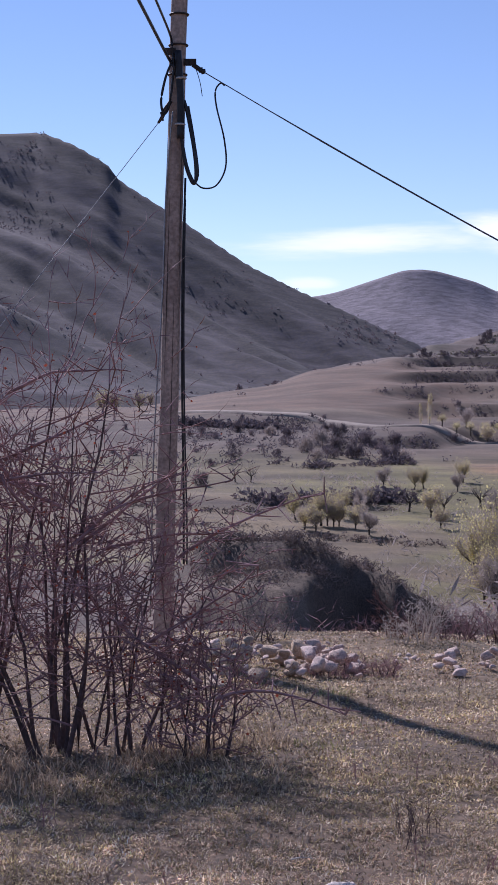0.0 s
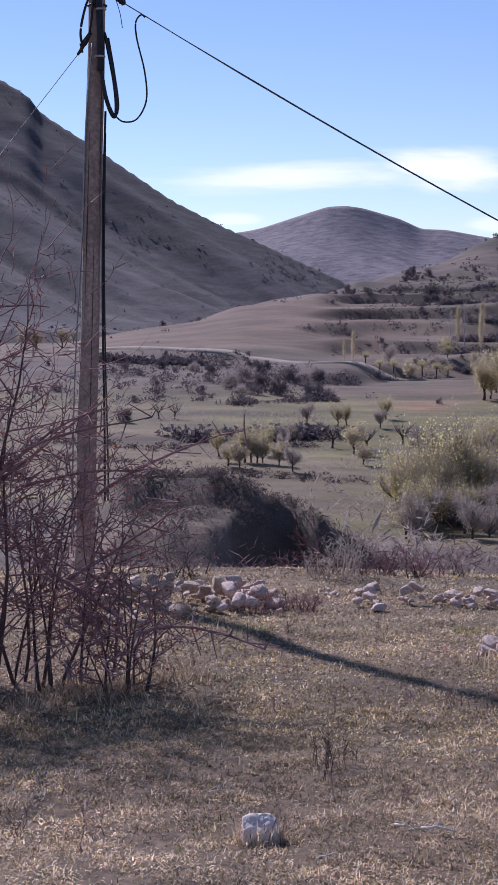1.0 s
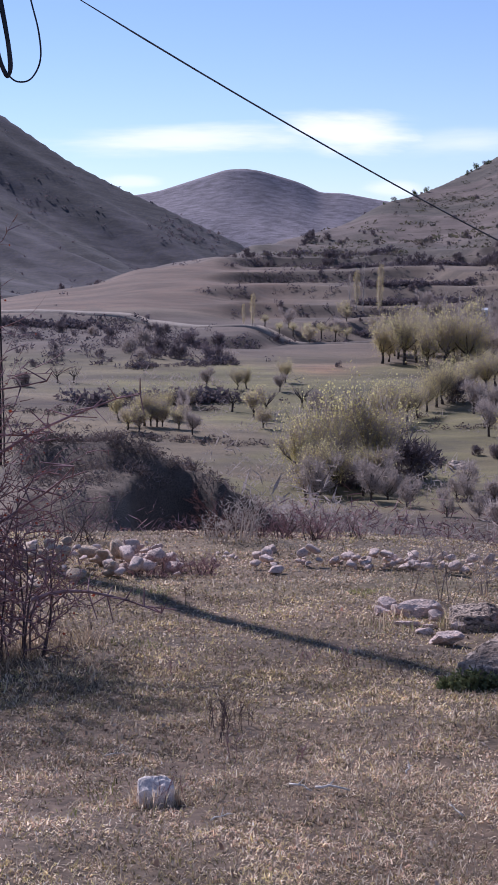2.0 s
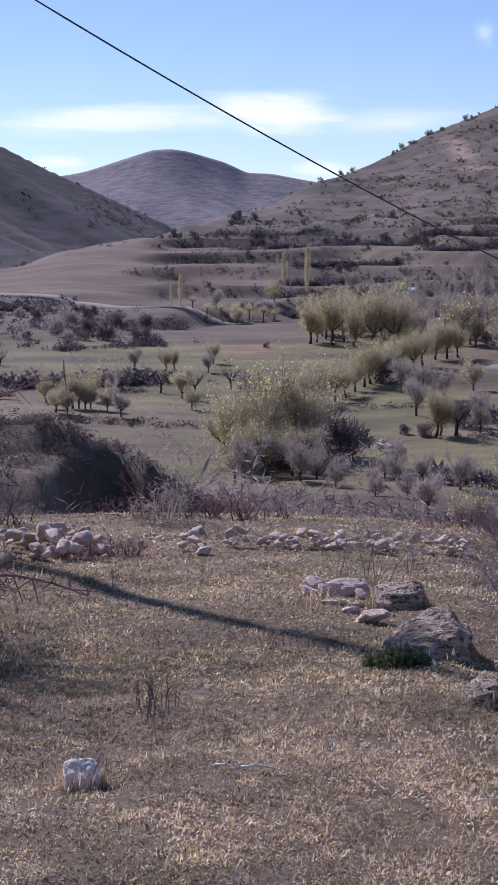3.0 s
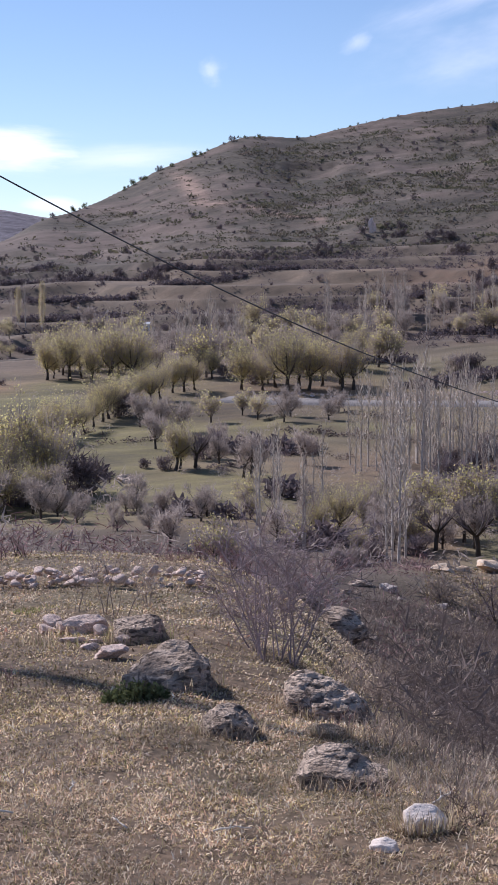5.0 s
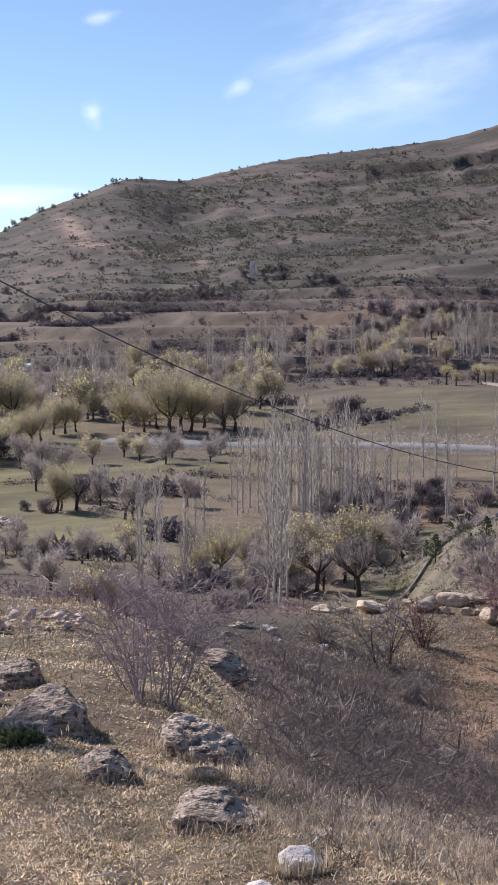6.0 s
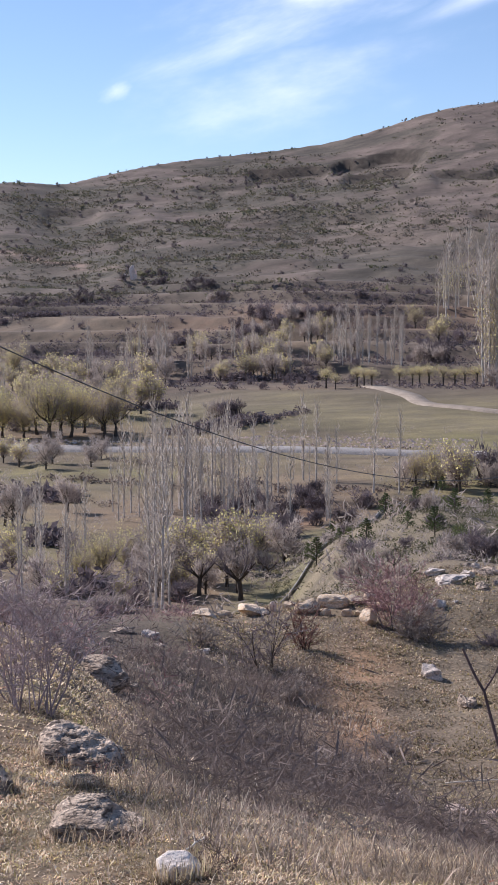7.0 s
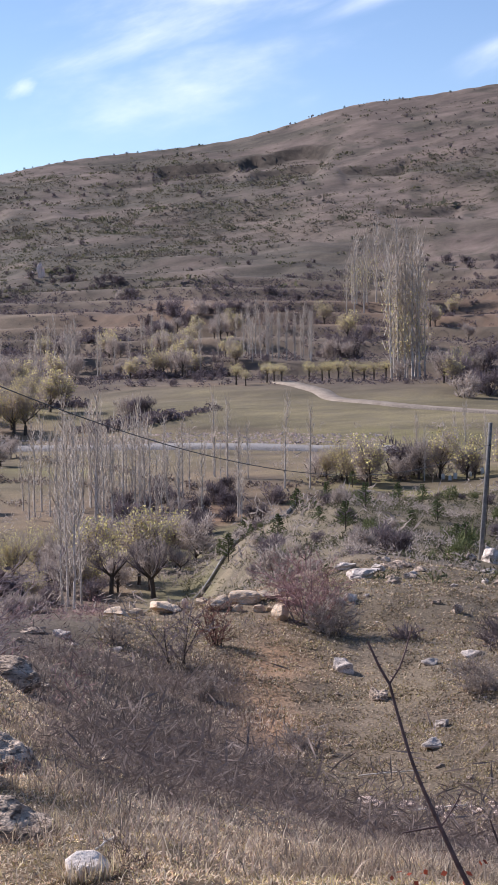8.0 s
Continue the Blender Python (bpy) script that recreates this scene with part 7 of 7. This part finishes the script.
def hill_keep(x, y, r, az):
    thick_zone = ramp(az, 18, 20) * (1 - ramp(az - (r - 560) * 0.02, 30, 33)) * (1 - ramp(r, 690, 760))
    crest_r = np.interp(az, [0, 7, 11.6, 15, 19, 25, 41], [460, 500, 600, 680, 720, 780, 850])
    return (1 - 0.9 * ramp(r, crest_r - 45, crest_r - 12)) * (ramp(rough(x, y, 60, 4, 301), -0.1, 0.5) * 0.5 + 0.05 + 0.35 * ramp(rough(x, y * 2.5, 14, 3, 305), 0.2, 0.6) + 0.7 * thick_zone * ramp(rough(x, y * 1.6, 24, 3, 307), -0.35, 0.3))


x, y = scatter(40000, (7, 44), (440, 860), 11, hill_keep)
clumps("hill_scrub", "low dark green and brown scrub scattered over the hillside", x, y, np.random.RandomState(1).gamma(2.0, 0.85, len(x)) + 0.8, SCRUB, 12, 12, 0.26, 0.3, 0.6)


def steep(x, y, r, az):
    """How much a place lies on a bank between terraces."""
    return (land(x * 1.008, y * 1.008) - land(x, y)) / (0.008 * r)


x, y = scatter(34000, (-10, 44), (235, 470), 41, lambda x, y, r, az: ramp(steep(x, y, r, az), 0.13, 0.24) * (0.1 + 0.9 * ramp(rough(x, y, 30, 3, 271), -0.15, 0.25)) * (1 - 0.8 * (az < 6) * (r > 320)))
clumps("terrace_hedge", "dark leafless hedges along the terrace banks", x, y, np.random.RandomState(9).uniform(0.7, 2.3, len(x)), TWIG_DARK, 14, 42, 0.7, 0.26, 0.8)
x, y = scatter(30000, (-10, 44), (90, 196), 43, lambda x, y, r, az: ramp(steep(x, y, r, az), 0.06, 0.16) * 0.9)
clumps("meadow_hedge", "dark weedy brush along the meadow banks", x, y, np.random.RandomState(10).uniform(0.35, 1.2, len(x)), BRUSH, 14, 44, 0.6, 0.28, 0.8)
x, y = scatter(9000, (-13, 9), (700, 1850), 13, lambda x, y, r, az: ramp(rough(x, y, 120, 4, 311), 0.0, 0.5) * 0.8 + 0.04)
clumps("mountain_scrub", "dark scrub in the folds of the mountain", x, y, np.random.RandomState(2).uniform(2.5, 7, len(x)), TWIG_DARK, 6, 14, 0.5)
x, y = scatter(9000, (-10, 44), (225, 470), 15, lambda x, y, r, az: ramp(rough(x, y, 40, 4, 211), -0.05, 0.4) * (1 - ((az > 22) & (r > 205) & (r < 268))) * (1 - 0.9 * (az < 7) * (r > 300)))
clumps("terrace_brush", "dry brush along terrace banks and field edges", x, y, np.random.RandomState(3).uniform(0.6, 2.2, len(x)), TWIG_DARK, 16, 16, 0.6, 0.14)
x, y = scatter(13000, (-10, 44), (62, 215), 17, lambda x, y, r, az: (0.12 + 0.8 * ramp(rough(x, y, 14, 4, 321), 0.05, 0.5)) * np.where(r < 105, 1, 0.35) * (1 - 0.75 * ((az > 34) & (r < 110))))
clumps("valley_brush", "grey-brown brush and tall weeds of the valley floor", x, y, np.random.RandomState(4).gamma(3.0, 0.32, len(x)) + 0.25, TWIG_GREY, 24, 18, 0.7, 0.07, 0.8)
x, y = scatter(2600, (-2, 10), (40, 66), 19, lambda x, y, r, az: (0.25 + 0.75 * ramp(rough(x, y, 6, 3, 331), -0.15, 0.3)) * np.clip(ramp(az, 2.2, 4) + ramp(r, 51, 55), 0.12, 1))
clumps("mound_scrub", "dark low scrub covering the mound below the wall", x, y, np.random.RandomState(5).uniform(0.25, 0.9, len(x)), BRUSH, 46, 20, 0.6, 0.09, 0.65)
x, y = scatter(2400, (-13, 26), (17, 46), 21, lambda x, y, r, az: 0.2 + 0.7 * ramp(rough(x, y, 4, 3, 341), -0.1, 0.4))
clumps("bank_brush", "tangled bare brush on the bank below the wall", x, y, np.random.RandomState(6).uniform(0.2, 0.7, len(x)), TWIG_RED, 50, 22, 0.8, 0.045, 0.65)
x, y = scatter(6200, (29, 44), (38, 116), 23, lambda x, y, r, az: 0.25 + 0.75 * ramp(rough(x, y, 7, 3, 351), 0, 0.5))
clumps("slope_scrub", "low green-brown scrub between young pines", x, y, np.random.RandomState(7).uniform(0.2, 0.75, len(x)), LEAF_GREEN, 26, 24, 0.5, 0.16, 0.6)
x, y = scatter(1500, (30, 44), (40, 112), 45, lambda x, y, r, az: ramp(rough(x, y, 9, 3, 357), -0.1, 0.4))
clumps("slope_brush", "grey-brown dead brush on the stony slope", x, y, np.random.RandomState(11).uniform(0.25, 0.8, len(x)), TWIG_GREY, 30, 46, 0.7, 0.07, 0.8)


x, y = scatter(12000, (22.5, 43), (7.6, 29), 37, lambda x, y, r, az: ramp(az + 0.25 * np.clip(r - 8, 0, 12), 24.5, 28) * ramp(rough(x, y, 1.8, 3, 355), -0.2, 0.3) * (1 - ramp(r - gully_edge(az), -3, 0.5)))
clumps("gully_brush", "dark matted dead brush on the gully side", x, y, np.random.RandomState(8).gamma(3, 0.11, len(x)) + 0.08, BRUSH, 38, 38, 0.8, 0.035, 0.42)

x, y = scatter(2200, (30, 44), (16, 46), 55, lambda x, y, r, az: ramp(rough(x, y, 3.2, 3, 441), 0.05, 0.45) * np.clip(ramp(r, 33, 40) + ramp(az, 37.5, 40), 0.4, 1))
clumps("clearing_brush", "low tangled grey brush scattered on the clearing", x, y, np.random.RandomState(12).uniform(0.15, 0.55, len(x)), TWIG_DARK, 30, 56, 0.6, 0.045, 0.8)

# dark weedy banks and hedges: bearing and distance along each
# the strip from (20.8, 93) to (23, 91) stands in for tree shadow
BANKS = [[(11, 380), (15, 392)], [(16, 400), (21, 412)], [(22, 345), (27, 338)], [(13.5, 432), (18, 424)], [(9, 432), (13, 442)], [(8, 470), (12, 482)], [(12.2, 139), (14.5, 131)], [(20.8, 93), (23, 91)], [(9.2, 128), (10.6, 120)], [(17.5, 140), (19.5, 136)], [(18, 153), (21.5, 150)], [(20, 120), (22.5, 116)],
         [(15.5, 112), (18, 108)], [(25, 207), (28, 216), (30.2, 232)], [(19, 230), (25, 245)], [(0, 178), (3.5, 182), (6, 186)], [(2, 222), (6, 232)], [(9, 300), (13.5, 296)], [(26, 300), (31, 296)], [(10.5, 345), (15, 352)], [(-3, 300), (2, 292)]]
rs = np.random.RandomState(61)
bx, by, bs = [], [], []
for line in BANKS:
    path = [spot(*p) for p in line]
    for (xa, ya), (xb, yb) in zip(path, path[1:]):
        n = int(math.hypot(xb - xa, yb - ya) * 5)
        u = rs.uniform(0, 1, n)
        bx.append(xa + (xb - xa) * u + rs.normal(0, 1.0, n))
        by.append(ya + (yb - ya) * u + rs.normal(0, 1.0, n))
        bs.append(rs.uniform(0.35, 1.3, n) * ramp(rough(bx[-1], by[-1], 9, 3, 451), -0.6, 0.1))
x, y, size = np.concatenate(bx), np.concatenate(by), np.concatenate(bs)
clumps("bank_hedge", "dark weedy hedges and banks between the meadows, one standing for tree shadow", x, y, size * 2.2 + 0.35, TWIG_DARK, 30, 62, 0.6, 0.26, 0.7)


# ---- grass ----
def blades(name, label, x, y, length, width, lean, seed, colours, lift=0.0):
    """Dry grass: each blade a bent tapering strip of its own colour."""
    rs = np.random.RandomState(seed)
    n = len(x)
    z = land(x, y) - 0.012 + lift
    a = rs.uniform(0, 6.283, n)
    l = length * rs.uniform(0.45, 1.3, n)
    t = np.clip(rs.normal(lean, 0.35, n), 0.02, 1.45)
    w = width * rs.uniform(0.6, 1.4, n)
    side = a + 1.571 + rs.normal(0, 0.5, n)
    dx, dy = np.cos(a), np.sin(a)
    sx, sy = np.cos(side) * w, np.sin(side) * w
    h1, h2 = np.cos(t * 0.6) * l * 0.55, np.cos(t) * l * 0.45
    o1, o2 = np.sin(t * 0.6) * l * 0.55, np.sin(t) * l * 0.45
    p0 = np.stack([x, y, z], -1)
    p1 = p0 + np.stack([dx * o1, dy * o1, h1], -1)
    p2 = p1 + np.stack([dx * o2, dy * o2, h2 - 0.25 * l * np.clip(t - 0.6, 0, 1)], -1)
    s = np.stack([sx, sy, 0 * sx], -1)
    v = np.stack([p0 - s * 0.5, p0 + s * 0.5, p1 + s * 0.45, p1 - s * 0.45, p2], 1)
    base = np.arange(n)[:, None] * 5
    loops = np.concatenate([base + np.array([[0, 1, 2, 3]]), base + np.array([[3, 2, 4]])], 1)
    me = bpy.data.meshes.new(name)
    me.vertices.add(n * 5)
    me.vertices.foreach_set("co", v.astype(np.float32).ravel())
    me.loops.add(n * 7)
    me.loops.foreach_set("vertex_index", loops.astype(np.int32).ravel())
    me.polygons.add(n * 2)
    me.polygons.foreach_set("loop_start", (np.arange(n)[:, None] * 7 + np.array([[0, 4]])).astype(np.int32).ravel())
    me.update(calc_edges=True)
    pal = np.array(colours)
    patch = ramp(rough(x, y, 1.6, 3, 401), -0.5, 0.5)
    pick = np.clip((patch * 0.45 + rs.uniform(0, 0.75, n)) * len(pal) * 0.85, 0, len(pal) - 1).astype(int)
    col = pal[pick] * (rs.uniform(0.5, 1.45, n) * (0.7 + 0.6 * ramp(rough(x, y, 0.35, 3, 402), -0.4, 0.4)))[:, None]
    col = np.concatenate([col, np.ones((n, 1))], 1)
    tint = me.attributes.new("tint", "FLOAT_COLOR", "POINT")
    tint.data.foreach_set("color", np.repeat(col, 5, 0).astype(np.float32).ravel())
    me.materials.append(GRASS)
    return tagged(new(name, me), label, "grass", kind="stuff")


STRAW = [(0.40, 0.37, 0.16), (0.52, 0.46, 0.24), (0.66, 0.54, 0.34), (0.74, 0.60, 0.42), (0.60, 0.46, 0.32), (0.42, 0.30, 0.21), (0.84, 0.71, 0.53)]
MATTED = [(0.27, 0.18, 0.11), (0.6, 0.5, 0.23), (0.77, 0.61, 0.34), (0.48, 0.38, 0.17), (0.94, 0.75, 0.53), (0.85, 0.67, 0.5), (0.42, 0.29, 0.19), (0.95, 0.8, 0.61), (0.73, 0.5, 0.34), (0.6, 0.49, 0.26), (0.4, 0.31, 0.16)]
WEED = [(0.32, 0.24, 0.18), (0.38, 0.29, 0.22), (0.27, 0.20, 0.16), (0.45, 0.36, 0.26)]


def tufted(x, y, r, az):
    return np.clip(0.5 + 1.0 * rough(x, y, 0.22, 2, 361) + 0.4 * rough(x, y, 2.2, 2, 371), 0.12, 1)


on_bench = lambda x, y, r, az: tufted(x, y, r, az) * np.clip(8.0 / r, 0.4, 1) * (1 - ramp(az, 22, 27) * ramp(r, 5.4, 7.5) * 0.72)
x, y = scatter(640000, (-11, 42), (8.5, 17.5), 25, on_bench)
r = np.hypot(x, y)
blades("bench_grass", "short matted dry grass of tan and olive shades", x, y, 0.045, r * 0.00095, 1.28, 26, MATTED)
x, y = scatter(440000, (-11, 42), (4.6, 8.6), 51, lambda x, y, r, az: np.clip(0.55 + 0.9 * rough(x, y, 0.13, 2, 431) + 0.3 * rough(x, y, 1.4, 2, 433), 0.05, 1) * (1 - ramp(az, 22, 27) * ramp(r, 5.6, 7.5) * 0.72))
blades("near_grass", "curled dry grass close by in tan and grey shades", x, y, 0.042, np.hypot(x, y) * 0.00095, 1.28, 52, MATTED)
x, y = scatter(26000, (-12, 43), (4.6, 17), 27, lambda x, y, r, az: ramp(rough(x, y, 0.9, 3, 381), 0.15, 0.5) * np.clip(8 / r, 0.4, 1))
r = np.hypot(x, y)
blades("tall_grass", "taller dry grass in uneven tufts", x, y, 0.08, np.maximum(0.003, r * 0.0004), 0.95, 28, STRAW[1:] + WEED)
rs = np.random.RandomState(53)
around = [(15.53, 10.3, 0.21), (16.78, 8.5, 0.29), (19.22, 7.3, 0.16), (22.8, 8.4, 0.28), (23.74, 6.35, 0.23), (23.11, 7.4, 0.1), (27.04, 5.6, 0.11), (13.6, 10.4, 0.45), (3.58, 5.86, 0.09)]
x = np.concatenate([spot(b_, d_)[0] + w_ * rs.uniform(0.75, 1.15, 420) * np.cos(t_) for b_, d_, w_ in around for t_ in [rs.uniform(0, 6.283, 420)]])
rs = np.random.RandomState(53)
y = np.concatenate([spot(b_, d_)[1] + 0.8 * w_ * rs.uniform(0.75, 1.15, 420) * np.sin(t_) for b_, d_, w_ in around for t_ in [rs.uniform(0, 6.283, 420)]])
blades("boulder_grass", "dry grass growing up round the boulders", x, y, 0.1, np.maximum(0.0035, np.hypot(x, y) * 0.0005), 0.7, 54, STRAW)
x, y = scatter(340000, (26, 43), (14, 44), 29, lambda x, y, r, az: tufted(x / 2, y / 2, r, az) * np.clip(22 / r, 0.35, 1) * ramp(r - gully_edge(az), -4, 0))
r = np.hypot(x, y)
blades("clearing_grass", "short dry grass of the sloping clearing", x, y, 0.07, r * 0.00085, 1.25, 30, [tuple(0.56 * q for q in c) for c in MATTED])
x, y = scatter(260000, (20, 44), (5.8, 28), 31, lambda x, y, r, az: ramp(az, 22, 26) * (1 - ramp(r - gully_edge(az), -3, 1)) * np.clip(0.45 + rough(x, y, 0.7, 3, 391), 0, 1) * np.clip(13 / r, 0.4, 1))
r = np.hypot(x, y)
blades("gully_weeds", "tall brown dead weeds on the gully side", x, y, 0.12, np.maximum(0.0045, r * 0.0006), 1.0, 32, [(0.26, 0.20, 0.165), (0.36, 0.28, 0.235), (0.46, 0.37, 0.30), (0.30, 0.225, 0.19), (0.56, 0.47, 0.37), (0.22, 0.165, 0.14)])
x, y = scatter(12000, (24.5, 43), (5.6, 7.6), 33, lambda x, y, r, az: ramp(rough(x, y, 0.8, 3, 395), -0.1, 0.4) * np.exp(-((r - 6.6) / 0.6) ** 2))
blades("straw_tuft", "long pale straw along the edge of the gully", x, y, 0.11, np.full(len(x), 0.0032), 1.1, 34, STRAW[2:] + WEED)
x, y = scatter(16000, (-12, 1.5), (7.4, 10.2), 35, lambda x, y, r, az: np.exp(-((r - 8.9) / 0.6) ** 2) * ramp(rough(x, y, 0.5, 3, 399), -0.4, 0.3))
blades("shrub_grass", "rank dry grass under the thorn shrubs", x, y, 0.13, np.full(len(x), 0.006), 1.05, 36, [(0.80, 0.62, 0.42), (0.66, 0.50, 0.33), (0.52, 0.38, 0.25), (0.90, 0.74, 0.56)])
x, y = scatter(40000, (3.5, 10.5), (11, 14.2), 57, lambda x, y, r, az: ramp(rough(x, y, 1.3, 3, 461), 0.25, 0.6) * 0.8)
blades("ochre_grass", "rank ochre grass in low mounds before the wall", x, y, 0.1, np.hypot(x, y) * 0.0007, 1.0, 58, [(0.58, 0.42, 0.26), (0.70, 0.54, 0.36), (0.46, 0.34, 0.22), (0.36, 0.27, 0.18)])
# green tufts and dry red-brown leaves among the straw
x, y = scatter(90000, (-12, 26), (4.6, 12), 47, lambda x, y, r, az: ramp(rough(x, y, 0.55, 3, 411), 0.42, 0.7))
blades("green_tuft", "small tufts of fresh green grass", x, y, 0.05, np.maximum(0.004, np.hypot(x, y) * 0.0006), 0.9, 48, [(0.22, 0.25, 0.07), (0.30, 0.31, 0.10), (0.26, 0.24, 0.09)])
x, y = scatter(2600, (-12, 40), (4.6, 12), 49, lambda x, y, r, az: ramp(rough(x, y, 0.9, 3, 421), -0.1, 0.4))
blades("leaf_litter", "dry reddish leaf bits lying in the grass", x, y, 0.03, np.full(len(x), 0.016), 1.4, 50, [(0.42, 0.22, 0.15), (0.50, 0.32, 0.22), (0.72, 0.60, 0.50), (0.36, 0.18, 0.13)], 0.02)
